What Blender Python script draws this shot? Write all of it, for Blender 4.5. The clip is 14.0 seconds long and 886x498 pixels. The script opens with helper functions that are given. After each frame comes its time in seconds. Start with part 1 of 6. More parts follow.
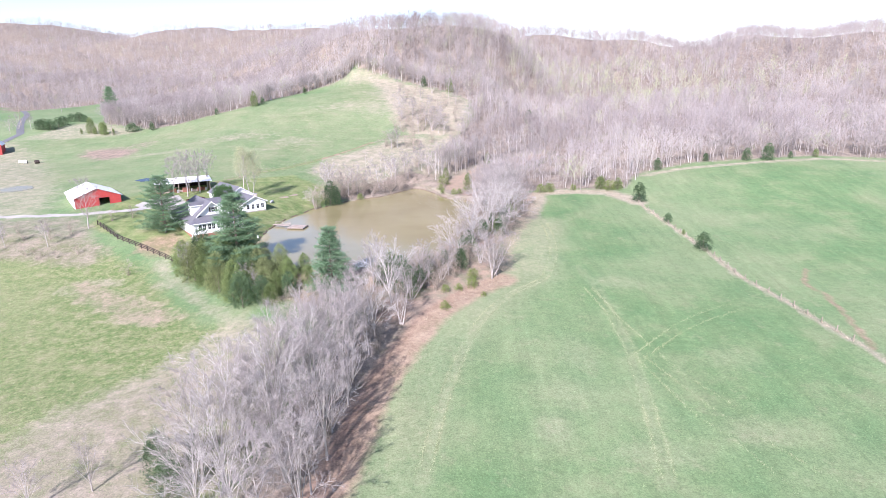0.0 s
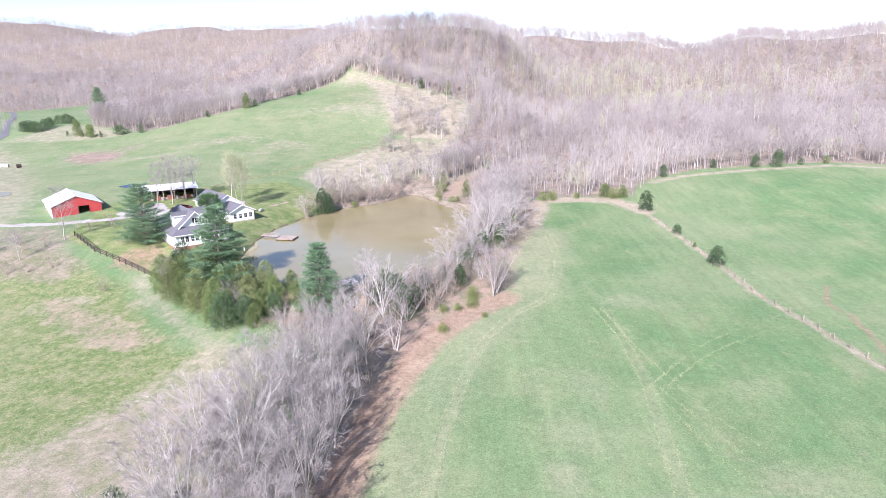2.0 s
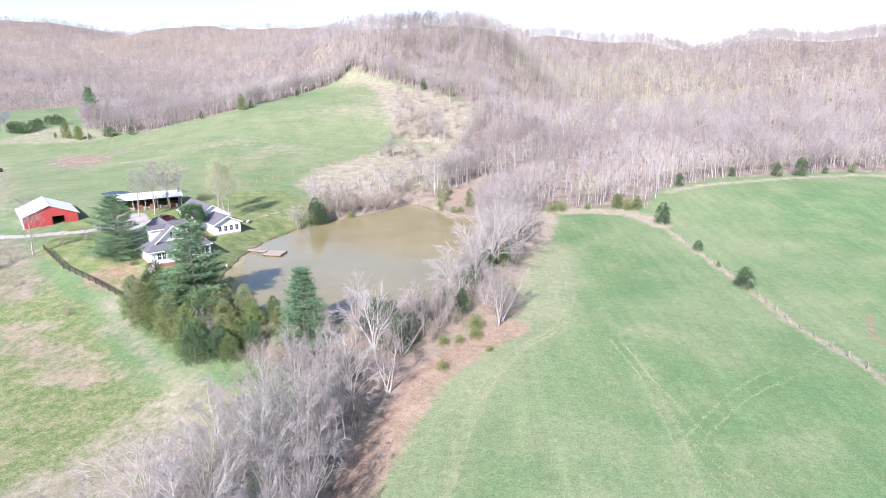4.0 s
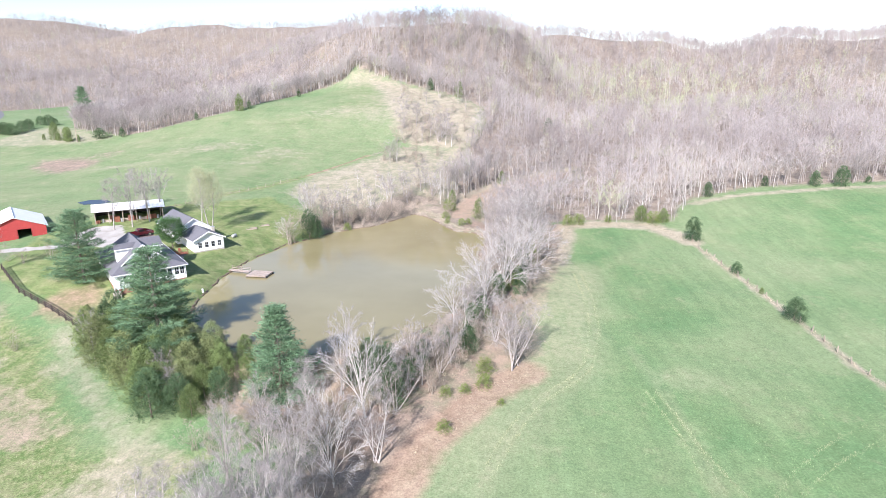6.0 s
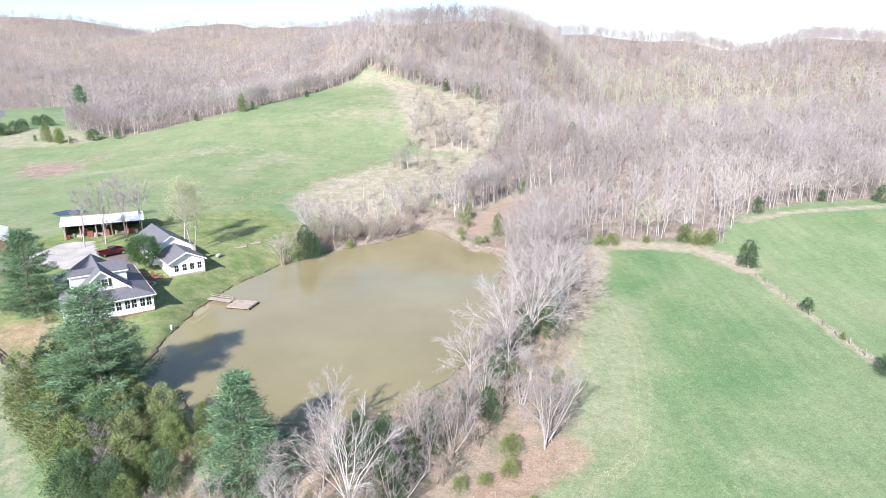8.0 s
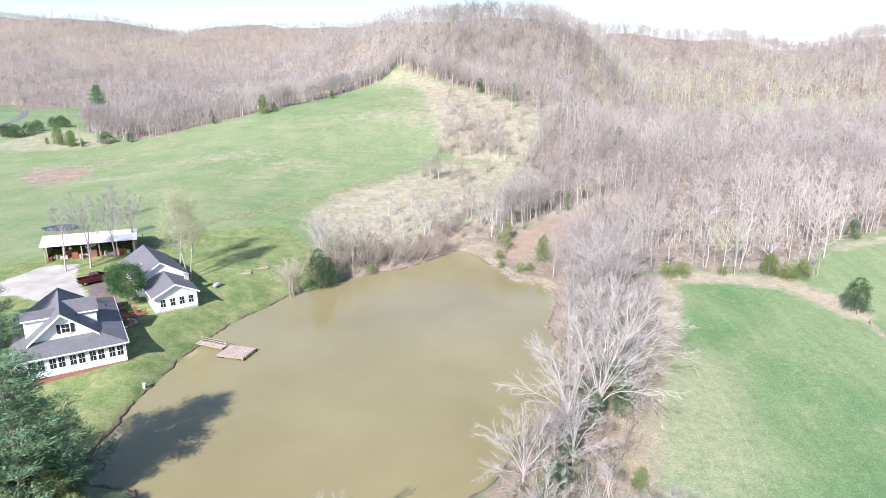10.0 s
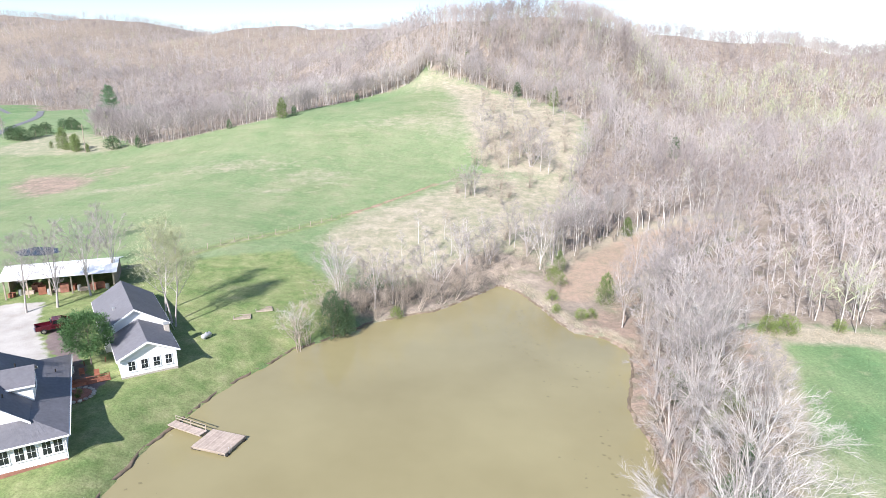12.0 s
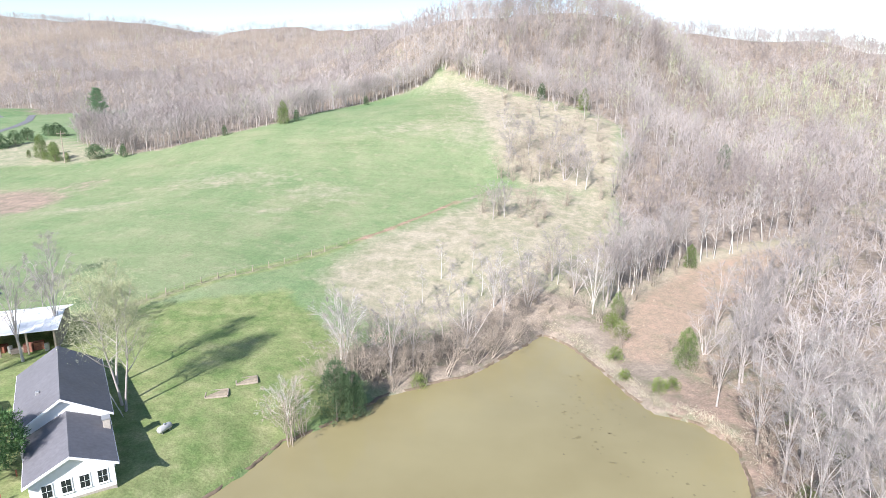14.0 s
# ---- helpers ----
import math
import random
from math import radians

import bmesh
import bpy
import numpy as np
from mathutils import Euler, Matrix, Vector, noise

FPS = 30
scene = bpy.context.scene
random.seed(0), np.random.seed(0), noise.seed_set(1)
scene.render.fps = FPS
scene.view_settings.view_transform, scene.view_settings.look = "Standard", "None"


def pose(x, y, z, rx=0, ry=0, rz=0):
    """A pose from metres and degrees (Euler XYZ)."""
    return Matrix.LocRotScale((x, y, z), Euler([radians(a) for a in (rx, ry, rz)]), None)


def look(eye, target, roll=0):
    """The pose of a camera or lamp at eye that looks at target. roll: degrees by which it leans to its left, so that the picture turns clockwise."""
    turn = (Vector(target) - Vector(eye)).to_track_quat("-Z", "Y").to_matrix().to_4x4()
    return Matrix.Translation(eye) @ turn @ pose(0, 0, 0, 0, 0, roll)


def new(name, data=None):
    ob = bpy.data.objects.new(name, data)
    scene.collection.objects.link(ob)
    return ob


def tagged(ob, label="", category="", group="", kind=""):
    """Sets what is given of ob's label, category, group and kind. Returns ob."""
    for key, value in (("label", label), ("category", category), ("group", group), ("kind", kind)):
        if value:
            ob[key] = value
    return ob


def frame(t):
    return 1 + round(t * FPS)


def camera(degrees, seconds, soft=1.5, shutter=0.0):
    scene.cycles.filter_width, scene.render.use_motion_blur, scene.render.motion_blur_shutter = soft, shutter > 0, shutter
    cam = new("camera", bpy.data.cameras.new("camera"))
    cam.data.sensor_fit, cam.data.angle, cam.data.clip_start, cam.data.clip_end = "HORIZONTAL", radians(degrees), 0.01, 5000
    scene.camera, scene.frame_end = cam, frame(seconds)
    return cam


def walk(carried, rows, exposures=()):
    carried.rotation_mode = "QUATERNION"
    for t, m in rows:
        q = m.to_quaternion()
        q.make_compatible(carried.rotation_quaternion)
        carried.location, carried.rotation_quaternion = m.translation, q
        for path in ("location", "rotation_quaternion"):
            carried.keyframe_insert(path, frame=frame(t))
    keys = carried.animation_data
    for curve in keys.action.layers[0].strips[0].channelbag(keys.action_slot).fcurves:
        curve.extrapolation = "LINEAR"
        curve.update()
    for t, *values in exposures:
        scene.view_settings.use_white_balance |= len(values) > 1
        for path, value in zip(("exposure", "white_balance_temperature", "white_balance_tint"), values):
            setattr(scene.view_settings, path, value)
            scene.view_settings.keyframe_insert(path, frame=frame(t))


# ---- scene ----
cam = camera(73.5, 14.0, soft=0.85)
EXPOSURE = 1.08
PATH = [
    (0, (0.91, -30.37, 37.23), (-0.69, 17.82, 23.99), -0.95),
    (0.5, (0.69, -28.46, 37.43), (-0.84, 19.73, 24.18), -0.85),
    (1, (0.72, -26.42, 37.64), (-0.81, 21.77, 24.41), -0.85),
    (1.5, (0.49, -23.95, 37.85), (-0.89, 24.26, 24.64), -0.85),
    (2, (0.50, -21.28, 38.01), (-0.85, 26.93, 24.81), -0.75),
    (2.5, (0.47, -18.40, 38.19), (-0.80, 29.81, 24.99), -0.75),
    (3, (0.52, -15.25, 38.37), (-0.73, 32.97, 25.19), -0.65),
    (5.5, (0.84, 3.79, 39.12), (-1.39, 51.96, 25.92), -0.35),
    (6, (0.87, 8.37, 39.08), (-1.44, 56.54, 25.87), -0.35),
    (6.5, (0.77, 13.14, 38.98), (-1.78, 61.31, 25.79), -0.25),
    (7, (0.50, 18.24, 38.89), (-2.43, 66.39, 25.74), -0.16),
    (7.5, (0.10, 23.37, 38.81), (-3.03, 71.52, 25.68), -0.06),
    (10, (-3.74, 50.29, 38.82), (-9.52, 98.22, 25.78), 0.14),
    (10.5, (-5.05, 56.00, 39.13), (-11.53, 103.84, 26.13), 0.33),
    (11, (-6.39, 61.95, 39.25), (-13.58, 109.70, 26.26), 0.53),
    (11.5, (-8.24, 67.80, 39.11), (-15.70, 115.54, 26.23), 0.63),
    (12, (-10.09, 73.72, 39.10), (-17.80, 121.43, 26.27), 0.63),
    (12.5, (-12.01, 79.72, 39.12), (-19.90, 127.41, 26.36), 0.73),
    (13, (-13.83, 85.65, 39.13), (-21.91, 133.32, 26.39), 0.62),
    (13.5, (-15.86, 91.50, 39.26), (-24.07, 139.16, 26.54), 0.62),
    (14, (-17.93, 97.33, 39.41), (-26.27, 144.96, 26.69), 0.52),
]
walk(cam, [(t, look(eye, target, roll)) for t, eye, target, roll in PATH], [(0.0, EXPOSURE, 6040, 25), (3.0, EXPOSURE, 6040, 25), (5.5, EXPOSURE, 6170, 18), (7.5, EXPOSURE, 6170, 17), (14.0, EXPOSURE, 6270, 14)])

# ---- light ----
SUN_AZ, SUN_EL = radians(198.0), radians(34.0)
world = bpy.data.worlds.new("world")
world.use_nodes = True
scene.world = world
wn = world.node_tree
sky = wn.nodes.new("ShaderNodeTexSky")
sky.sky_type, sky.sun_disc = "NISHITA", False
sky.sun_elevation, sky.sun_rotation = SUN_EL, SUN_AZ
sky.air_density, sky.dust_density, sky.ozone_density = 1.0, 0.2, 1.0
wn.links.new(sky.outputs["Color"], wn.nodes["Background"].inputs["Color"])
wn.nodes["Background"].inputs["Strength"].default_value = 0.1
sun = new("sun", bpy.data.lights.new("sun", "SUN"))
sun.data.energy, sun.data.angle, sun.data.color = 4.75, radians(0.6), (1.0, 0.965, 0.92)
sun.matrix_world = look((0, 0, 200), (-200 * math.sin(SUN_AZ), -200 * math.cos(SUN_AZ), 200 - 200 * math.tan(SUN_EL)))


# ---- materials ----
def material(name, rough=0.8, spec=0.3, metal=0.0):
    m = bpy.data.materials.new(name)
    m.use_nodes = True
    b = m.node_tree.nodes["Principled BSDF"]
    b.inputs["Roughness"].default_value, b.inputs["Metallic"].default_value = rough, metal
    b.inputs["Specular IOR Level"].default_value = spec
    return m, m.node_tree, b


def node(tree, kind, **values):
    n = tree.nodes.new(kind)
    for key, value in values.items():
        n.inputs[key].default_value = value
    return n


def noise_tex(tree, scale, detail=4.0, rough=0.55, stretch=None, space="Object"):
    n = node(tree, "ShaderNodeTexNoise", Scale=scale, Detail=detail, Roughness=rough)
    co = tree.nodes.new("ShaderNodeTexCoord")
    if stretch:
        mp = tree.nodes.new("ShaderNodeMapping")
        mp.inputs["Rotation"].default_value = (0, 0, radians(stretch[1]))
        mp.inputs["Scale"].default_value = stretch[0]
        tree.links.new(co.outputs[space], mp.inputs["Vector"])
        tree.links.new(mp.outputs[0], n.inputs["Vector"])
    else:
        tree.links.new(co.outputs[space], n.inputs["Vector"])
    return n.outputs["Fac"]


def ramp(tree, fac, *stops):
    r = tree.nodes.new("ShaderNodeValToRGB")
    els = r.color_ramp.elements
    while len(els) < len(stops):
        els.new(0.5)
    for e, (p, c) in zip(els, stops):
        e.position = p
        e.color = (c, c, c, 1) if isinstance(c, (int, float)) else (*c, 1)
    tree.links.new(fac, r.inputs["Fac"])
    return r.outputs["Color"]


def mix(tree, fac, a, b, blend="MIX"):
    n = tree.nodes.new("ShaderNodeMix")
    n.data_type, n.blend_type = "RGBA", blend
    for socket, value in ((n.inputs[0], fac), (n.inputs[6], a), (n.inputs[7], b)):
        if isinstance(value, (int, float)):
            socket.default_value = value if socket == n.inputs[0] else (value, value, value, 1)
        elif isinstance(value, tuple):
            socket.default_value = (*value, 1)
        else:
            tree.links.new(value, socket)
    return n.outputs[2]


def maths(tree, op, a, b=0.0):
    n = tree.nodes.new("ShaderNodeMath")
    n.operation = op
    for socket, value in zip(n.inputs, (a, b)):
        if isinstance(value, (int, float)):
            socket.default_value = value
        else:
            tree.links.new(value, socket)
    return n.outputs[0]


def bump(tree, bsdf, height, strength=0.4, distance=0.1):
    n = tree.nodes.new("ShaderNodeBump")
    n.inputs["Strength"].default_value, n.inputs["Distance"].default_value = strength, distance
    tree.links.new(height, n.inputs["Height"])
    tree.links.new(n.outputs[0], bsdf.inputs["Normal"])


def plain(name, colour, rough=0.7, var=0.15, scale=3.0, metal=0.0, spec=0.3, relief=0.0, stretch=None, per_thing=0.0, leaf=0.0):
    """A surface of one colour with two scales of mottling, and some difference from thing to thing."""
    m, t, b = material(name, rough, spec, metal)
    fine = noise_tex(t, scale, 5.0, 0.6, stretch)
    broad = noise_tex(t, scale * 0.13, 3.0)
    value = mix(t, 0.5, ramp(t, fine, (0.25, 1 - var), (0.75, 1 + var)), ramp(t, broad, (0.3, 1 - var), (0.7, 1 + var)), "MULTIPLY")
    col = mix(t, 1.0, colour, value, "MULTIPLY")
    if per_thing:
        info = t.nodes.new("ShaderNodeObjectInfo")
        col = mix(t, 1.0, col, ramp(t, info.outputs["Random"], (0.0, 1 - per_thing), (1.0, 1 + per_thing)), "MULTIPLY")
    if leaf:
        isl = t.nodes.new("ShaderNodeNewGeometry")
        col = mix(t, 1.0, col, ramp(t, isl.outputs["Random Per Island"], (0.0, 1 - leaf), (1.0, 1 + leaf)), "MULTIPLY")
    t.links.new(col, b.inputs["Base Color"])
    if relief:
        bump(t, b, fine, relief, 0.05)
    return m


BARK_GREY = plain("bark_grey", (0.42, 0.38, 0.35), 0.9, 0.25, 2.0, per_thing=0.15)
BARK_PALE = plain("bark_pale", (0.55, 0.515, 0.475), 0.85, 0.2, 1.2, per_thing=0.1)
BARK_DARK = plain("bark_dark", (0.2, 0.16, 0.13), 0.9, 0.25, 2.0, per_thing=0.15)
TWIG_GREY = plain("twig_grey", (0.285, 0.256, 0.243), 0.9, 0.15, 0.5, per_thing=0.14, leaf=0.2)
TWIG_PALE = plain("twig_pale", (0.335, 0.305, 0.285), 0.9, 0.15, 0.5, per_thing=0.12, leaf=0.2)
TWIG_TAN = plain("twig_tan", (0.35, 0.295, 0.24), 0.9, 0.15, 0.5, per_thing=0.14, leaf=0.2)


def woods_material(name, shades, leaf):
    """Twigs or bark of massed trees; each tree keeps its own shade."""
    m, t, b = material(name, 0.9, 0.2)
    a = t.nodes.new("ShaderNodeAttribute")
    a.attribute_name = "shade"
    isl = t.nodes.new("ShaderNodeNewGeometry")
    col = ramp(t, a.outputs["Fac"], *shades)
    t.links.new(mix(t, 1.0, col, ramp(t, isl.outputs["Random Per Island"], (0.0, 1 - leaf), (1.0, 1 + leaf)), "MULTIPLY"), b.inputs["Base Color"])
    return m


WOODS_TWIG = woods_material("woods_twig", ((0.0, (0.215, 0.185, 0.175)), (0.3, (0.31, 0.275, 0.262)), (0.55, (0.385, 0.35, 0.337)), (0.8, (0.45, 0.405, 0.372)), (0.87, (0.41, 0.385, 0.3)), (0.92, (0.35, 0.375, 0.24)), (1.0, (0.42, 0.445, 0.28))), 0.16)
WOODS_BARK = woods_material("woods_bark", ((0.0, (0.24, 0.205, 0.185)), (0.5, (0.37, 0.33, 0.305)), (0.8, (0.54, 0.5, 0.47)), (1.0, (0.44, 0.41, 0.36))), 0.15)
PINE_LEAF = plain("pine_needles", (0.132, 0.222, 0.118), 0.7, 0.2, 0.6, per_thing=0.08, leaf=0.35)
CEDAR_LEAF = plain("cedar_leaf", (0.15, 0.2, 0.07), 0.8, 0.25, 0.5, per_thing=0.2, leaf=0.4)
CEDAR_DARK = plain("cedar_dark", (0.085, 0.14, 0.065), 0.8, 0.25, 0.5, per_thing=0.2, leaf=0.4)
CEDAR_PALE = plain("cedar_pale", (0.215, 0.25, 0.105), 0.8, 0.25, 0.5, per_thing=0.2, leaf=0.4)
BUSH_LEAF = plain("bush_leaf", (0.15, 0.2, 0.05), 0.7, 0.2, 0.5, per_thing=0.2, leaf=0.4)
TREE_LEAF = plain("broad_leaf", (0.065, 0.135, 0.045), 0.5, 0.2, 0.8, leaf=0.4)
BUD_LEAF = plain("young_leaf", (0.38, 0.39, 0.235), 0.7, 0.15, 0.5, leaf=0.3)
WHITE_SIDING = plain("white_siding", (0.8, 0.8, 0.79), 0.6, 0.04, 1.5)
WHITE_TRIM = plain("white_trim", (0.82, 0.82, 0.81), 0.5, 0.03, 2.0)
SHINGLE = plain("roof_shingle", (0.15, 0.147, 0.16), 0.7, 0.16, 2.5, per_thing=0.06, spec=0.4)
TIN = plain("white_tin", (0.82, 0.82, 0.81), 0.6, 0.06, 0.6, spec=0.3)
RED_SIDING = plain("red_siding", (0.4, 0.06, 0.055), 0.6, 0.1, 0.8)
BRICK = plain("brick_wall", (0.3, 0.14, 0.1), 0.85, 0.2, 3.0)
DECK_WOOD = plain("grey_board", (0.42, 0.34, 0.28), 0.85, 0.2, 2.0, per_thing=0.12)
RED_WOOD = plain("red_board", (0.26, 0.105, 0.065), 0.75, 0.2, 2.0, per_thing=0.15)
DARK_WOOD = plain("dark_board", (0.06, 0.045, 0.04), 0.8, 0.25, 2.0, per_thing=0.2)
POST_WOOD = plain("post_wood", (0.3, 0.25, 0.2), 0.85, 0.2, 2.0, per_thing=0.2)
DARK = plain("dark_inside", (0.03, 0.028, 0.026), 0.9, 0.2, 1.0)
STEEL = plain("grey_steel", (0.5, 0.5, 0.5), 0.45, 0.1, 2.0, metal=0.6, spec=0.5)
TANK_PAINT = plain("tank_paint", (0.4, 0.4, 0.39), 0.4, 0.06, 2.0, spec=0.5)
RUBBER = plain("rubber", (0.02, 0.02, 0.02), 0.8, 0.1, 5.0)
CHROME = plain("chrome", (0.7, 0.7, 0.7), 0.2, 0.03, 2.0, metal=1.0, spec=0.5)
RED_PAINT = plain("red_car_paint", (0.075, 0.007, 0.014), 0.25, 0.05, 2.0, spec=0.6)
REED = plain("dry_reed", (0.44, 0.395, 0.3), 0.9, 0.15, 0.4, leaf=0.3)
DRY_GRASS = plain("dry_grass", (0.42, 0.365, 0.27), 0.9, 0.2, 0.3, leaf=0.35)
FIELD_GRASS = plain("field_grass", (0.2, 0.265, 0.125), 0.85, 0.2, 0.1, leaf=0.75)
PRESSED_GRASS = plain("pressed_grass", (0.37, 0.38, 0.225), 0.9, 0.15, 0.1, leaf=0.3)
GREEN_GRASS = plain("green_grass", (0.12, 0.2, 0.065), 0.85, 0.25, 0.1, leaf=0.35)
WET_LEAF = plain("wet_leaf", (0.17, 0.145, 0.075), 0.7, 0.2, 1.0)
ASPHALT = plain("asphalt", (0.16, 0.16, 0.165), 0.85, 0.12, 1.0)
MUD = plain("bank_mud", (0.17, 0.13, 0.09), 0.85, 0.35, 1.5)
STONE = plain("stone", (0.4, 0.36, 0.31), 0.9, 0.2, 3.0, per_thing=0.25)


def glass_material():
    m, t, b = material("window_glass", 0.06, 0.6)
    b.inputs["Base Color"].default_value = (0.02, 0.024, 0.028, 1)
    return m


GLASS = glass_material()


def water_material():
    m, t, b = material("pond_water", 0.06, 0.62)
    fine = noise_tex(t, 0.05, 4.0)
    t.links.new(ramp(t, fine, (0.3, (0.235, 0.2, 0.1)), (0.7, (0.285, 0.248, 0.13))), b.inputs["Base Color"])
    b.inputs["IOR"].default_value = 1.33
    bump(t, b, noise_tex(t, 1.6, 3.0, 0.6, ((1, 2.2, 1), 30)), 0.06, 0.05)
    return m


WATER = water_material()


def ground_material():
    m, t, b = material("ground", 0.95, 0.15)
    at = {}
    for k in ("litter", "straw", "bare", "gravel", "lawn", "rough", "track", "warm", "paved"):
        a = t.nodes.new("ShaderNodeAttribute")
        a.attribute_name = k
        at[k] = a.outputs["Fac"]
    n_big, n_mid, n_clump, n_fine, n_tiny = noise_tex(t, 0.022, 3.0), noise_tex(t, 0.09, 5.0, 0.62), noise_tex(t, 0.3, 4.0, 0.6), noise_tex(t, 0.9, 5.0, 0.68), noise_tex(t, 4.0, 4.0, 0.7)
    streak = noise_tex(t, 0.5, 4.0, 0.65, ((1.0, 0.07, 1), -14))
    cross = noise_tex(t, 0.4, 4.0, 0.65, ((0.09, 1.0, 1), 24))
    grass = ramp(t, n_mid, (0.3, (0.112, 0.197, 0.086)), (0.52, (0.148, 0.222, 0.1)), (0.72, (0.212, 0.252, 0.132)))
    grass = mix(t, ramp(t, n_big, (0.4, 0.0), (0.66, 0.65)), grass, (0.235, 0.272, 0.15))
    grass = mix(t, 0.4, grass, ramp(t, streak, (0.3, 0.78), (0.7, 1.26)), "MULTIPLY")
    grass = mix(t, 0.6, grass, ramp(t, n_fine, (0.3, 0.8), (0.7, 1.2)), "MULTIPLY")
    # Hill grass: lens haze is put into these colours, paler and greyer.
    warm = mix(t, ramp(t, n_mid, (0.32, 0.0), (0.7, 1.0)), (0.16, 0.214, 0.1), (0.248, 0.262, 0.152))
    warm = mix(t, ramp(t, n_clump, (0.52, 0.0), (0.72, 0.5)), warm, (0.29, 0.272, 0.175))
    warm = mix(t, 0.22, warm, ramp(t, cross, (0.3, 0.72), (0.7, 1.28)), "MULTIPLY")
    warm = mix(t, 0.6, warm, ramp(t, n_fine, (0.3, 0.8), (0.7, 1.2)), "MULTIPLY")
    grass = mix(t, at["warm"], grass, warm)
    lawn = mix(t, ramp(t, n_clump, (0.35, 0.0), (0.65, 1.0)), (0.132, 0.188, 0.066), (0.236, 0.258, 0.116))
    lawn = mix(t, 0.7, lawn, ramp(t, n_fine, (0.3, 0.75), (0.7, 1.25)), "MULTIPLY")
    rough = ramp(t, n_fine, (0.32, (0.098, 0.155, 0.05)), (0.5, (0.165, 0.205, 0.083)), (0.66, (0.262, 0.262, 0.14)))
    rough = mix(t, ramp(t, n_big, (0.42, 0.0), (0.64, 0.55)), rough, (0.235, 0.25, 0.13))
    rough = mix(t, ramp(t, n_clump, (0.48, 0.0), (0.66, 0.55)), rough, (0.28, 0.27, 0.15))
    rough = mix(t, 0.5, rough, ramp(t, n_tiny, (0.3, 0.68), (0.7, 1.32)), "MULTIPLY")
    straw = ramp(t, n_clump, (0.28, (0.28, 0.243, 0.176)), (0.7, (0.385, 0.343, 0.256)))
    straw = mix(t, 0.7, straw, ramp(t, n_fine, (0.3, 0.78), (0.7, 1.2)), "MULTIPLY")
    litter = ramp(t, n_clump, (0.28, (0.185, 0.148, 0.118)), (0.7, (0.325, 0.272, 0.215)))
    litter = mix(t, 0.8, litter, ramp(t, n_fine, (0.3, 0.7), (0.7, 1.25)), "MULTIPLY")
    bare = ramp(t, n_clump, (0.28, (0.23, 0.138, 0.1)), (0.7, (0.36, 0.245, 0.185)))
    bare = mix(t, 0.8, bare, ramp(t, n_fine, (0.3, 0.72), (0.7, 1.25)), "MULTIPLY")
    gravel = ramp(t, n_clump, (0.28, (0.33, 0.305, 0.275)), (0.7, (0.47, 0.445, 0.41)))
    wob = maths(t, "ADD", maths(t, "MULTIPLY", maths(t, "SUBTRACT", n_clump, 0.5), 1.1), maths(t, "MULTIPLY", maths(t, "SUBTRACT", n_fine, 0.5), 0.6))

    def edge(k, soft=0.25):
        v = maths(t, "ADD", at[k], wob)
        here = maths(t, "MINIMUM", maths(t, "ADD", maths(t, "MULTIPLY", at[k], 4.0), 0.25), 1.0)
        return maths(t, "MULTIPLY", ramp(t, v, (0.5 - soft, 0.0), (0.5 + soft, 1.0)), here)

    col = mix(t, edge("lawn", 0.3), grass, lawn)
    col = mix(t, edge("rough", 0.4), col, rough)
    col = mix(t, edge("straw", 0.42), col, straw)
    col = mix(t, edge("litter", 0.4), col, litter)
    col = mix(t, edge("bare", 0.42), col, bare)
    col = mix(t, maths(t, "MULTIPLY", at["track"], ramp(t, n_fine, (0.3, 0.25), (0.7, 0.95))), col, (0.34, 0.325, 0.21))
    col = mix(t, 0.85, col, ramp(t, n_tiny, (0.25, 0.6), (0.75, 1.4)), "MULTIPLY")
    col = mix(t, edge("gravel", 0.2), col, gravel)
    col = mix(t, edge("paved", 0.15), col, ramp(t, n_fine, (0.3, (0.135, 0.105, 0.1)), (0.7, (0.215, 0.17, 0.16))))
    t.links.new(col, b.inputs["Base Color"])
    h = maths(t, "ADD", maths(t, "MULTIPLY", n_fine, 0.6), maths(t, "MULTIPLY", n_tiny, 0.4))
    bump(t, b, h, 0.6, 0.22)
    return m


GROUND = ground_material()


# ---- land ----
# Heights of the land along north-south lines, from the valley to the ridges.
STATIONS = np.array((-400, 0, 50, 90, 120, 150, 180, 215, 255, 310, 370, 440, 520, 640, 850, 1400.0))
PROFILES = {}


def profile(x, *heights):
    PROFILES[x] = heights


profile(-2000, -4, -4, -2, 0, 3, 5, 8, 12, 17, 24, 32, 45, 60, 84, 104, 230)
profile(-700, -5, -5, -4, 0, 3, 5, 7, 9, 11, 16, 21, 27, 36, 56, 80, 143)
profile(-560, -5.5, -5.5, -4, 0, 2.5, 4.5, 6.5, 8.5, 11, 16, 20, 24, 31, 50, 74, 166)
profile(-1000, -5, -5, -4, 0, 3, 5, 7, 10, 13, 18, 24, 32, 43, 64, 84, 184)
profile(-420, -6, -6, -4, 0, 2, 4, 6, 8, 11, 16, 19, 21, 26, 44, 68, 170)
profile(-280, -7, -7, -5, -1, 2, 4, 6, 8, 12, 18, 21, 24, 29, 46, 80, 160)
profile(-170, -8, -8, -7, -1.5, 3, 5, 7, 8.5, 13.6, 22, 25, 29, 40, 78, 98, 136)
profile(-105, -9, -9, -8, -3.2, 2.4, 5.2, 7.5, 11.5, 17.5, 29.5, 36, 66, 78, 84, 88, 92)
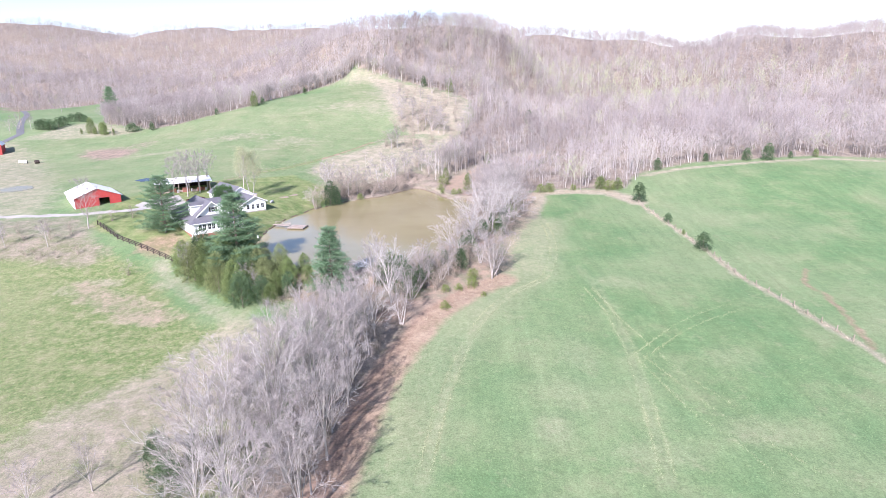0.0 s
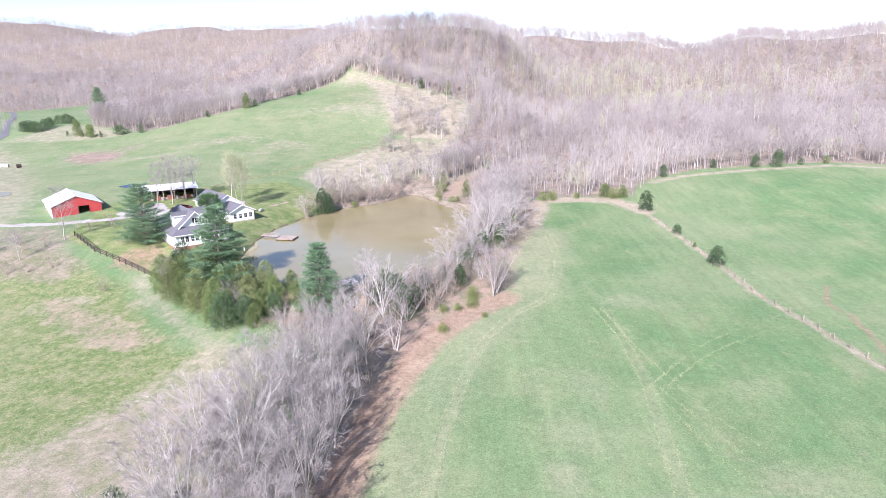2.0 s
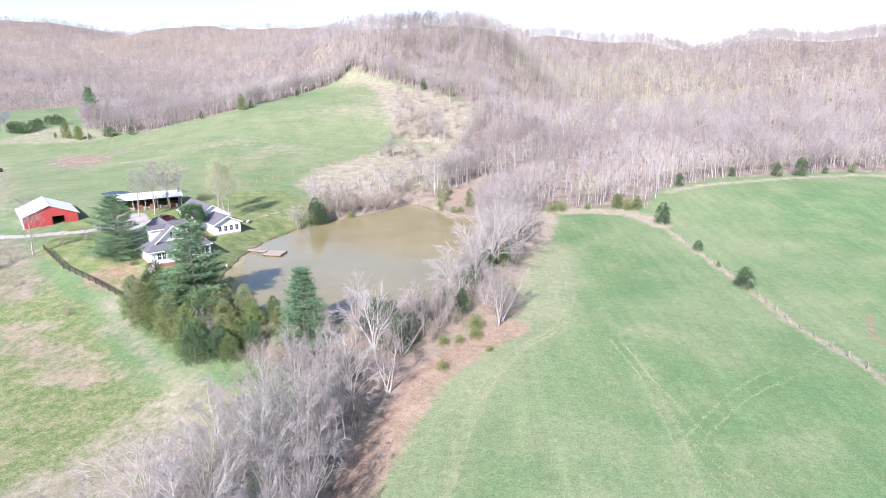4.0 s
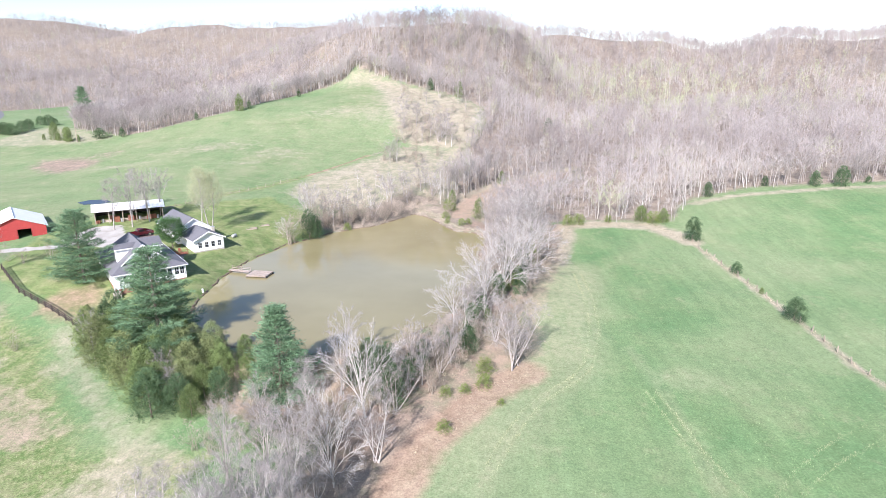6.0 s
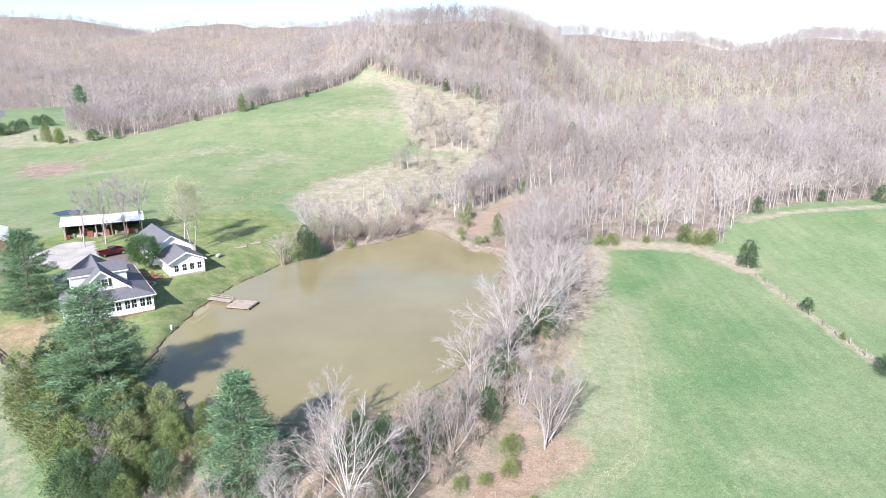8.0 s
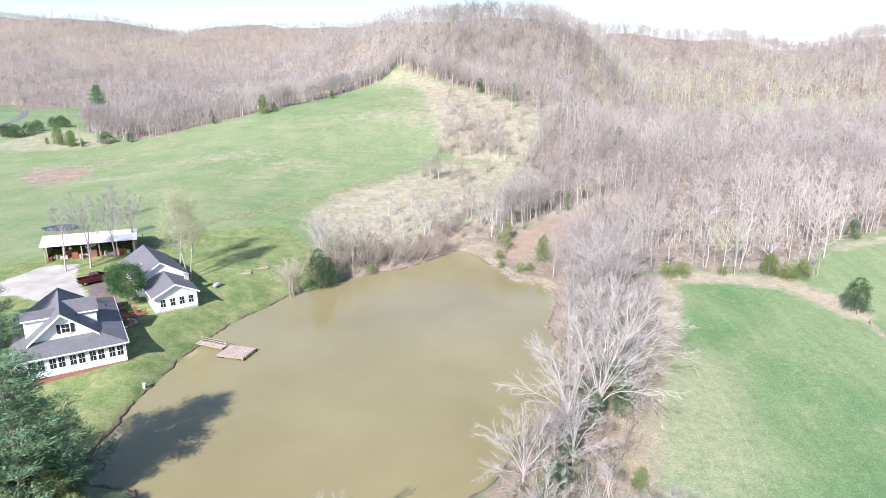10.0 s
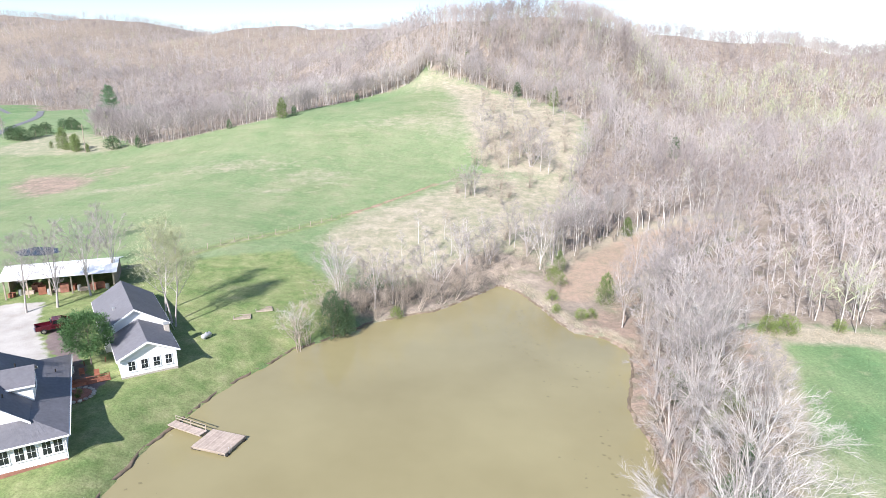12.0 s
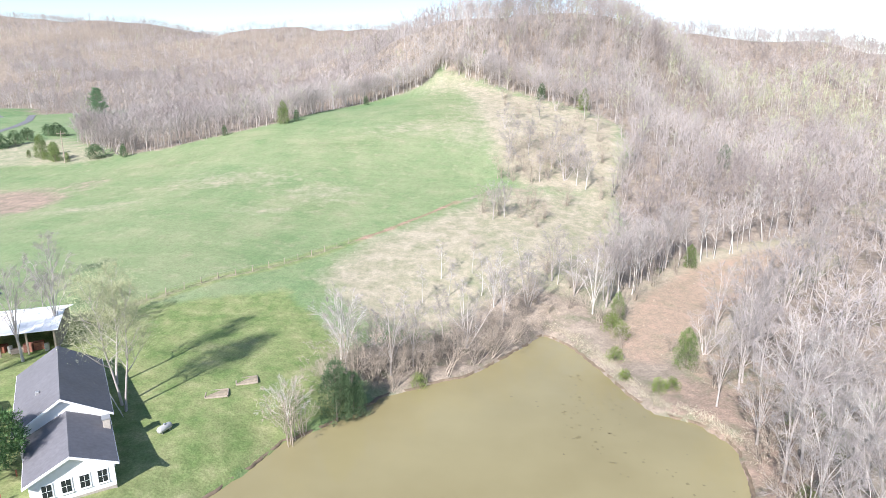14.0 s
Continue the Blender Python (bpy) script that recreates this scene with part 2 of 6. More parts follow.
profile(-60, -9, -9, -7.6, -4.3, 1.8, 3.3, 5, 8.8, 15.5, 29.5, 42, 80, 84, 80, 82, 84)
profile(-25, -9, -9, -7, -1.6, 0.3, 0.3, 0.5, 7.5, 14, 28.5, 41, 80, 82, 80, 80, 80)
profile(10, -9, -9, -6.3, -3.2, -0.6, 0.3, 1.2, 4, 11.5, 26, 42, 78, 81, 80, 80, 80)
profile(40, -9, -9, -6.9, -4, -2.1, 0, 2.6, 5.8, 11, 17, 25, 66, 76, 83, 84, 84)
profile(75, -9, -9, -7.4, -5.2, -2.6, 0.2, 4.2, 8, 12.5, 16.5, 21, 40, 58, 86, 86, 86)
profile(120, -9, -9, -7.8, -5.4, -2.5, 1.2, 6, 9.6, 13, 17.5, 23, 32, 50, 84, 86, 86)
profile(220, -9, -9, -7.5, -5, -2, 2, 6.5, 10.5, 14, 20, 28, 42, 58, 72, 78, 80)
profile(350, -9, -9, -7, -4, -1, 3, 8, 13, 18, 27, 40, 58, 74, 80, 84, 84)
profile(1000, -8, -8, -6, -3, 0, 4, 9, 15, 22, 32, 46, 62, 70, 74, 80, 84)


def smooth_line(x, xs, ys):
    """A smooth curve without overshoot (monotone cubic) through the rows ys at xs."""
    d = (ys[1:] - ys[:-1]) / (xs[1:] - xs[:-1]).reshape(-1, *[1] * (ys.ndim - 1))
    m = np.zeros_like(ys)
    a, b = d[:-1], d[1:]
    with np.errstate(divide="ignore", invalid="ignore"):
        m[1:-1] = np.where(a * b > 0, 2 * a * b / (a + b), 0)
    i = np.clip(np.searchsorted(xs, x) - 1, 0, len(xs) - 2)
    w = xs[i + 1] - xs[i]
    u = np.clip((x - xs[i]) / w, 0, 1)
    if ys.ndim > 1:
        col = np.arange(ys.shape[1])
        y0, y1, m0, m1 = ys[i, col], ys[i + 1, col], m[i, col], m[i + 1, col]
    else:
        y0, y1, m0, m1 = ys[i], ys[i + 1], m[i], m[i + 1]
    return (y0 * (2 * u**3 - 3 * u**2 + 1) + m0 * w * (u**3 - 2 * u**2 + u) + y1 * (3 * u**2 - 2 * u**3) + m1 * w * (u**3 - u**2))


LINES_X = np.array(sorted(PROFILES), float)
LINES_Z = np.array([PROFILES[x] for x in sorted(PROFILES)], float)


def land(x, y):
    """Height of the land, before the pond is dug, at arrays x and y."""
    x, y = np.broadcast_arrays(np.asarray(x, float), np.asarray(y, float))
    shape, x, y = x.shape, np.clip(x.ravel(), -2000, 1000), np.clip(y.ravel(), -400, 1400)
    rows = np.array([smooth_line(y, STATIONS, z) for z in LINES_Z])
    z = smooth_line(x, LINES_X, rows)
    # Knobs and hollows of the ridges.
    u = np.clip((y - 330) / 220, 0, 1)
    z = z + u * (4.0 * np.sin(x / 31 + y / 70) * np.cos(y / 43 - x / 90) + 3.0 * np.sin(x / 17 - y / 39)) + np.clip((y - 800) / 300, 0, 1) * 8 * np.sin(x / 75 + 1.0) * np.cos(x / 160)
    return z.reshape(shape)


# ---- plan ----
POND = ((-49.6, 143.7), (-47.8, 148.3), (-46.5, 153.9), (-41.2, 160.2), (-38.5, 166), (-32.6, 171), (-26.5, 176), (-20.5, 186), (-17.3, 192),
        (-12.8, 188), (-8.9, 180.5), (-5.7, 173.3), (-2.8, 168.7), (1.9, 167.5), (5.2, 162.5), (4.6, 157), (3.6, 151), (2.7, 146), (2.9, 142), (4.2, 137), (4.5, 131), (4.2, 126), (2.6, 120),
        (-1, 113), (-5, 103), (-11, 94.5), (-19, 90), (-29, 90), (-37, 92.5), (-40, 97), (-46, 97.5), (-49, 103), (-50.5, 111), (-51.6, 121), (-51.9, 130), (-50.6, 139))
FENCE_LINE = ((56.7, 155.7), (59, 135.4), (61.3, 114.6), (62.3, 96.3), (65.8, 81.6), (69, 64.3), (74, 35), (80, 0), (86, -60))
ROW_LINE = ((-26, -80), (-22, -20), (-20, 20), (-18, 45), (-14.5, 62), (-9, 77), (1, 90), (9, 96), (11, 110), (14, 125), (19, 140), (24, 156), (25, 168))
BACK_FENCE = ((-88, 168), (-80.6, 179), (-75.5, 189), (-67.5, 198.8), (-60.1, 210.8), (-57, 216))
GLADE = ((-5.5, 182), (-6, 191), (0, 206), (11.8, 222), (26.4, 231), (38, 235), (38, 227), (27.8, 217), (16, 203.5), (6.5, 190.5), (0.5, 182.5))
WOOD_EDGE = ((-2000, 600), (-1000, 560), (-430, 500), (-325, 448), (-300, 482), (-262, 452), (-242, 400), (-214, 330), (-196, 298), (-172, 286), (-160, 276), (-146, 281), (-135, 290), (-123, 297), (-113, 306), (-107, 350), (-95, 366), (-80, 374), (-74, 382), (-71, 390), (-65, 383), (-52, 376), (-30, 358),
             (-9, 340), (5, 318), (6, 292), (1, 272), (-2, 262), (0, 240), (-6, 222), (-5, 204), (0, 208), (11, 224), (26, 233), (40, 237), (40, 226), (29, 215.5), (17, 202.5), (8, 189),
             (16, 172), (27, 174), (40, 173), (51, 171), (58, 172), (64, 184), (70, 191), (90, 200), (114, 201), (137, 204), (165, 196), (260, 190), (1000, 180))
WOOD = WOOD_EDGE + ((1000, 1750), (-2000, 1750))


def inside(x, y, poly):
    hit = np.zeros(x.shape, bool)
    p = np.array(poly, float)
    for (x0, y0), (x1, y1) in zip(p, np.roll(p, -1, 0)):
        cross = (y0 > y) != (y1 > y)
        hit ^= cross & (x < (x1 - x0) * (y - y0) / ((y1 - y0) or 1e-9) + x0)
    return hit


def away(x, y, line, closed=False):
    """Distance from a line of points."""
    p = np.array(line, float)
    pairs = list(zip(p[:-1], p[1:])) + ([(p[-1], p[0])] if closed else [])
    best = np.full(x.shape, 1e9)
    for a, b in pairs:
        d = b - a
        u = np.clip(((x - a[0]) * d[0] + (y - a[1]) * d[1]) / max(d @ d, 1e-9), 0, 1)
        best = np.minimum(best, np.hypot(x - a[0] - u * d[0], y - a[1] - u * d[1]))
    return best


def signed(x, y, poly):
    d = away(x, y, poly, True)
    return np.where(inside(x, y, poly), -d, d)


def step(v, lo, hi):
    u = np.clip((v - lo) / (hi - lo), 0, 1)
    return u * u * (3 - 2 * u)


def dug(x, y):
    """Height of the ground with the pond's basin and its banks."""
    x, y = np.broadcast_arrays(np.asarray(x, float), np.asarray(y, float))
    z = land(x, y)
    box = (x > -75) & (x < 30) & (y > 70) & (y < 215)
    d = np.full(x.shape, 50.0)
    d[box] = signed(x[box], y[box], POND)
    bank = np.maximum(z, 0.12 + 0.22 * np.minimum(np.maximum(d, 0), 3))
    z = np.where(d < 10, bank + (z - bank) * step(d, 1.5, 10), z)
    cap = 0.28 + 0.3 * np.maximum(d, 0) + 0.012 * np.maximum(d, 0) ** 2
    z = np.where(d < 16, np.minimum(z, cap), z)
    return np.where(d < 0.3, np.minimum(z, 0.2 - 0.45 * np.maximum(0.3 - d, 0) ** 0.7 * 1.5), z)


def ground_z(x, y):
    return float(dug(np.array([x]), np.array([y]))[0])


# ---- meshes ----
def mesh_from(name, verts, faces, mat, smooth=False):
    me = bpy.data.meshes.new(name)
    verts, faces = np.asarray(verts, np.float32), np.asarray(faces, np.int32)
    n = faces.shape[1]
    me.vertices.add(len(verts))
    me.vertices.foreach_set("co", verts.ravel())
    me.loops.add(faces.size)
    me.loops.foreach_set("vertex_index", faces.ravel())
    me.polygons.add(len(faces))
    me.polygons.foreach_set("loop_start", np.arange(0, faces.size, n, dtype=np.int32))
    me.update(calc_edges=True)
    if smooth:
        me.polygons.foreach_set("use_smooth", np.ones(len(faces), bool))
    me.materials.append(mat)
    return me


def thing(name, place=(0, 0, 0), turn=0.0, label="", category="", group="", kind=""):
    ob = new(name)
    ob.matrix_basis = pose(*place, 0, 0, turn)
    return tagged(ob, label, category, group, kind)


def part(name, bm, mat, parent=None, label="", smooth=False):
    me = bpy.data.meshes.new(name)
    bmesh.ops.recalc_face_normals(bm, faces=bm.faces)
    bm.to_mesh(me)
    bm.free()
    me.materials.append(mat)
    if smooth:
        me.polygons.foreach_set("use_smooth", np.ones(len(me.polygons), bool))
    ob = new(name, me)
    ob.parent = parent
    return tagged(ob, label)


def add_mesh(name, me, parent=None, label=""):
    ob = new(name, me)
    ob.parent = parent
    return tagged(ob, label)


def box(x0, y0, z0, x1, y1, z1, bevel=0.0, bm=None):
    own = bmesh.new()
    bmesh.ops.create_cube(own, size=1.0)
    bmesh.ops.transform(own, matrix=Matrix.Translation(((x0 + x1) / 2, (y0 + y1) / 2, (z0 + z1) / 2)) @ Matrix.Diagonal((x1 - x0, y1 - y0, z1 - z0, 1)), verts=own.verts)
    if bevel:
        bmesh.ops.bevel(own, geom=own.edges[:], offset=bevel, segments=1, affect="EDGES")
    return own if bm is None else merge(bm, own)


def merge(bm, other):
    table = [bm.verts.new(v.co) for v in other.verts]
    other.verts.index_update()
    for f in other.faces:
        bm.faces.new([table[v.index] for v in f.verts])
    other.free()
    return bm


def tube(points, radii, sides=8, bm=None, caps=True):
    bm = bm or bmesh.new()
    rings = []
    pts = [Vector(p) for p in points]
    for i, p in enumerate(pts):
        d = (pts[min(i + 1, len(pts) - 1)] - pts[max(i - 1, 0)]).normalized()
        q = d.to_track_quat("Z", "Y")
        r = radii[i] if hasattr(radii, "__len__") else radii
        rings.append([bm.verts.new(p + q @ Vector((r * math.cos(a), r * math.sin(a), 0))) for a in (2 * math.pi * k / sides for k in range(sides))])
    for a, b in zip(rings, rings[1:]):
        for k in range(sides):
            bm.faces.new((a[k], a[(k + 1) % sides], b[(k + 1) % sides], b[k]))
    if caps:
        bm.faces.new(rings[0][::-1])
        bm.faces.new(rings[-1])
    return bm


def slab(points, thick, bm=None):
    """A flat piece: the outline as its upper side, thickness straight down."""
    bm = bm or bmesh.new()
    up = [bm.verts.new(p) for p in points]
    dn = [bm.verts.new((p[0], p[1], p[2] - thick)) for p in points]
    bm.faces.new(up)
    bm.faces.new(dn[::-1])
    for i in range(len(up)):
        j = (i + 1) % len(up)
        bm.faces.new((up[i], dn[i], dn[j], up[j]))
    return bm


# ---- ground ----
def spread(lo, a, b, hi, fine, grow):
    mid = list(np.arange(a, b + fine / 2, fine))
    out, s, v = [], fine, a
    while v > lo:
        s *= grow
        v -= s
        out.append(max(v, lo))
    left, s, v, out = out[::-1], fine, mid[-1], []
    while v < hi:
        s *= grow
        v += s
        out.append(min(v, hi))
    return np.array(left + mid + out)


def build_ground():
    gx, gy = spread(-2400, -120, 125, 1500, 1.1, 1.05), spread(-500, 22, 215, 1900, 1.1, 1.04)
    x, y = np.meshgrid(gx, gy)
    z = dug(x, y)
    nx, ny = len(gx), len(gy)
    idx = np.arange(nx * ny).reshape(ny, nx)
    faces = np.stack([idx[:-1, :-1], idx[:-1, 1:], idx[1:, 1:], idx[1:, :-1]], -1).reshape(-1, 4)
    me = mesh_from("ground", np.stack([x, y, z], -1).reshape(-1, 3), faces, GROUND, True)
    x, y = x.ravel(), y.ravel()
    near = (np.abs(x) < 420) & (y > -120) & (y < 520)
    xs, ys = x[near], y[near]

    def mask(name, near_values, far=0.0):
        v = np.full(x.shape, far, np.float32) if np.isscalar(far) else far.astype(np.float32)
        v[near] = np.clip(near_values, 0, 1)
        me.attributes.new(name, "FLOAT", "POINT").data.foreach_set("value", v)

    wood = step(-signed(xs, ys, WOOD), -1.0, 4.0)
    row = away(xs, ys, ROW_LINE)
    row_side = step(7.5 - row, 0, 3) * step(ys, 84, 78) * step(ys, -4, 10)
    pond = signed(xs, ys, POND)
    pond_right = step(xs, -2, 4) * step(9 - pond, 0, 3) * step(ys, 88, 96)
    far_brush = step(14 - pond, 0, 5) * step(ys, 163, 170) * step(xs, -52, -44)
    margin = step(-signed(xs, ys, ((-22, 74), (-12, 70), (-4, 71.5), (2.2, 80.7), (11.5, 91), (14.5, 114), (20, 134), (25, 160), (26, 172), (8, 190), (-2, 172), (3, 150), (0, 112), (-8, 98), (-20, 92), (-30, 93), (-38, 88), (-36, 80))), -1.5, 2)
    thicket = step(-signed(xs, ys, ((-125, 104), (-96, 99), (-86, 98), (-84, 106), (-92, 114), (-98, 122), (-104, 131), (-128, 127))), -3, 4) * 0.62
    mud = step(-signed(xs, ys, ((-75, 18), (-27, 18), (-26, 60), (-36, 64), (-45, 63), (-53, 54), (-60, 42))), -4, 8) * 0.36
    glade = signed(xs, ys, GLADE)
    slope = signed(xs, ys, ((-72, 389), (-60, 366), (-50, 345), (-41, 302), (-32, 271), (-25, 258), (-9, 258), (2, 262), (6, 290), (7, 320), (-9, 342), (-29, 358), (-51, 375)))
    far_glade = signed(xs, ys, ((55, 261), (65, 267), (87, 263), (80, 250), (58, 248)))
    # Shadowed line along the back fence, put in as litter colour.
    fence_shade_line = step(0.8 - away(xs, ys, BACK_FENCE), 0, 0.6) * 0.5
    paved = step(-signed(xs, ys, ((-83, 147.5), (-80, 150), (-76.6, 147), (-71.6, 140.4), (-67, 136.4), (-63.5, 135.6), (-62.5, 130.5), (-69, 134.5), (-77.7, 141))), -0.5, 0.8) * 0.95
    patch = np.maximum(step(-signed(xs, ys, ((-170, 228), (-151, 214), (-141, 220), (-140, 234), (-157, 244), (-172, 240))), -3, 7), step(-signed(xs, ys, ((-158, 246), (-142, 236), (-140, 246), (-146, 252))), -2, 5) * 0.55)
    lane = step(1.2 - away(xs, ys, ((-38, 246), (-32, 255), (-14, 259))), 0, 1.0) * 0.9
    leaf_bank = np.maximum.reduce([wood, row_side, far_brush * 0.9, pond_right * 0.8, margin * 0.55, thicket, mud, fence_shade_line, patch * 0.9, lane * 0.8])
    leaf_bank = leaf_bank * (1 - 0.6 * step(-far_glade, -2, 3)) * (1 - 0.8 * step(-glade, -1, 2))
    mask("litter", leaf_bank, inside(x, y, WOOD).astype(float))
    tan = -signed(xs, ys, ((-60, 196), (-57, 216), (-46, 232), (-37, 245), (-30, 256), (-12, 260), (-4, 268), (2, 262), (0, 200), (-12, 196), (-22, 185), (-46, 183)))
    top_edge = step(4.5 - away(xs, ys, ((20, 140), (24.5, 158), (27, 171), (38, 171.5), (50, 169), (56.7, 157))), 0, 3)
    fence = step(1.4 - away(xs, ys, FENCE_LINE), 0, 1.2) * 0.9
    f2_edge = step(3 - away(xs, ys, ((67, 187), (81, 193), (114, 197), (137, 200), (165, 192))), 0, 3) * 0.8
    dam = step(8 - np.abs(pond), 0, 4) * step(ys, 100, 92) * 0.4
    left_dry = step(-signed(xs, ys, ((-192, 240), (-156, 196), (-128, 158), (-116, 132), (-130, 122), (-260, 120), (-300, 262), (-225, 268))), -4, 10) * 0.62
    road_bank = step(-signed(xs, ys, ((-225, 268), (-197, 264), (-171, 268), (-160, 274), (-172, 286), (-196, 300), (-214, 318), (-222, 300))), -2, 5) * 0.62
    tan_spots = np.maximum.reduce([step(1 - np.hypot((xs - px) / rx, (ys - py) / ry), 0, 0.7) for px, py, rx, ry in ((-82, 88, 7, 4), (-73, 85.4, 7, 4), (-66, 80, 6, 4), (-61, 75, 5, 3.5), (-79, 92, 8, 4), (-63, 92, 7, 4))]) * 0.45
    low_left = step(-signed(xs, ys, ((-75, 16), (-24, 16), (-23, 62), (-40, 74), (-46, 66), (-54, 57), (-60, 45))), -5, 8) * 0.22
    track_side = step(-signed(xs, ys, ((-54, 20), (-61, 34), (-59, 46), (-50, 58), (-42, 76), (-35, 71), (-33, 60), (-35, 45), (-36, 20))), -4, 5) * 0.66
    blotch = step(-signed(xs, ys, ((-87, 91), (-82, 94), (-72, 89), (-60, 82), (-53, 77), (-58, 71), (-67, 75), (-80, 83))), -2, 3) * 0.5
    hill_pale = np.maximum.reduce([k * np.exp(-(((xs - px) * 0.93 + (ys - py) * 0.36) / rx) ** 2 - ((-(xs - px) * 0.36 + (ys - py) * 0.93) / ry) ** 2) for px, py, rx, ry, k in ((-104, 246, 18, 8, 0.4), (-76, 242, 11, 7, 0.42), (-62, 303, 17, 8, 0.46), (-45, 300, 9, 14, 0.5), (-66, 376, 11, 13, 0.75), (-42, 322, 8, 22, 0.62), (-84, 226, 9, 3, 0.36), (-128, 222, 12, 4, 0.36))])
    grove_side = step(3.2 - away(xs, ys, ((-70, 101), (-62, 92), (-54, 84), (-45, 75), (-37, 69))), 0, 3) * 0.46
    mask("straw", np.maximum.reduce([track_side, grove_side, blotch, hill_pale, step(-glade, -6, -2) * 1.0, step(tan, -3, 6) * 0.8, step(-slope, -4, 6) * 0.9, step(-far_glade, -2, 3) * 0.9, top_edge, fence, f2_edge, dam, left_dry, margin * 0.62, road_bank, low_left, tan_spots]))
    bank = step(-glade, -2, 2) * 0.52
    red_strip = step(4.0 - away(xs, ys, ((-16, 20), (-13.5, 38), (-12.5, 48), (-9.5, 60), (-4.5, 74), (3, 84.5), (10, 91.5))), 0, 2.5)
    # Ditch between hill and tan slope: its soil and shade as flat colour.
    ditch_shade_line = step(0.9 - away(xs, ys, ((-57, 216), (-50.4, 226.5), (-40.1, 244.1))), 0, 0.7) * 0.95
    worn = step(8 - np.hypot(xs + 74, ys - 110), 0, 5) * 0.6
    ditch = step(1.0 - away(xs, ys, ((79, 101), (77, 97), (74.5, 93.5), (75.5, 87), (74.5, 81), (72, 70), (70.5, 64))), 0, 0.8) * 0.9
    mask("bare", np.maximum.reduce([bank, red_strip, patch * 0.3, worn, ditch * 0.7, ditch_shade_line, blotch * 0.5, pond_right * 0.4, margin * 0.34]))
    drive = step(1.9 - away(xs, ys, ((-260, 130), (-129, 129.5), (-109, 131.5), (-95, 136), (-88, 142))), 0, 1.2)
    yard = step(-signed(xs, ys, ((-97, 140), (-95, 151), (-89, 154), (-84, 147), (-77, 140.5), (-70, 136), (-72, 133), (-86, 137))), -0.5, 1.0)
    mask("gravel", np.maximum(drive, yard))
    mask("paved", paved)
    uncut = step(2.2 - away(xs, ys, BACK_FENCE), 0, 1.4) * 0.75
    lawn = step(-signed(xs, ys, ((-100, 121), (-86, 113), (-66, 102), (-50, 98), (-48, 112), (-50, 128), (-48, 143), (-45, 154), (-40, 162), (-48, 178), (-62, 190), (-88, 172), (-104, 150))), -2, 3)
    hill = step(-signed(xs, ys, ((-300, 250), (-150, 285), (-110, 305), (-60, 395), (-38, 320), (-34, 247), (-32, 190), (-44, 174), (-62, 188), (-90, 172), (-104, 150), (-130, 160), (-200, 160), (-300, 180))), -5, 10)
    mask("lawn", np.maximum(lawn, uncut))
    broad = np.sin(xs / 13 + ys / 29 + 1.0) * np.sin(ys / 17 - xs / 41) * 0.5 + np.sin(xs / 7.3 - ys / 11) * 0.2
    pale_hill = np.maximum.reduce([np.exp(-(((xs - px) * 0.93 + (ys - py) * 0.36) / rx) ** 2 - ((-(xs - px) * 0.36 + (ys - py) * 0.93) / ry) ** 2) for px, py, rx, ry in ((-109, 242, 20, 6), (-75, 236, 12, 12), (-52, 315, 16, 12), (-130, 262, 20, 6), (-85, 285, 18, 8), (-60, 350, 12, 20))])
    mask("warm", hill * (0.6 + 0.3 * broad + 0.4 * pale_hill))
    rough = step(-signed(xs, ys, ((-24, -100), (-24, 40), (-30, 72), (-48, 74), (-64, 92), (-70, 100), (-98, 116), (-200, 120), (-300, 60), (-300, -100))), -2, 6)
    mask("rough", rough)
    pale = step(9 - np.hypot(xs - 16, ys - 48), 0, 9) * 0.35 + step(7 - np.hypot((xs - 22) / 1.0, ys - 118), 0, 7) * 0.4
    worn_edge = step(11 - away(xs, ys, ((-10, 20), (-8, 42), (-6, 58), (-1, 72), (8, 84), (15, 92), (18, 114), (23, 134))), 0, 9) * (0.5 + 0.35 * step(ys, 86, 100))
    for px, py, rx, ry, k in ((33.7, 91, 9, 5, 0.5), (13, 40, 4, 5, 0.7), (25, 35, 9, 4, 0.5), (40, 40, 7, 5, 0.4), (20, 60, 5, 9, 0.4), (22, 120, 6, 10, 0.5), (45, 60, 8, 6, 0.35)):
        pale = np.maximum(pale, k * step(1 - np.hypot((xs - px) / rx, (ys - py) / ry), 0, 0.8))
    loop = step(1.7 - away(xs, ys, ((24.2, 140), (24.2, 120), (22.8, 106), (18.9, 92), (10, 83.4), (3.6, 70.7), (0.2, 57.9), (-2, 46.9), (-4, 30))), 0, 1.3) * 0.7
    loop = np.maximum(loop, step(1.5 - away(xs, ys, ((27, 100), (29, 88), (29.5, 77), (29, 62), (27, 45), (25, 30))), 0, 1.3) * 0.4)
    mask("track", np.maximum.reduce([pale, worn_edge, loop]))
    return tagged(new("ground", me), "green and tan farmland with fields, lawn and wooded slopes", "ground", kind="structure")


build_ground()


# ---- water ----
def build_water():
    p = np.array(POND, float)
    along = np.roll(p, -1, 0) - np.roll(p, 1, 0)
    along /= np.linalg.norm(along, axis=1)[:, None]
    area = np.sum(p[:, 0] * np.roll(p[:, 1], -1) - np.roll(p[:, 0], -1) * p[:, 1])
    out = np.stack([along[:, 1], -along[:, 0]], 1) * (1 if area > 0 else -1)
    bm = bmesh.new()
    f = bm.faces.new([bm.verts.new((x, y, 0.0)) for x, y in p + out * 0.9])
    f.normal_update()
    if f.normal.z < 0:
        f.normal_flip()
    bmesh.ops.triangulate(bm, faces=bm.faces[:])
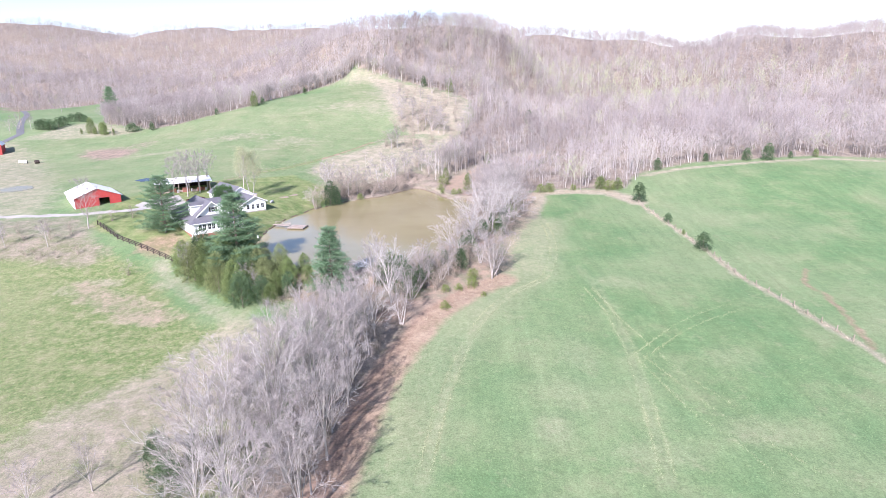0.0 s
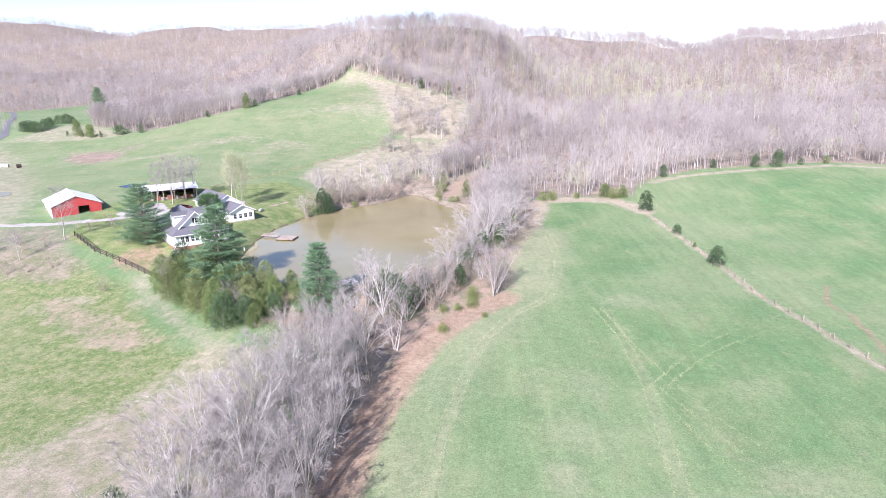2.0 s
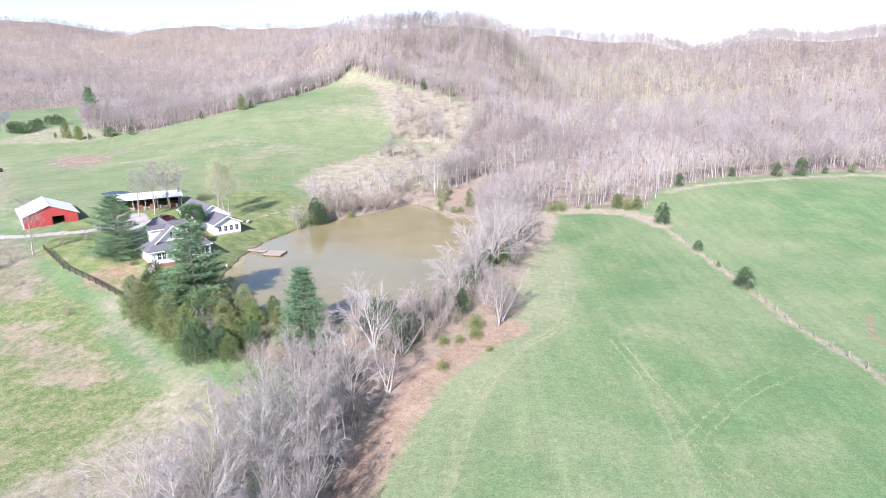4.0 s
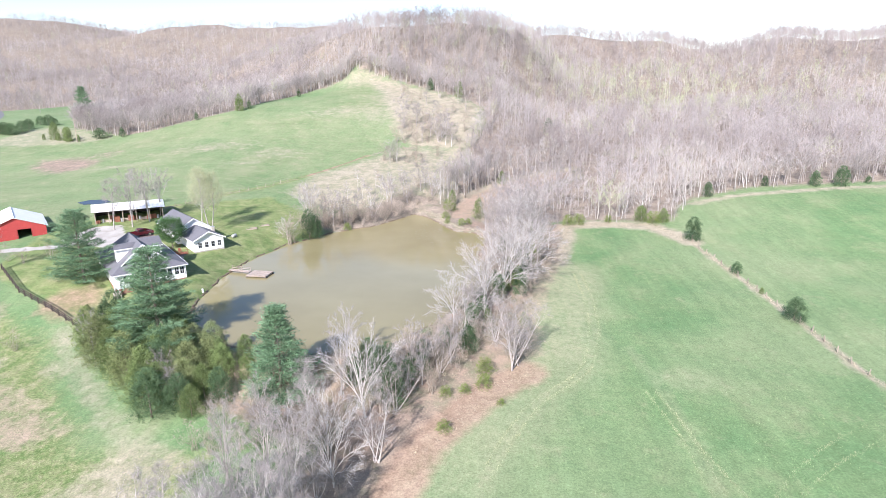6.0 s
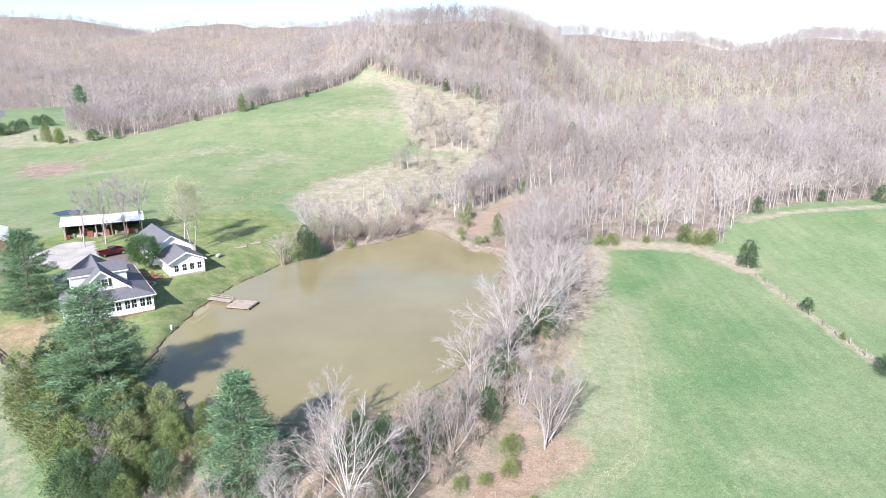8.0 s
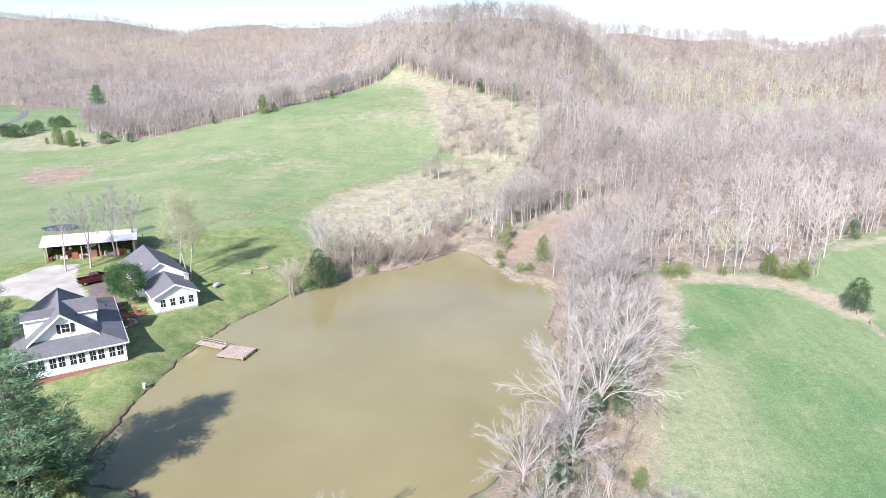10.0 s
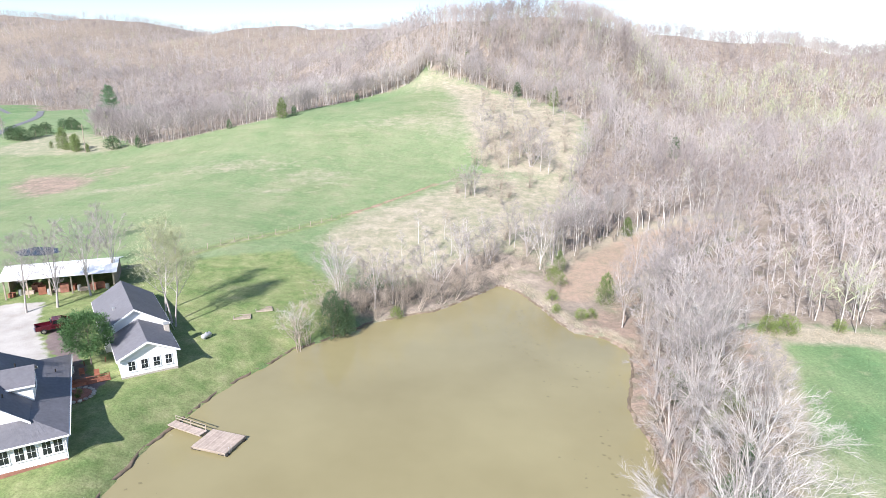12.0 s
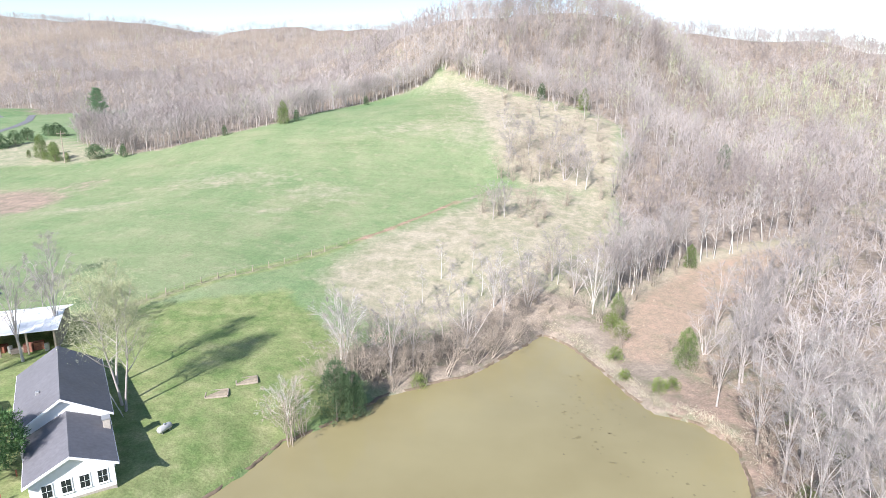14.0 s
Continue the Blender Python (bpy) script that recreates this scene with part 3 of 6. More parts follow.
    return tagged(part("water", bm, WATER), "murky olive-brown pond water, calm", "water", kind="structure")


build_water()


def build_bank():
    """The undercut, ragged edge of bare mud round the pond."""
    p = np.array(POND + POND[:1], float)
    d = np.concatenate([[0], np.cumsum(np.hypot(*(p[1:] - p[:-1]).T))])
    s = np.arange(0, d[-1], 0.35)
    x, y = np.interp(s, d, p[:, 0]), np.interp(s, d, p[:, 1])
    t = np.stack([np.roll(x, -2) - np.roll(x, 2), np.roll(y, -2) - np.roll(y, 2)], 1)
    t /= np.linalg.norm(t, axis=1)[:, None]
    area = np.sum(p[:-1, 0] * p[1:, 1] - p[1:, 0] * p[:-1, 1])
    out = np.stack([t[:, 1], -t[:, 0]], 1) * (1 if area > 0 else -1)
    rag = np.array([0.55 * noise.noise((a * 0.25, b * 0.25, 1.0)) + 0.4 * noise.noise((a * 0.9, b * 0.9, 5.0)) for a, b in zip(x, y)])
    rows = []
    for o, z in ((-0.05, -0.15), (0.0, 0.1), (0.18, 0.27), (0.75, 0.05)):
        q = np.stack([x, y], 1) + out * (o + 0.1 + rag * (1.0 if o < 0.5 else 0.5))[:, None]
        rows.append(np.column_stack([q, np.full(len(s), z) + 0.12 * rag * (o > 0.1)]))
    n = len(s)
    v = np.concatenate(rows)
    i = np.arange(n)
    f = np.concatenate([np.stack([i + k * n, (i + 1) % n + k * n, (i + 1) % n + (k + 1) * n, i + (k + 1) * n], 1) for k in range(3)])
    return tagged(new("pond_bank", mesh_from("pond_bank", v, f, MUD, True)), "ragged dark mud bank at the water's edge", "bank", kind="structure")


build_bank()


def build_puddle(cx, cy, rx, ry, surface, label):
    bm = bmesh.new()
    r = random.Random(12)
    ring = []
    for k in range(20):
        a = k * math.pi / 10
        px, py = cx + rx * math.cos(a) * r.uniform(0.85, 1.15), cy + ry * math.sin(a) * r.uniform(0.8, 1.2)
        ring.append(bm.verts.new((px, py, ground_z(px, py) + 0.07)))
    mid = bm.verts.new((cx, cy, ground_z(cx, cy) + 0.07))
    for k in range(20):
        bm.faces.new((mid, ring[k], ring[(k + 1) % 20]))
    return tagged(part("puddle", bm, surface), label, "water", kind="structure")


build_puddle(-109, 174.4, 4.6, 2.6, GLASS, "shallow dark water lying in the field behind the shed")
build_puddle(-149, 163.5, 5.5, 4.5, WATER, "small grey farm pond in the dry pasture")


# ---- trees ----
class Wood:
    """Collects tapered branches and thin twigs, and turns them into meshes."""

    def __init__(self):
        self.tubes, self.blades = {}, []

    def branch(self, a, b, ra, rb, sides):
        self.tubes.setdefault(sides, []).append((*a, *b, ra, rb))

    def blade(self, a, b, w):
        self.blades.append((*a, *b, w))

    def tube_arrays(self):
        verts, faces, base = [], [], 0
        for sides, rows in self.tubes.items():
            r = np.array(rows)
            a, b, ra, rb = r[:, :3], r[:, 3:6], r[:, 6], r[:, 7]
            d = b - a
            d /= np.linalg.norm(d, axis=1)[:, None] + 1e-9
            ref = np.where(np.abs(d[:, 2:3]) > 0.9, [[1.0, 0, 0]], [[0, 0, 1.0]])
            u = np.cross(d, ref)
            u /= np.linalg.norm(u, axis=1)[:, None]
            v = np.cross(d, u)
            ang = 2 * np.pi * np.arange(sides) / sides
            ring = np.cos(ang)[None, :, None] * u[:, None] + np.sin(ang)[None, :, None] * v[:, None]
            p = np.concatenate([a[:, None] + ring * ra[:, None, None], b[:, None] + ring * rb[:, None, None]], 1)
            k = np.arange(sides)
            quad = np.stack([k, (k + 1) % sides, (k + 1) % sides + sides, k + sides], -1)
            faces.append((quad[None] + base + (np.arange(len(r)) * 2 * sides)[:, None, None]).reshape(-1, 4))
            verts.append(p.reshape(-1, 3))
            base += len(r) * 2 * sides
        return np.concatenate(verts), np.concatenate(faces)

    def blade_arrays(self, rng):
        r = np.array(self.blades)
        a, b, w = r[:, :3], r[:, 3:6], r[:, 6]
        side = np.cross(b - a, rng.normal(size=(len(r), 3)))
        side *= (w / (np.linalg.norm(side, axis=1) + 1e-9))[:, None]
        v = np.stack([a - side / 2, a + side / 2, b], 1)
        return v.reshape(-1, 3), np.arange(len(r) * 3).reshape(-1, 3)


def unit(v):
    return v / (np.linalg.norm(v) + 1e-9)


def bare_tree(seed, height, spread_w=0.35, stems=1, limbs=11, droop=0.0, twig_w=0.02, levels=(6, 5, 4), low=0.28, fine=2, girth=0.0165, light=False):
    """A leafless broadleaf tree of branches and twigs: the woody part and the fine twigs."""
    rng = np.random.default_rng(seed)
    w = Wood()

    def shoot(p, d, length, r, level):
        if light and level == 2:
            tip = p + d * length
            w.blade(p, tip, twig_w * 1.6)
            for _ in range(levels[level] * fine):
                u = rng.uniform(0.2, 1.0)
                w.blade(p + (tip - p) * u, p + (tip - p) * u + unit(d + rng.normal(size=3) * 0.6) * rng.uniform(0.5, 1.2) * height / 15, twig_w)
            return
        n = (2 if light else 3, 2, 1)[level]
        sides = 3 if light else (5, 4, 3)[level]
        pts = [p]
        for i in range(n):
            d = unit(d + rng.normal(size=3) * 0.13 + np.array([0, 0, 0.16 - droop]))
            q = pts[-1] + d * length / n
            r0, r1 = r * (1 - i / n * 0.75), r * (1 - (i + 1) / n * 0.75)
            w.branch(pts[-1], q, r0, r1, sides)
            pts.append(q)
        for k in range(levels[level]):
            u = rng.uniform(0.25, 1.0) if k else 1.0
            i = min(int(u * n), n - 1)
            at = pts[i] + (pts[i + 1] - pts[i]) * (u * n - i)
            out = unit(d + rng.normal(size=3) * 0.62)
            if level < 2:
                shoot(at, out, length * rng.uniform(0.38, 0.62) * (1.1 - 0.35 * u), r * 0.42 * (1.1 - 0.4 * u), level + 1)
            else:
                for _ in range(fine):
                    out = unit(out + rng.normal(size=3) * 0.35)
                    w.blade(at, at + out * rng.uniform(0.7, 1.7) * height / 15, twig_w)

    for s in range(stems):
        lean = rng.normal(size=2) * (0.05 if stems == 1 else 0.22)
        p, d, r = np.array([rng.normal() * 0.3 * (stems > 1), rng.normal() * 0.3 * (stems > 1), -0.4]), unit(np.array([lean[0], lean[1], 1.0])), height * girth
        trunk = [p]
        for i in range(6):
            d = unit(d + rng.normal(size=3) * 0.06 + np.array([0, 0, 0.08]))
            q = trunk[-1] + d * height * 0.8 / 6
            w.branch(trunk[-1], q, r * (1.15 if i == 0 else 1 - i * 0.15), r * (1 - (i + 1) * 0.145), 3 if light else 7)
            trunk.append(q)
        for k in range(limbs):
            u = low + (1 - low) * (k + rng.uniform(0, 1)) / limbs
            i = min(int(u * 6), 5)
            at = trunk[i] + (trunk[i + 1] - trunk[i]) * (u * 6 - i)
            a = k * 2.4 + rng.uniform(-0.5, 0.5)
            tilt = 0.5 + 0.75 * u
            shoot(at, unit(np.array([math.cos(a), math.sin(a), tilt])), height * spread_w * rng.uniform(0.75, 1.15) * (1.25 - 0.75 * u), r * (0.55 - 0.3 * u), 0)
    return w, rng


def vase_tree(seed, height, radius, limbs=12, trunk=0.2, subs=9, thick=0.016, twig_w=0.018, low=0.5):
    """A leafless tree that parts low down into long arching limbs under a wide round crown."""
    rng = np.random.default_rng(seed)
    w = Wood()
    r0 = height * thick
    fork = np.array([rng.normal() * 0.25, rng.normal() * 0.25, height * trunk])
    w.branch((0, 0, -0.4), fork * 0.5, r0 * 1.25, r0, 7)
    w.branch(fork * 0.5, fork, r0, r0 * 0.9, 7)

    def spray(p, d, length, r):
        q = p + unit(d + rng.normal(size=3) * 0.1) * length * 0.5
        e = q + unit(d + rng.normal(size=3) * 0.2 + np.array([0, 0, 0.12])) * length * 0.5
        w.branch(p, q, r, r * 0.65, 4)
        w.branch(q, e, r * 0.65, r * 0.25, 3)
        for k in range(7):
            u = 0.2 + 0.8 * k / 6
            at = p + (q - p) * u * 2 if u < 0.5 else q + (e - q) * (u - 0.5) * 2
            o = unit(d + rng.normal(size=3) * 0.5 + np.array([0, 0, 0.1]))
            m = at + o * length * rng.uniform(0.3, 0.55) * (1.2 - 0.5 * u)
            w.branch(at, m, max(r * 0.4, 0.016), 0.008, 3)
            for j in range(8):
                v = 0.15 + 0.85 * j / 7
                o2 = unit(o + rng.normal(size=3) * 0.42)
                w.blade(at + (m - at) * v, at + (m - at) * v + o2 * height * rng.uniform(0.035, 0.09), twig_w)

    for k in range(limbs):
        a = k * 2.4 + rng.uniform(-0.4, 0.4)
        f = ((k + 0.5) / limbs)
        reach, top = radius * math.cos(f * 1.35) * rng.uniform(0.88, 1.12), height * (low + (1 - low) * math.sin(f * 1.5)) * rng.uniform(0.94, 1.05)
        start = fork * (0.62 + 0.38 * f)
        pts = [start]
        for i in range(1, 7):
            u = i / 6
            out = reach * (0.35 * u + 0.65 * u ** 1.5)
            up = start[2] + (top - start[2]) * (0.55 * u + 0.45 * (1 - (1 - u) ** 1.8))
            pts.append(np.array([fork[0] + math.cos(a) * out, fork[1] + math.sin(a) * out, up]) + rng.normal(size=3) * 0.03 * radius * u)
        rl = r0 * (0.3 + 0.16 * f)
        for i in range(6):
            w.branch(pts[i], pts[i + 1], rl * (1 - i / 6.8), rl * (1 - (i + 1) / 6.8), 5)
        for j in range(subs):
            u = 0.3 + 0.7 * (j + 0.6) / subs
            i = min(int(u * 6), 5)
            at = pts[i] + (pts[i + 1] - pts[i]) * (u * 6 - i)
            d = unit(pts[i + 1] - pts[i])
            side = unit(np.cross(d, rng.normal(size=3)))
            o = unit(d * 0.9 + side * 0.6 + np.array([math.cos(a), math.sin(a), 0.1]) * 0.25)
            spray(at, o, (0.52 - 0.28 * u) * radius * rng.uniform(0.8, 1.2), rl * 0.3 * (1.2 - 0.6 * u))
    return w, rng


def tufts(rng, centres, outward, size, spread_r, count, thin=0.3):
    """Small three-cornered leaves round the given places, leaning outwards."""
    n = len(centres)
    c = np.repeat(centres, count, 0) + rng.normal(size=(n * count, 3)) * spread_r
    o = np.repeat(outward, count, 0) + rng.normal(size=(n * count, 3)) * 0.55
    o /= np.linalg.norm(o, axis=1)[:, None]
    side = np.cross(o, rng.normal(size=o.shape))
    side /= np.linalg.norm(side, axis=1)[:, None]
    s = size * rng.uniform(0.6, 1.4, (len(c), 1))
    v = np.stack([c - side * s * thin, c + side * s * thin, c + o * s], 1)
    return v.reshape(-1, 3), np.arange(len(c) * 3).reshape(-1, 3)


def pine_parts(seed, height, radius, taper=0.72):
    """A white pine: open whorls of long level boughs, each a flat fan of needle plumes that turns up at its tip."""
    rng = np.random.default_rng(seed)
    w, cen, out = Wood(), [], []
    for i in range(6):
        w.branch((0, 0, height * i / 6 - 0.3), (0, 0, height * (i + 1) / 6 - 0.3), height * 0.016 * (1 - i / 6.3), height * 0.016 * (1 - (i + 1) / 6.3), 7)
    whorls = int(height * 1.12)
    for k in range(whorls):
        u = 0.09 + 0.9 * (k + rng.uniform(-0.25, 0.25)) / whorls
        reach = radius * (1.0 - u) ** taper * (0.7 + 0.3 * min(1, u * 5))
        turn = rng.uniform(0, 6.28)
        for j in range(6):
            a = j * 1.047 + turn + rng.uniform(-0.3, 0.3)
            ln = reach * rng.uniform(0.5, 1.15) * (1 + 0.2 * math.sin(a * 2 + seed) + 0.1 * math.sin(a * 3 - u * 9)) + 0.3
            flat, rise = np.array([math.cos(a), math.sin(a), 0.0]), -0.12 + 0.62 * u
            side = np.array([-flat[1], flat[0], 0.0])
            p0 = np.array([0, 0, height * u])
            tip = p0 + flat * ln + np.array([0, 0, ln * (rise + 0.1)])
            mid = p0 + flat * ln * 0.55 + np.array([0, 0, ln * 0.55 * rise - 0.03 * ln])
            w.branch(p0, mid, 0.055 * (1.2 - u), 0.03, 3)
            w.branch(mid, tip, 0.03, 0.01, 3)
            for q in range(max(3, int(ln * 2.3))):
                f = 0.22 + 0.78 * (q + 1) / max(3, int(ln * 2.3))
                c = p0 + (mid - p0) * f / 0.55 if f < 0.55 else mid + (tip - mid) * (f - 0.55) / 0.45
                fan = 0.34 * ln * min(f, 1.25 - f) + 0.1
                for g in (-1, 0, 1):
                    cen.append(c + side * g * fan * rng.uniform(0.6, 1.1) + np.array([0, 0, 0.1 - 0.1 * abs(g) * fan + rng.normal() * 0.06]))
                    out.append(unit(flat * 0.9 + side * g * 0.7 + np.array([0, 0, 0.42])))
    v, f = tufts(rng, np.array(cen), np.array(out), 0.34, np.array([0.26, 0.26, 0.11]), 20, 0.09)
    return w.tube_arrays(), (v, f)


def cedar_parts(seed, height, radius, blunt=0.6, size=0.31, fill=1.35):
    """A dense evergreen of small upright sprays in lumps, egg-shaped with several ragged tops."""
    rng = np.random.default_rng(seed)
    w = Wood()
    w.branch((0, 0, -0.3), (0, 0, height * 0.6), height * 0.016, 0.02, 6)
    n = int(fill * 30 * radius * height)
    tops = [(0.0, 0.0, 1.0, 1.0)] + [(radius * 0.42 * math.cos(b), radius * 0.42 * math.sin(b), rng.uniform(0.68, 0.92), rng.uniform(0.55, 0.7)) for b in (seed * 1.3, seed * 1.3 + 2.2, seed * 1.3 + 4.1)]
    cs, os = [], []
    for k, (ox, oy, th, tr) in enumerate(tops):
        m = n // 2 if k == 0 else n // 5
        u = rng.uniform(0.0, 1.0, m) ** 0.85
        a = rng.uniform(0, 2 * np.pi, m)
        lump = 1 + 0.17 * np.sin(a * 3 + seed + k + u * 10) + 0.16 * np.sin(a * 5 - u * 17 + seed * 2)
        prof = radius * tr * np.clip(1 - u ** 1.7, 0, 1) ** blunt * np.clip(u * 4 + 0.62, 0, 1) * lump
        rad = prof * rng.uniform(0.4, 1.05, m) ** 0.6
        cs.append(np.stack([ox * (0.4 + 0.6 * u) + rad * np.cos(a), oy * (0.4 + 0.6 * u) + rad * np.sin(a), height * th * u], 1))
        os.append(np.stack([np.cos(a), np.sin(a), np.full(m, 1.25)], 1))
    for k in range(10):
        b = k * 2.4
        z = height * (0.1 + 0.05 * k)
        w.branch((0, 0, z), (radius * 0.5 * math.cos(b) * (1 - k / 14), radius * 0.5 * math.sin(b) * (1 - k / 14), z + radius * 0.5), 0.04, 0.01, 3)
    v, f = tufts(rng, np.concatenate(cs), np.concatenate(os), size * 0.82, np.array([0.16, 0.16, 0.2]), 9, 0.14)
    return w.tube_arrays(), (v, f)


def leafy_parts(seed, height, radius):
    rng = np.random.default_rng(seed)
    w, _ = bare_tree(seed, height * 0.9, 0.36, 1, 9, 0, 0.02, (4, 3, 2), 0.3)
    n = 1300
    d = rng.normal(size=(n, 3))
    d /= np.linalg.norm(d, axis=1)[:, None]
    lump = 1 + 0.14 * np.sin(d[:, 0] * 6 + seed) * np.cos(d[:, 2] * 5) + 0.1 * np.sin(d[:, 1] * 9)
    c = d * rng.uniform(0.45, 1.0, (n, 1)) ** 0.5 * lump[:, None] * np.array([radius, radius, height * 0.38]) + np.array([0, 0, height * 0.6])
    v, f = tufts(rng, c, d + np.array([0, 0, 0.4]), 0.24, 0.26, 11)
    return w.tube_arrays(), (v, f)


def tree_kind(name, wood_arrays, leaf_arrays, bark, leaf, label, crown_name="crown", category="tree"):
    """Builds the meshes once; the answer places a tree with them."""
    trunk_me = mesh_from("trunk", *wood_arrays, bark, True)
    crown_me = mesh_from(crown_name, *leaf_arrays, leaf)

    def place(x, y, scale=1.0, group="", turn=None, own_label="", tall=1.0, wide=1.0, tilt=0.0):
        r = random.uniform(0, 360) if turn is None else turn
        ob = new(name)
        ob.matrix_basis = pose(x, y, ground_z(x, y), tilt, 0, r) @ Matrix.Diagonal((scale * wide, scale * wide, scale * tall, 1))
        tagged(ob, own_label or label, category, group)
        add_mesh("trunk", trunk_me, ob)
        add_mesh(crown_name, crown_me, ob)
        return ob

    return place


def bare_kind(name, seed, height, bark, twig, label, category="tree", **more):
    w, rng = bare_tree(seed, height, **more)
    return tree_kind(name, w.tube_arrays(), w.blade_arrays(rng), bark, twig, label, "twig_crown", category)


def vase_kind(name, seed, height, bark, twig, label, **more):
    w, rng = vase_tree(seed, height, **more)
    return tree_kind(name, w.tube_arrays(), w.blade_arrays(rng), bark, twig, label, "twig_crown")


GREY_LABEL = "leafless grey tree with a dense crown of fine twigs"
PALE_LABEL = "leafless pale-barked sycamore with spreading white limbs"
GREY = [bare_kind("bare_tree", 11, 15, BARK_GREY, TWIG_GREY, GREY_LABEL, twig_w=0.02, fine=2, girth=0.012), vase_kind("bare_tree", 12, 15, BARK_GREY, TWIG_GREY, GREY_LABEL, radius=4.8, limbs=9, subs=7, thick=0.012),
        bare_kind("bare_tree", 13, 15, BARK_GREY, TWIG_GREY, GREY_LABEL, stems=5, limbs=4, low=0.12, levels=(5, 4, 4), girth=0.009), vase_kind("bare_tree", 14, 15, BARK_GREY, TWIG_GREY, GREY_LABEL, radius=4.0, limbs=9, subs=7, trunk=0.3, thick=0.012, low=0.6)]
PALE = [vase_kind("pale_tree", 21, 12, BARK_PALE, TWIG_PALE, PALE_LABEL, radius=7.4, limbs=12, subs=8, trunk=0.2, low=0.42, thick=0.0135), vase_kind("pale_tree", 22, 14, BARK_PALE, TWIG_PALE, PALE_LABEL, radius=5.6, limbs=11, trunk=0.22, thick=0.0125, low=0.45),
        vase_kind("pale_tree", 23, 13, BARK_PALE, TWIG_PALE, PALE_LABEL, radius=4.4, limbs=9, subs=8, trunk=0.12, thick=0.012, low=0.6)]
BRUSH = [bare_kind("bare_bush", s, 5, TWIG_TAN, TWIG_TAN, "leafless tangled bush of thin brown stems", "bush", stems=8, limbs=3, spread_w=0.5, twig_w=0.022, levels=(3, 2, 2), low=0.1, fine=4, girth=0.009, light=True)
         for s in (31, 32, 33)]
SLIM = [bare_kind("slender_tree", s, 14, BARK_PALE, TWIG_PALE, "tall slender leafless tree with a pale straight trunk", spread_w=0.17, limbs=11, levels=(4, 3, 2), low=0.42, fine=3, girth=0.0095, light=True, twig_w=0.022) for s in (36, 37, 38)]
PINES = [tree_kind("pine_tree", *pine_parts(s, 16, 5.6), BARK_DARK, PINE_LEAF, "tall blue-green white pine with feathery whorled branches") for s in (41, 42)] + [tree_kind("pine_tree", *pine_parts(43, 13, 4.6, 1.2), BARK_DARK, PINE_LEAF, "young blue-green pine of even cone shape")]
CEDARS = [tree_kind("cedar_tree", *cedar_parts(s, 8, 2.5, b), BARK_DARK, m, "dense %s cedar, bushy to the ground" % w) for s, b, m, w in ((51, 0.6, CEDAR_LEAF, "olive-green"), (52, 0.45, CEDAR_DARK, "dark-green"), (53, 0.66, CEDAR_LEAF, "olive-green"), (54, 0.55, CEDAR_PALE, "yellowish-green"))]
ROUND_BUSH = [tree_kind("evergreen_bush", *cedar_parts(s, 3, 1.8, 0.4, 0.22, 1.8), BARK_DARK, BUSH_LEAF, "rounded green evergreen bush", category="bush") for s in (61, 62)]
LEAFY = tree_kind("leafy_tree", *leafy_parts(71, 9.5, 3.7), BARK_DARK, TREE_LEAF, "round leafy dark-green tree beside the annexe")


def budding_kind():
    w, rng = bare_tree(81, 17, 0.2, 1, 15, 0, 0.02, (5, 4, 4), 0.36, girth=0.009)
    b = np.array(w.blades)
    v0, f0 = w.blade_arrays(rng)
    v1, f1 = tufts(rng, b[::3, 3:6], rng.normal(size=(len(b[::3]), 3)) + np.array([0, 0, 0.3]), 0.1, 0.3, 5)
    v1, f1 = np.concatenate([v0, v1]), np.concatenate([f0, f1 + len(v0)])
    return tree_kind("budding_tree", w.tube_arrays(), (v1, f1), BARK_GREY, BUD_LEAF, "tall slender tree with pale yellow-green new leaves", "crown"), w


BUDDING, _ = budding_kind()


def scatter(rows, kinds, group, wob=0.0):
    for i, (x, y, s) in enumerate(rows):
        kinds[i % len(kinds)](x, y, s, group)


# Row of trees between the pasture and the hay field.
ROWS = "trees of the overgrown fence row"
rng_row = random.Random(5)
p_row = [(-29, 24), (-31, 30), (-28.5, 37), (-30.5, 43), (-28, 51), (-19.5, -6), (-20, 6), (-21, 14), (-19.5, 22), (-25, 26), (-20.5, 30), (-26, 34), (-18.5, 36), (-23, 40), (-18, 43), (-25, 46), (-21, 49), (-17.5, 51), (-23.5, 54), (-18, 57),
         (-15.5, 60), (-21, 61), (-26, 60), (-17.5, 65), (-13.5, 66), (-22, 67), (-11, 70), (-16, 71), (-20, 74)]
for i, (x, y) in enumerate(p_row):
    kind = GREY[i % 4] if i % 3 else PALE[i % 3]
    kind(x + rng_row.uniform(-1, 1), y, rng_row.uniform(0.85, 1.05) if y < 52 else rng_row.uniform(0.62, 0.82), ROWS)
for i, (x, y) in enumerate(((-16.4, 22), (-16.8, 28), (-16.2, 34), (-17, 40), (-15.8, 46), (-16.2, 53), (-22.5, 58), (-25.5, 38), (-22, 33), (-23, 45))):
    GREY[(i * 3 + 1) % 4](x, y, rng_row.uniform(0.75, 0.95), ROWS)
for x, y, k, s in ((-27.2, 28.4, 1, 1.02), (-22, 33.5, 1, 1.1), (-24.5, 41, 2, 1.1), (-19.6, 45, 1, 0.98), (-22.5, 50.5, 1, 0.9), (-17, 58.5, 2, 0.85), (-19, 66, 1, 0.72)):
    PALE[k](x, y, s, ROWS)
for x, y, s in ((-48, 25, 0.45), (-43, 28.5, 0.45)):
    GREY[1](x, y, s, ROWS)
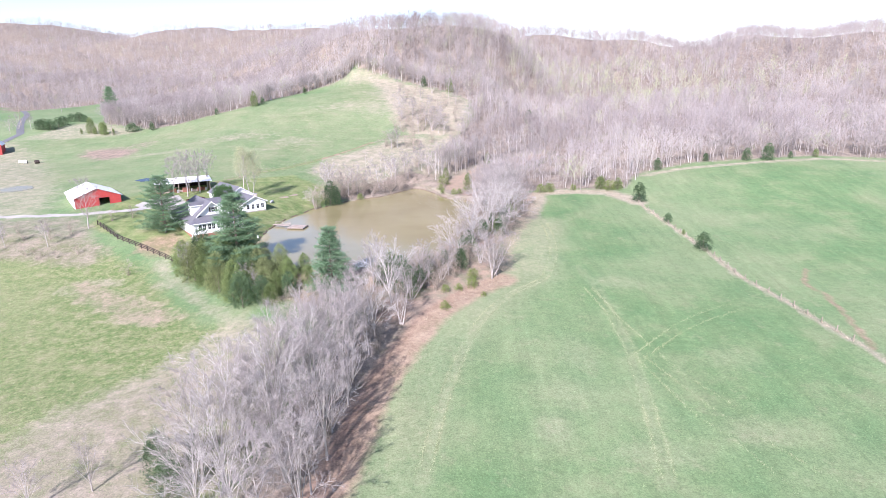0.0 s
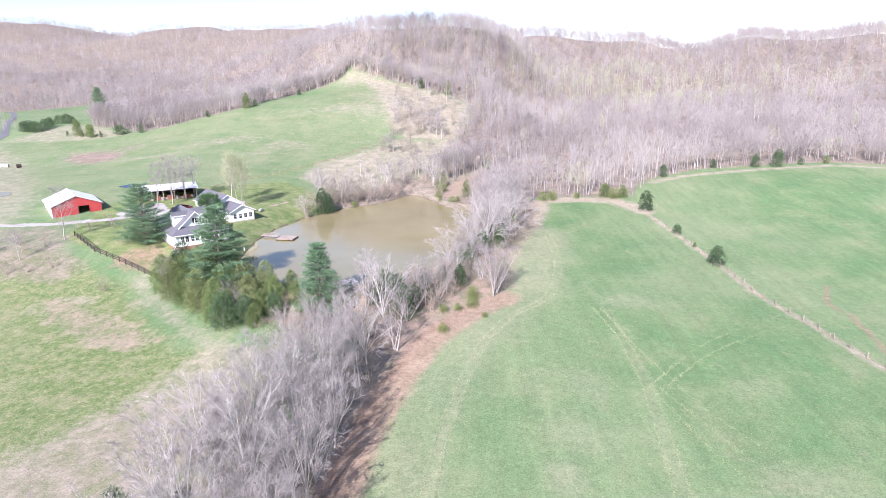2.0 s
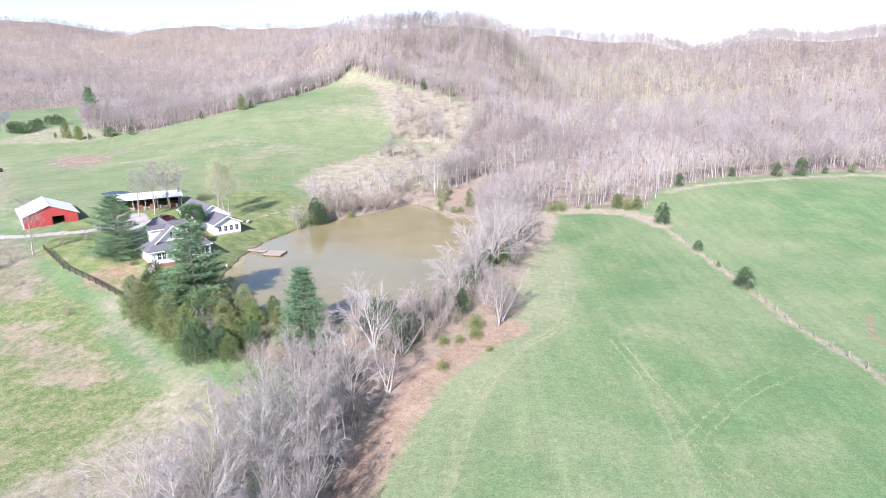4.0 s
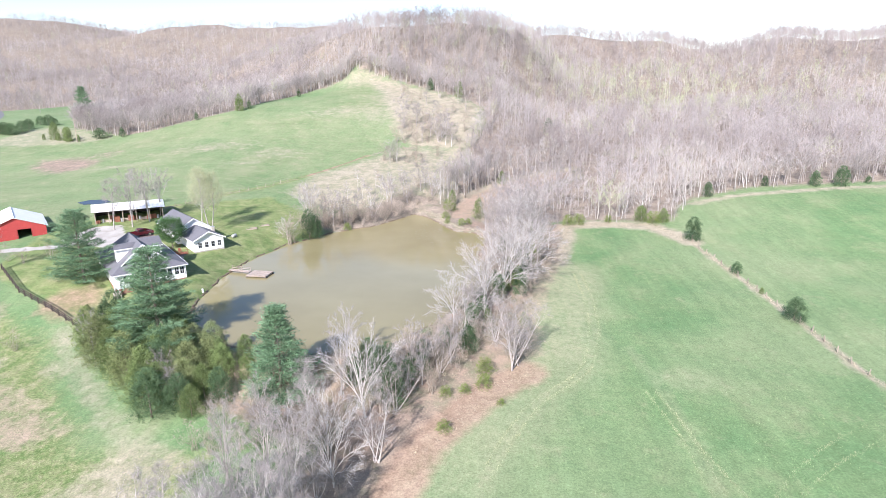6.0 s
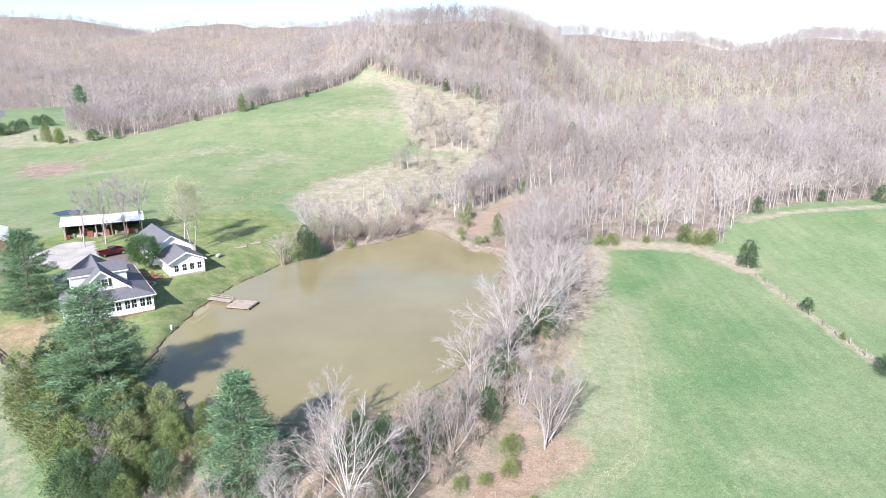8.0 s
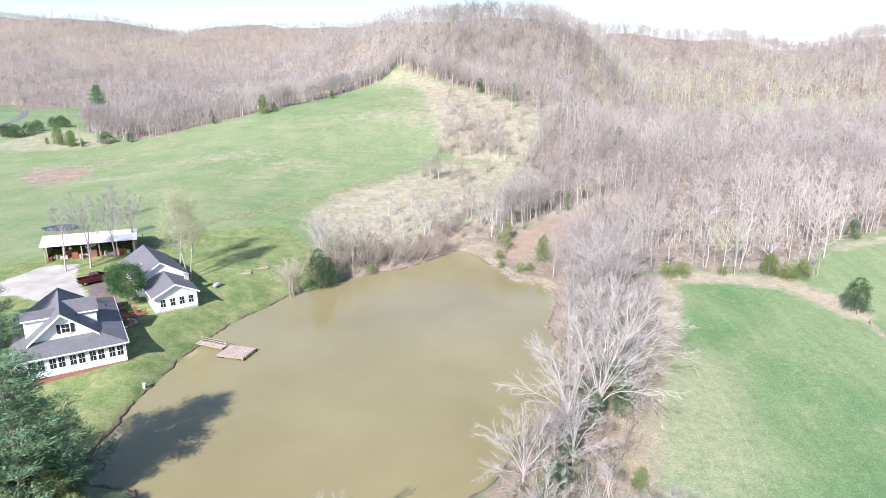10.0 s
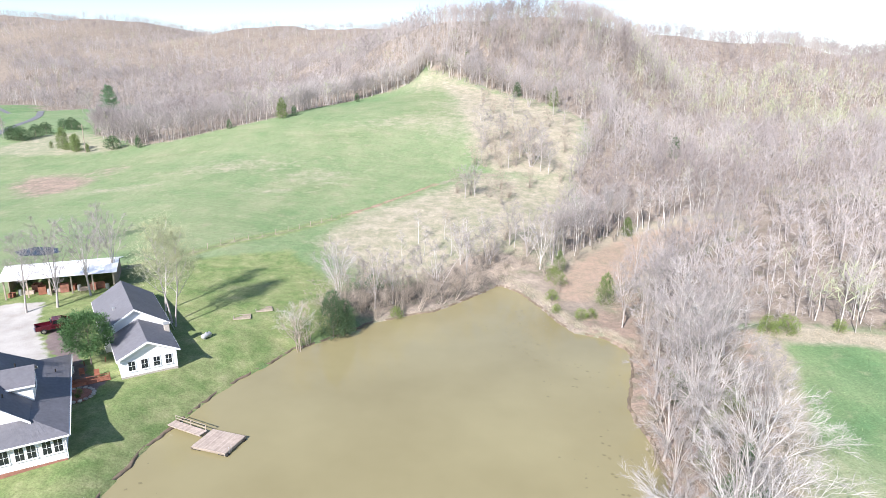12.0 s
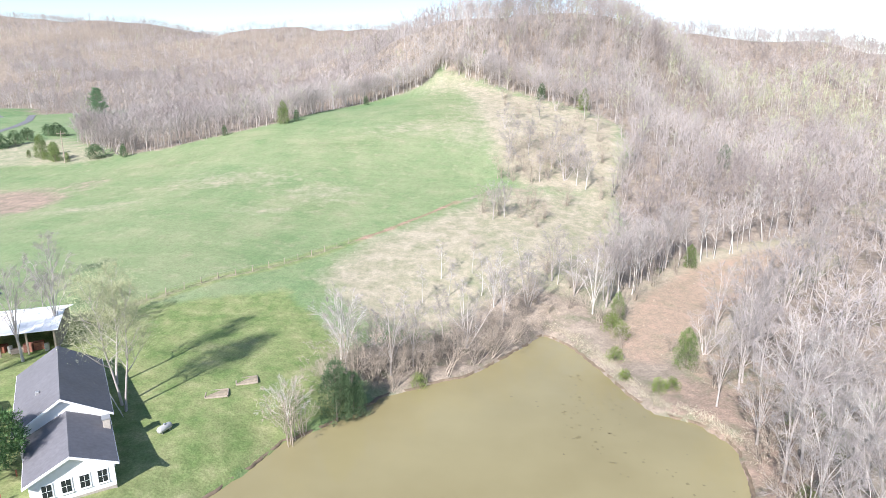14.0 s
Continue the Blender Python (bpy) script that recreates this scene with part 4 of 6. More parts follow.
for i in range(38):
    y = 8 + i * 1.9
    BRUSH[i % 3](np.interp(y, (0, 45, 62, 77), (-20, -19, -16, -11)) + rng_row.uniform(-8, 2.5), y, rng_row.uniform(0.5, 1.0), "brush of the fence row")
for x, y, k, s in ((-24, 70, GREY[0], 0.55), (-27, 66, GREY[1], 0.55), (-29, 71, GREY[3], 0.5), (-26, 75, GREY[1], 0.5), (-33, 63, GREY[0], 0.4)):
    k(x, y, s, ROWS)
for i in range(16):
    BRUSH[i % 3](-33 + (i % 8) * 1.9 + rng_row.uniform(-1, 1), 70 + (i // 8) * 6 + rng_row.uniform(-2.5, 2.5), rng_row.uniform(0.6, 0.9), "brush of the fence row")
# Trees along the dam and the right bank of the pond.
BANK = "trees on the pond's bank"
for x, y, k, s in ((-12.9, 78, PALE[0], 0.95), (-17, 82, GREY[1], 0.66), (-9, 80, GREY[2], 0.6), (-21, 79, GREY[0], 0.55), (3.0, 112.6, PALE[0], 0.84), (7.2, 116, PALE[0], 1.02), (-1.9, 102.2, PALE[0], 0.6), (11.5, 128, PALE[0], 1.0), (14.5, 137, PALE[0], 0.85), (9, 124, GREY[1], 0.7), (4.6, 128, GREY[3], 0.6), (5, 134, GREY[1], 0.7), (5.8, 141, GREY[0], 0.6), (6.2, 147, GREY[1], 0.7), (7.8, 156, GREY[3], 0.75), (7.4, 163, GREY[1], 0.7), (10, 144, GREY[1], 0.8), (3.4, 120, GREY[1], 0.5), (3.6, 107, PALE[1], 0.6),
                   (7.6, 95, BRUSH[0], 1.35), (8.6, 97, BRUSH[2], 1.1), (6.8, 98, BRUSH[1], 1.1), (7.3, 91.9, GREY[2], 0.82), (8.4, 93.4, GREY[2], 0.7), (-7.5, 87, GREY[1], 0.6), (-3.5, 89.5, GREY[2], 0.55), (5, 100, GREY[2], 0.55), (0, 97, PALE[2], 0.6), (1.5, 105, GREY[0], 0.6), (9, 138, PALE[2], 0.75), (13, 145, GREY[2], 0.9),
                   (13.5, 150.5, PALE[1], 0.95), (10.5, 154, PALE[2], 0.9), (16, 157, GREY[3], 0.85), (11, 160, GREY[0], 0.85), (19, 163, GREY[1], 0.9), (14, 168, PALE[1], 0.85), (-2, 92, GREY[1], 0.55), (-6, 86, GREY[3], 0.5), (-17, 87, PALE[2], 0.62), (12.5, 124, GREY[2], 0.6), (16, 138, GREY[3], 0.8), (12, 152, GREY[1], 0.85), (19, 171, GREY[2], 0.9), (20, 150, GREY[0], 0.6)):
    k(x, y, s, BANK, wide=1.15 if y > 100 else 1.0)
for i in range(46):
    y = 84 + i * 1.8
    x = np.interp(y, (84, 95, 105, 115, 125, 140, 160, 170), (-7, -5, -1, 2, 3.5, 5, 7.5, 10)) + rng_row.uniform(-1, 4.5)
    BRUSH[i % 3](x, y, rng_row.uniform(0.5, 0.95), "brush on the pond's bank")
under_rng = random.Random(44)
for i in range(22):
    u = under_rng.uniform(0, 1)
    x, y = np.interp(u, (0, 0.5, 1), (-13, -5, 3)) + under_rng.uniform(-2.2, 2.2), np.interp(u, (0, 0.5, 1), (83, 90, 101)) + under_rng.uniform(-2.2, 2.2)
    if i % 4 == 0:
        CEDARS[1](x, y, under_rng.uniform(0.5, 0.75), "cedars among the bank's trees", tall=0.8)
    else:
        BRUSH[i % 3](x, y, under_rng.uniform(0.8, 1.25), "brush on the pond's bank")
for i in range(26):
    y = under_rng.uniform(100, 172)
    x = np.interp(y, (100, 115, 125, 140, 160, 172), (3, 6, 8, 10, 12, 13)) + under_rng.uniform(-2.5, 7)
    if i % 3:
        CEDARS[(1, 0, 3)[i % 3]](x, y, under_rng.uniform(0.22, 0.42), "cedars among the bank's trees", tall=0.85)
    else:
        ROUND_BUSH[i % 2](x, y, under_rng.uniform(0.5, 0.85), "green bushes")
for i, (x, y, s) in enumerate(((10, 112, 0.7), (11, 116, 0.8), (6, 109, 0.7), (9, 110, 0.6), (13, 121, 0.8), (2.5, 113, 0.6), (7, 112.5, 0.7), (14, 127, 0.8), (15.5, 133, 0.8), (17, 142, 0.8), (18, 147, 0.9), (19, 154, 0.9), (12, 165, 0.9), (15, 174, 1.0), (9, 170, 0.9), (6, 176, 0.9), (11, 182, 1.0), (4, 180, 0.8), (20, 160, 0.9), (8, 187, 1.0), (14, 162, 0.9),
                               (-5.5, 186, 0.9), (-5, 193, 1.0), (-4, 199, 1.1), (-1, 204, 1.1), (-8, 194, 0.9), (-10, 199, 1.0), (2, 186, 0.7), (-13, 198, 1.0), (3, 211, 1.1), (8.5, 218, 1.1))):
    BRUSH[i % 3](x, y, s, "brush on the pond's bank")
for x, y, k, s in ((9, 176, 1, 0.75), (13, 186, 3, 0.8), (5, 171, 3, 0.65), (17, 166, 1, 0.8), (10, 192, 1, 0.8), (15, 196, 3, 0.85), (20, 203, 1, 0.85), (26, 210, 3, 0.85), (31, 216, 1, 0.85), (36, 222, 3, 0.85), (-4, 206, 3, 0.8), (1, 212, 1, 0.85), (7, 221, 3, 0.9), (17, 193, 0, 0.8), (24, 204, 2, 0.8), (30, 211, 0, 0.85), (13, 180, 0, 0.75)):
    GREY[k](x, y, s, "trees round the glade")
edge_rng = random.Random(21)
for i in range(34):
    u = i / 33
    x, y = np.interp(u, (0, 0.2, 0.45, 0.7, 1), (-7, -1.5, 6.5, 17, 38)), np.interp(u, (0, 0.2, 0.45, 0.7, 1), (200, 205, 217, 224, 239.5))
    SLIM[i % 3](x + edge_rng.uniform(-1.5, 0.5), y + edge_rng.uniform(0.5, 6), edge_rng.uniform(0.82, 1.08), "trees round the glade")
# Brush and trees on the far shore.
for x, y, k, s in ((-43.5, 168, PALE[2], 0.85), (-38, 170.5, GREY[1], 0.72), (-35.5, 174, GREY[1], 0.65), (-41, 173.5, GREY[0], 0.5), (-29, 183, GREY[2], 0.7), (-24, 190, GREY[3], 0.7), (-20, 198, GREY[2], 0.75),
                   (-6.5, 200, GREY[3], 0.95), (-9, 197, PALE[2], 0.85), (-12, 203, GREY[2], 0.8), (-33, 184, GREY[0], 0.6), (-26, 196, PALE[2], 0.7), (-16, 207, GREY[1], 0.7), (7, 186, GREY[2], 0.6), (10, 178, GREY[0], 0.7)):
    k(x, y, s, "trees by the far shore")
for i in range(44):
    u = i / 43
    x, y = np.interp(u, (0, 0.45, 0.75, 1), (-43, -33.5, -24, -16)), np.interp(u, (0, 0.45, 0.75, 1), (160.5, 172.5, 183, 195))
    BRUSH[i % 3](x + rng_row.uniform(-3.5, 0.5), y + rng_row.uniform(0, 4.5), rng_row.uniform(0.6, 1.05), "brush by the far shore")
for i, (x, y, s) in enumerate(((-20.3, 201, 0.7), (-28.6, 199, 0.66), (-34.4, 197.6, 0.6), (-38.5, 194.2, 0.56), (-31, 193, 0.55), (-25, 204, 0.62), (-40, 187, 0.5), (-15, 206, 0.7), (-22, 210, 0.6))):
    SLIM[i % 3](x, y, s, "trees by the far shore", wide=1.3)
PALE[2](-45.5, 171.5, 0.78, "trees by the far shore", wide=1.15)
for i, (x, y, s, turn, lean) in enumerate(((-30.5, 174, 1.25, 140, 38), (-27, 177.5, 1.3, 150, 42), (-24.5, 181, 1.2, 130, 40), (-33.5, 171.5, 1.1, 160, 34), (-22, 186, 1.15, 120, 36), (-37, 168.2, 1.1, 160, 25))):
    BRUSH[i % 3](x, y, s, "brush by the far shore", turn=turn, tilt=lean, own_label="bare stems leaning out over the pond")
BRUSH[0](-45.6, 154.2, 1.6, "brush by the far shore", own_label="pale leafless bush leaning over the water")
PALE[0](-46.8, 156.4, 0.44, "brush by the far shore", own_label="dense pale leafless bush leaning over the water", turn=200, tilt=12)
BRUSH[1](-44.6, 156, 1.05, "brush by the far shore", own_label="pale leafless bush leaning over the water")
for x, y, s in ((-41.9, 159.6, 1.0), (-40.4, 161.5, 0.75)):
    CEDARS[1](x, y, s, "cedars by the far shore")
for i, (x, y, s) in enumerate(((-45, 164, 1.3), (-42.5, 166.5, 1.6), (-39.5, 168.5, 1.5), (-40.5, 172, 1.6), (-36.5, 172.5, 1.5), (-37, 176, 1.4), (-33.5, 176, 1.4), (-30, 179, 1.3))):
    BRUSH[i % 3](x, y, s, "brush by the far shore")
# Trees in the dry grass above the pond.
for x, y, k, s in ((-30, 234, GREY[3], 0.6), (-27.5, 236, GREY[1], 0.6), (-21, 244, BRUSH[0], 1.3), (-13, 267, GREY[2], 0.85), (-10, 264, GREY[0], 0.8), (-7.5, 262, GREY[3], 0.7), (-30, 281, GREY[2], 0.9), (-17, 272, GREY[1], 0.8), (-21, 277, BRUSH[1], 1.4), (-24, 283, GREY[0], 0.75)):
    k(x, y, s, "trees in the dry grass")
slope_rng = random.Random(33)
SLOPE = ((-50, 200), (-46, 212), (-36, 232), (-30, 246), (-10, 256), (0, 252), (-4, 225), (-10, 205), (-22, 196), (-34, 192))
for i in range(60):
    x, y = slope_rng.uniform(-46, 0), slope_rng.uniform(190, 256)
    low = y < 214 and x > -42 and x + 46 > (y - 190) * 0.3
    if bool(inside(np.array([x]), np.array([y]), SLOPE)[0]) and (low or i % 3 == 0):
        if i % 2 or not low:
            BRUSH[i % 3](x, y, slope_rng.uniform(0.6, 1.15), "thickets on the slope")
        else:
            SLIM[i % 3](x, y, slope_rng.uniform(0.45, 0.72), "trees in the dry grass", wide=1.35)
# Thickets on the slope between the hill field and the woods.
for i, (x, y, k, s) in enumerate(((-31, 264, 0, 1.5), (-27, 263, 1, 1.6), (-22, 263, 2, 1.5), (-18, 266, 0, 1.7), (-13, 270, 1, 1.6), (-9, 276, 2, 1.6), (-25, 270, 2, 1.5), (-27, 278, 0, 1.6), (-24, 287, 1, 1.5), (-19, 282, 0, 1.6), (-14, 290, 2, 1.6), (-12, 298, 0, 1.5), (-20, 294, 1, 1.4), (-16, 276, 1, 1.7),
                                  (-33, 238, 2, 1.4), (-29, 237, 0, 1.5), (-24, 237, 1, 1.3), (-13, 249, 2, 1.2), (-4, 256, 0, 1.3), (-8, 306, 1, 1.5), (-2, 300, 2, 1.4), (-30, 320, 1, 1.4), (-26, 330, 2, 1.4), (-36, 340, 0, 1.3), (-2, 282, 0, 1.4))):
    BRUSH[k](x, y, s, "thickets on the slope")
for i, (x, y, s) in enumerate(((-29, 266, 0.62), (-20, 264, 0.6), (-12, 273, 0.7), (-24, 290, 0.6), (-16, 295, 0.62), (-10, 282, 0.65), (-33, 306, 0.6), (-22, 318, 0.6), (-38, 350, 0.6), (-6, 322, 0.7), (-16, 335, 0.7), (-2, 310, 0.7))):
    GREY[(i * 3) % 4](x, y, s, "trees on the slope")
# House yard.
PINES[0](-76, 117.4, 0.95, "pines by the house", wide=1.32, turn=40)
PINES[1](-47.8, 92.4, 1.06, "pines by the house", wide=1.5, turn=20)
PINES[2](-25, 81, 1.08, "pines by the house", own_label="young blue-green pine standing on the dam", wide=1.45)
cedar_rng = random.Random(9)
for i, (x, y, s) in enumerate(((-62, 96.5, 1.0), (-58.5, 93.5, 1.05), (-55, 91, 1.0), (-58, 98, 1.1), (-54.5, 95.5, 1.15), (-51, 92.5, 1.1), (-50.5, 87, 0.95), (-47, 89.5, 1.05), (-46, 84, 0.95), (-43.5, 87, 1.0), (-42.5, 81.5, 0.9),
                               (-39.5, 84.5, 0.9), (-37, 87.5, 0.75), (-34.5, 84.5, 0.7), (-48, 94, 1.0), (-44.5, 92, 0.85), (-32, 87, 0.55), (-41, 90, 0.7), (-36.5, 82, 0.65), (-33.5, 80.5, 0.6), (-38.5, 79, 0.7), (-30.5, 83.5, 0.5), (-60, 97.5, 0.95), (-56.5, 94.5, 1.0), (-52.5, 90, 1.0), (-48.8, 90.5, 1.0), (-45, 88.5, 0.95), (-41.5, 86.5, 0.9), (-39, 82, 0.8), (-35.5, 86, 0.7), (-42.5, 78.6, 0.95), (-45.5, 81.6, 0.85), (-36.5, 78, 0.62))):
    CEDARS[(i * 7 + i // 4) % 4](x, y, s, "grove of cedars", tall=cedar_rng.uniform(0.85, 1.15), wide=1.22)
for x, y, s in ((-35.3, 30, 0.85), (-32.6, 27, 0.75), (-33, 34, 0.5), (-27, 47, 0.35), (-11.5, 82.5, 0.95), (-9.5, 80.5, 0.8), (-13.5, 85, 0.8), (-8, 84.5, 0.6), (-15.5, 83.5, 0.6), (6.3, 115, 0.6), (10.5, 118.5, 0.6), (2.8, 109.5, 0.5), (11.5, 124.5, 0.6), (13, 133, 0.5), (9, 146, 0.6), (1.2, 101.5, 0.6), (-24, 74.5, 0.5), (5.5, 120, 0.45), (3, 107, 0.5), (-3, 95, 0.45), (9, 126, 0.5)):
    CEDARS[1](x, y, s, "cedars among the bank's trees")
for i, (x, y, s) in enumerate(((-60.5, 94.6, 0.55), (-40.5, 81, 0.42), (-43.8, 84.6, 0.45))):
    GREY[(1, 0, 3)[i]](x, y, s, "grove of cedars", own_label="grey leafless tree standing among the cedars")
LEAFY(-68.2, 138.2, 0.8)
for x, y, s in ((-64.3, 151.4, 1.0), (-65.5, 152.4, 1.08), (-69, 156, 1.0)):
    BUDDING(x, y, s, "slender trees on the lawn")
for x, y, s in ((-88.6, 149.6, 0.9), (-85.5, 152.4, 0.95), (-83.8, 157.7, 0.9), (-83.5, 163, 0.85), (-100.5, 181.5, 0.6), (-98, 120, 0.95), (-101.5, 108.5, 0.5), (-112, 108, 0.45), (-121, 107, 0.5), (-131, 112, 0.55), (-92, 170, 0.5)):
    (GREY[0] if x < -95 else GREY[int(-x) % 4])(x, y, s, "bare trees of the farmyard")
for i, (x, y) in enumerate(((-122, 104), (-118, 101), (-113, 104), (-109, 101), (-104, 104), (-100, 102), (-96, 103), (-126, 110), (-120, 112), (-92, 105), (-128, 103), (-134, 106), (-104, 113), (-107, 117), (-100, 116), (-110, 112), (-95, 126), (-99, 127), (-103, 128), (-114, 116), (-91, 129), (-118, 112), (-62, 101), (-75, 96))):
    BRUSH[i % 3](x, y, 0.55 + 0.1 * (i % 3), "brush by the farm fence")
# Cedars along the fence and the edge of the woods.
for x, y, s, k in ((57.3, 157.5, 0.95, 1), (59.4, 136, 0.55, 1), (60.7, 113.5, 0.9, 1), (60.1, 125.3, 0.22, 0), (117, 199, 1.0, 1), (109.5, 200, 0.75, 1), (137, 203, 0.5, 0), (74, 193.5, 0.7, 1), (54, 171.5, 0.8, 2), (48.5, 173, 0.9, 0), (127, 202, 0.4, 1), (95, 202, 0.5, 1)):
    CEDARS[k](x, y, s, "cedars along the fields", tall=0.62 if 0.5 < s < 0.92 and x < 62 else 0.8)
for x, y, s in ((-2.5, 83.5, 0.55), (0.2, 84.6, 0.5), (2.9, 86.2, 0.7), (3.2, 90, 0.9), (-2.4, 75.8, 0.6), (5.2, 82.3, 0.35), (28, 171.3, 1.0), (31, 171.5, 1.1), (39.4, 173, 0.7), (51, 170.5, 1.2), (-6.6, 182, 0.75), (-5.8, 176.5, 0.55), (-1.7, 173.4, 0.7), (0.2, 174.6, 0.6), (-6.3, 191.5, 1.0), (-5, 189.5, 0.9), (-34, 170, 0.7)):
    ROUND_BUSH[int(x) % 2](x, y, s, "green bushes")
for x, y, s in ((3.3, 181.5, 0.75), (-5, 196, 0.6), (38, 303, 0.95), (-5.5, 338, 1.0), (-113, 303, 1.0), (-109.5, 307, 0.5), (-130, 292, 0.45), (-97, 352, 0.5), (-50, 392, 0.7), (-22, 352, 0.8), (-8, 352, 0.6), (12, 222, 0.6)):
    CEDARS[int(-x) % 3](x, y, s, "cedars at the woods' edge")
for x, y, s in ((-229, 293, 0.95), (-225, 291, 1.05), (-221, 290, 1.0), (-221, 297, 0.95), (-224, 306, 0.9), (-230, 323, 0.85), (-224, 321, 0.95), (-219.5, 319, 0.7)):
    CEDARS[1](x, y, s, "dark evergreens by the far road", tall=0.72, wide=1.35)
for x, y, s in ((-190, 276, 1.05), (-187, 274, 0.5), (-180.5, 271.5, 0.85), (-182.5, 273, 0.8), (-176, 271.5, 0.4), (-196, 277, 0.35)):
    CEDARS[0](x, y, s, "dark evergreens by the far road", tall=0.95)
CEDARS[1](-168, 275, 0.95, "green bushes", tall=0.62, wide=1.45, own_label="large rounded dark bush at the field's edge")
CEDARS[1](-157.5, 275, 0.55, "cedars at the woods' edge")
PINES[0](-207, 326, 1.22, "", own_label="tall dark pine by the far road", wide=0.95)
for i, (x, y, s) in enumerate(((-201, 318, 0.5), (-197, 310, 0.55), (-191, 300, 0.5), (-185, 292, 0.55), (-203, 330, 0.6), (-178, 286, 0.6), (-170, 281, 0.65), (-195, 322, 0.55), (-163, 279, 0.7), (-153, 281, 0.75), (-186, 306, 0.6))):
    GREY[i % 4](x, y, s, "bare trees by the far road")
for i, (x, y, s) in enumerate(((-236, 296, 0.6), (-240, 285, 0.5), (-246, 300, 0.6), (-250, 290, 0.55), (-300, 420, 0.9), (-312, 440, 0.9))):
    GREY[i % 4](x, y, s, "bare trees by the far road")


# ---- woods ----
def woods_kinds(simple=0):
    kinds = []
    for s in range(6):
        rng = np.random.default_rng(100 + s)
        w = Wood()
        p = np.zeros(3)
        n = 1 if simple else 3
        for i in range(n):
            q = p + np.array([rng.normal() * 0.015, rng.normal() * 0.015, 0.8 / n])
            w.branch(p, q, 0.0115 * (1 - i * 0.8 / n), 0.0115 * (1 - (i + 1) * 0.8 / n), 3)
            p = q
        limbs = {0: 10, 1: 8, 2: 7}[simple]
        broad = rng.uniform(0.75, 1.3)
        for k in range(limbs):
            u = 0.36 + 0.6 * k / (limbs - 1)
            a = k * 2.4 + rng.uniform(-0.4, 0.4)
            d = unit(np.array([math.cos(a), math.sin(a), 0.6 + 0.9 * u]))
            ln = broad * rng.uniform(0.26, 0.4) * (1.3 - 0.8 * u)
            p0 = np.array([0, 0, u * 0.8])
            w.blade(p0, p0 + d * ln, 0.009)
            for j in range({0: 10, 1: 7, 2: 4}[simple]):
                f = rng.uniform(0.3, 1)
                o = unit(d + rng.normal(size=3) * 0.65 + np.array([0, 0, 0.15]))
                w.blade(p0 + d * ln * f, p0 + d * ln * f + o * rng.uniform(0.08, 0.19), {0: 0.0065, 1: 0.0125, 2: 0.02}[simple])
        v, f = w.tube_arrays()
        tri = np.concatenate([f[:, [0, 1, 2]], f[:, [0, 2, 3]]])
        kinds.append(((v, tri), w.blade_arrays(rng)))
    return kinds


WOODS_KINDS, FAR_KINDS, RIDGE_KINDS = woods_kinds(), woods_kinds(1), woods_kinds(2)


def build_woods(name, xy, heights, label, twig, bark, rng, kinds):
    z = dug(xy[:, 0], xy[:, 1])
    # Shade of each tree: by stands, with strays; a stand in young leaf on the middle slope.
    stand = np.array([noise.noise((px * 0.02, py * 0.014, 3.0)) + 0.7 * noise.noise((px * 0.07, py * 0.05, 8.0)) for px, py in xy])
    shade = np.clip(0.43 + 0.42 * stand + rng.normal(size=len(xy)) * 0.13, 0, 0.82)
    young = np.exp(-((xy[:, 0] - 130) / 80) ** 2 - ((xy[:, 1] - 420) / 65) ** 2)
    green = rng.uniform(size=len(xy)) < 0.025 + 0.55 * young
    shade = np.where(green, rng.uniform(0.88, 1.0, len(xy)), shade)
    parts, tones = (([], []), ([], [])), ([], [])
    base = [0, 0]
    which = rng.integers(0, len(kinds), len(xy))
    for k, kind in enumerate(kinds):
        sel = np.where(which == k)[0]
        a = rng.uniform(0, 2 * np.pi, len(sel))
        c, s, h = np.cos(a)[:, None], np.sin(a)[:, None], heights[sel][:, None]
        wide = h * rng.uniform(0.8, 1.25, len(sel))[:, None]
        lean = rng.normal(size=(len(sel), 2)) * 0.05
        for j, (v, f) in enumerate(kind):
            x = (v[None, :, 0] * c - v[None, :, 1] * s) * wide + v[None, :, 2] * h * lean[:, :1] + xy[sel][:, :1]
            y = (v[None, :, 0] * s + v[None, :, 1] * c) * wide + v[None, :, 2] * h * lean[:, 1:] + xy[sel][:, 1:]
            zz = v[None, :, 2] * h + z[sel][:, None] - 0.2
            parts[j][0].append(np.stack([x, y, zz], -1).reshape(-1, 3))
            parts[j][1].append((f[None] + base[j] + (np.arange(len(sel)) * len(v))[:, None, None]).reshape(-1, 3))
            tones[j].append(np.repeat(shade[sel], len(v)))
            base[j] += len(sel) * len(v)
    root = thing(name, label=label, category="woods", kind="stuff")
    for (v, f), tone, mat, n in zip(parts, tones, (bark, twig), ("trunks", "twigs")):
        me = mesh_from(n, np.concatenate(v), np.concatenate(f), mat)
        me.attributes.new("shade", "FLOAT", "POINT").data.foreach_set("value", np.concatenate(tone).astype(np.float32))
        tagged(add_mesh(n, me, root), kind="stuff")
    return root


def along(rng, line, n, width):
    p = np.array(line, float)
    seg = np.concatenate([[0], np.cumsum(np.hypot(*(p[1:] - p[:-1]).T))])
    s = rng.uniform(0, seg[-1], n)
    return np.stack([np.interp(s, seg, p[:, 0]), np.interp(s, seg, p[:, 1])], 1) + rng.normal(size=(n, 2)) * width


def in_woods(rng, n, x0, x1, y0, y1, margin=0.0):
    p = np.stack([rng.uniform(x0, x1, n), rng.uniform(y0, y1, n)], 1)
    keep = inside(p[:, 0], p[:, 1], WOOD)
    return p[keep]


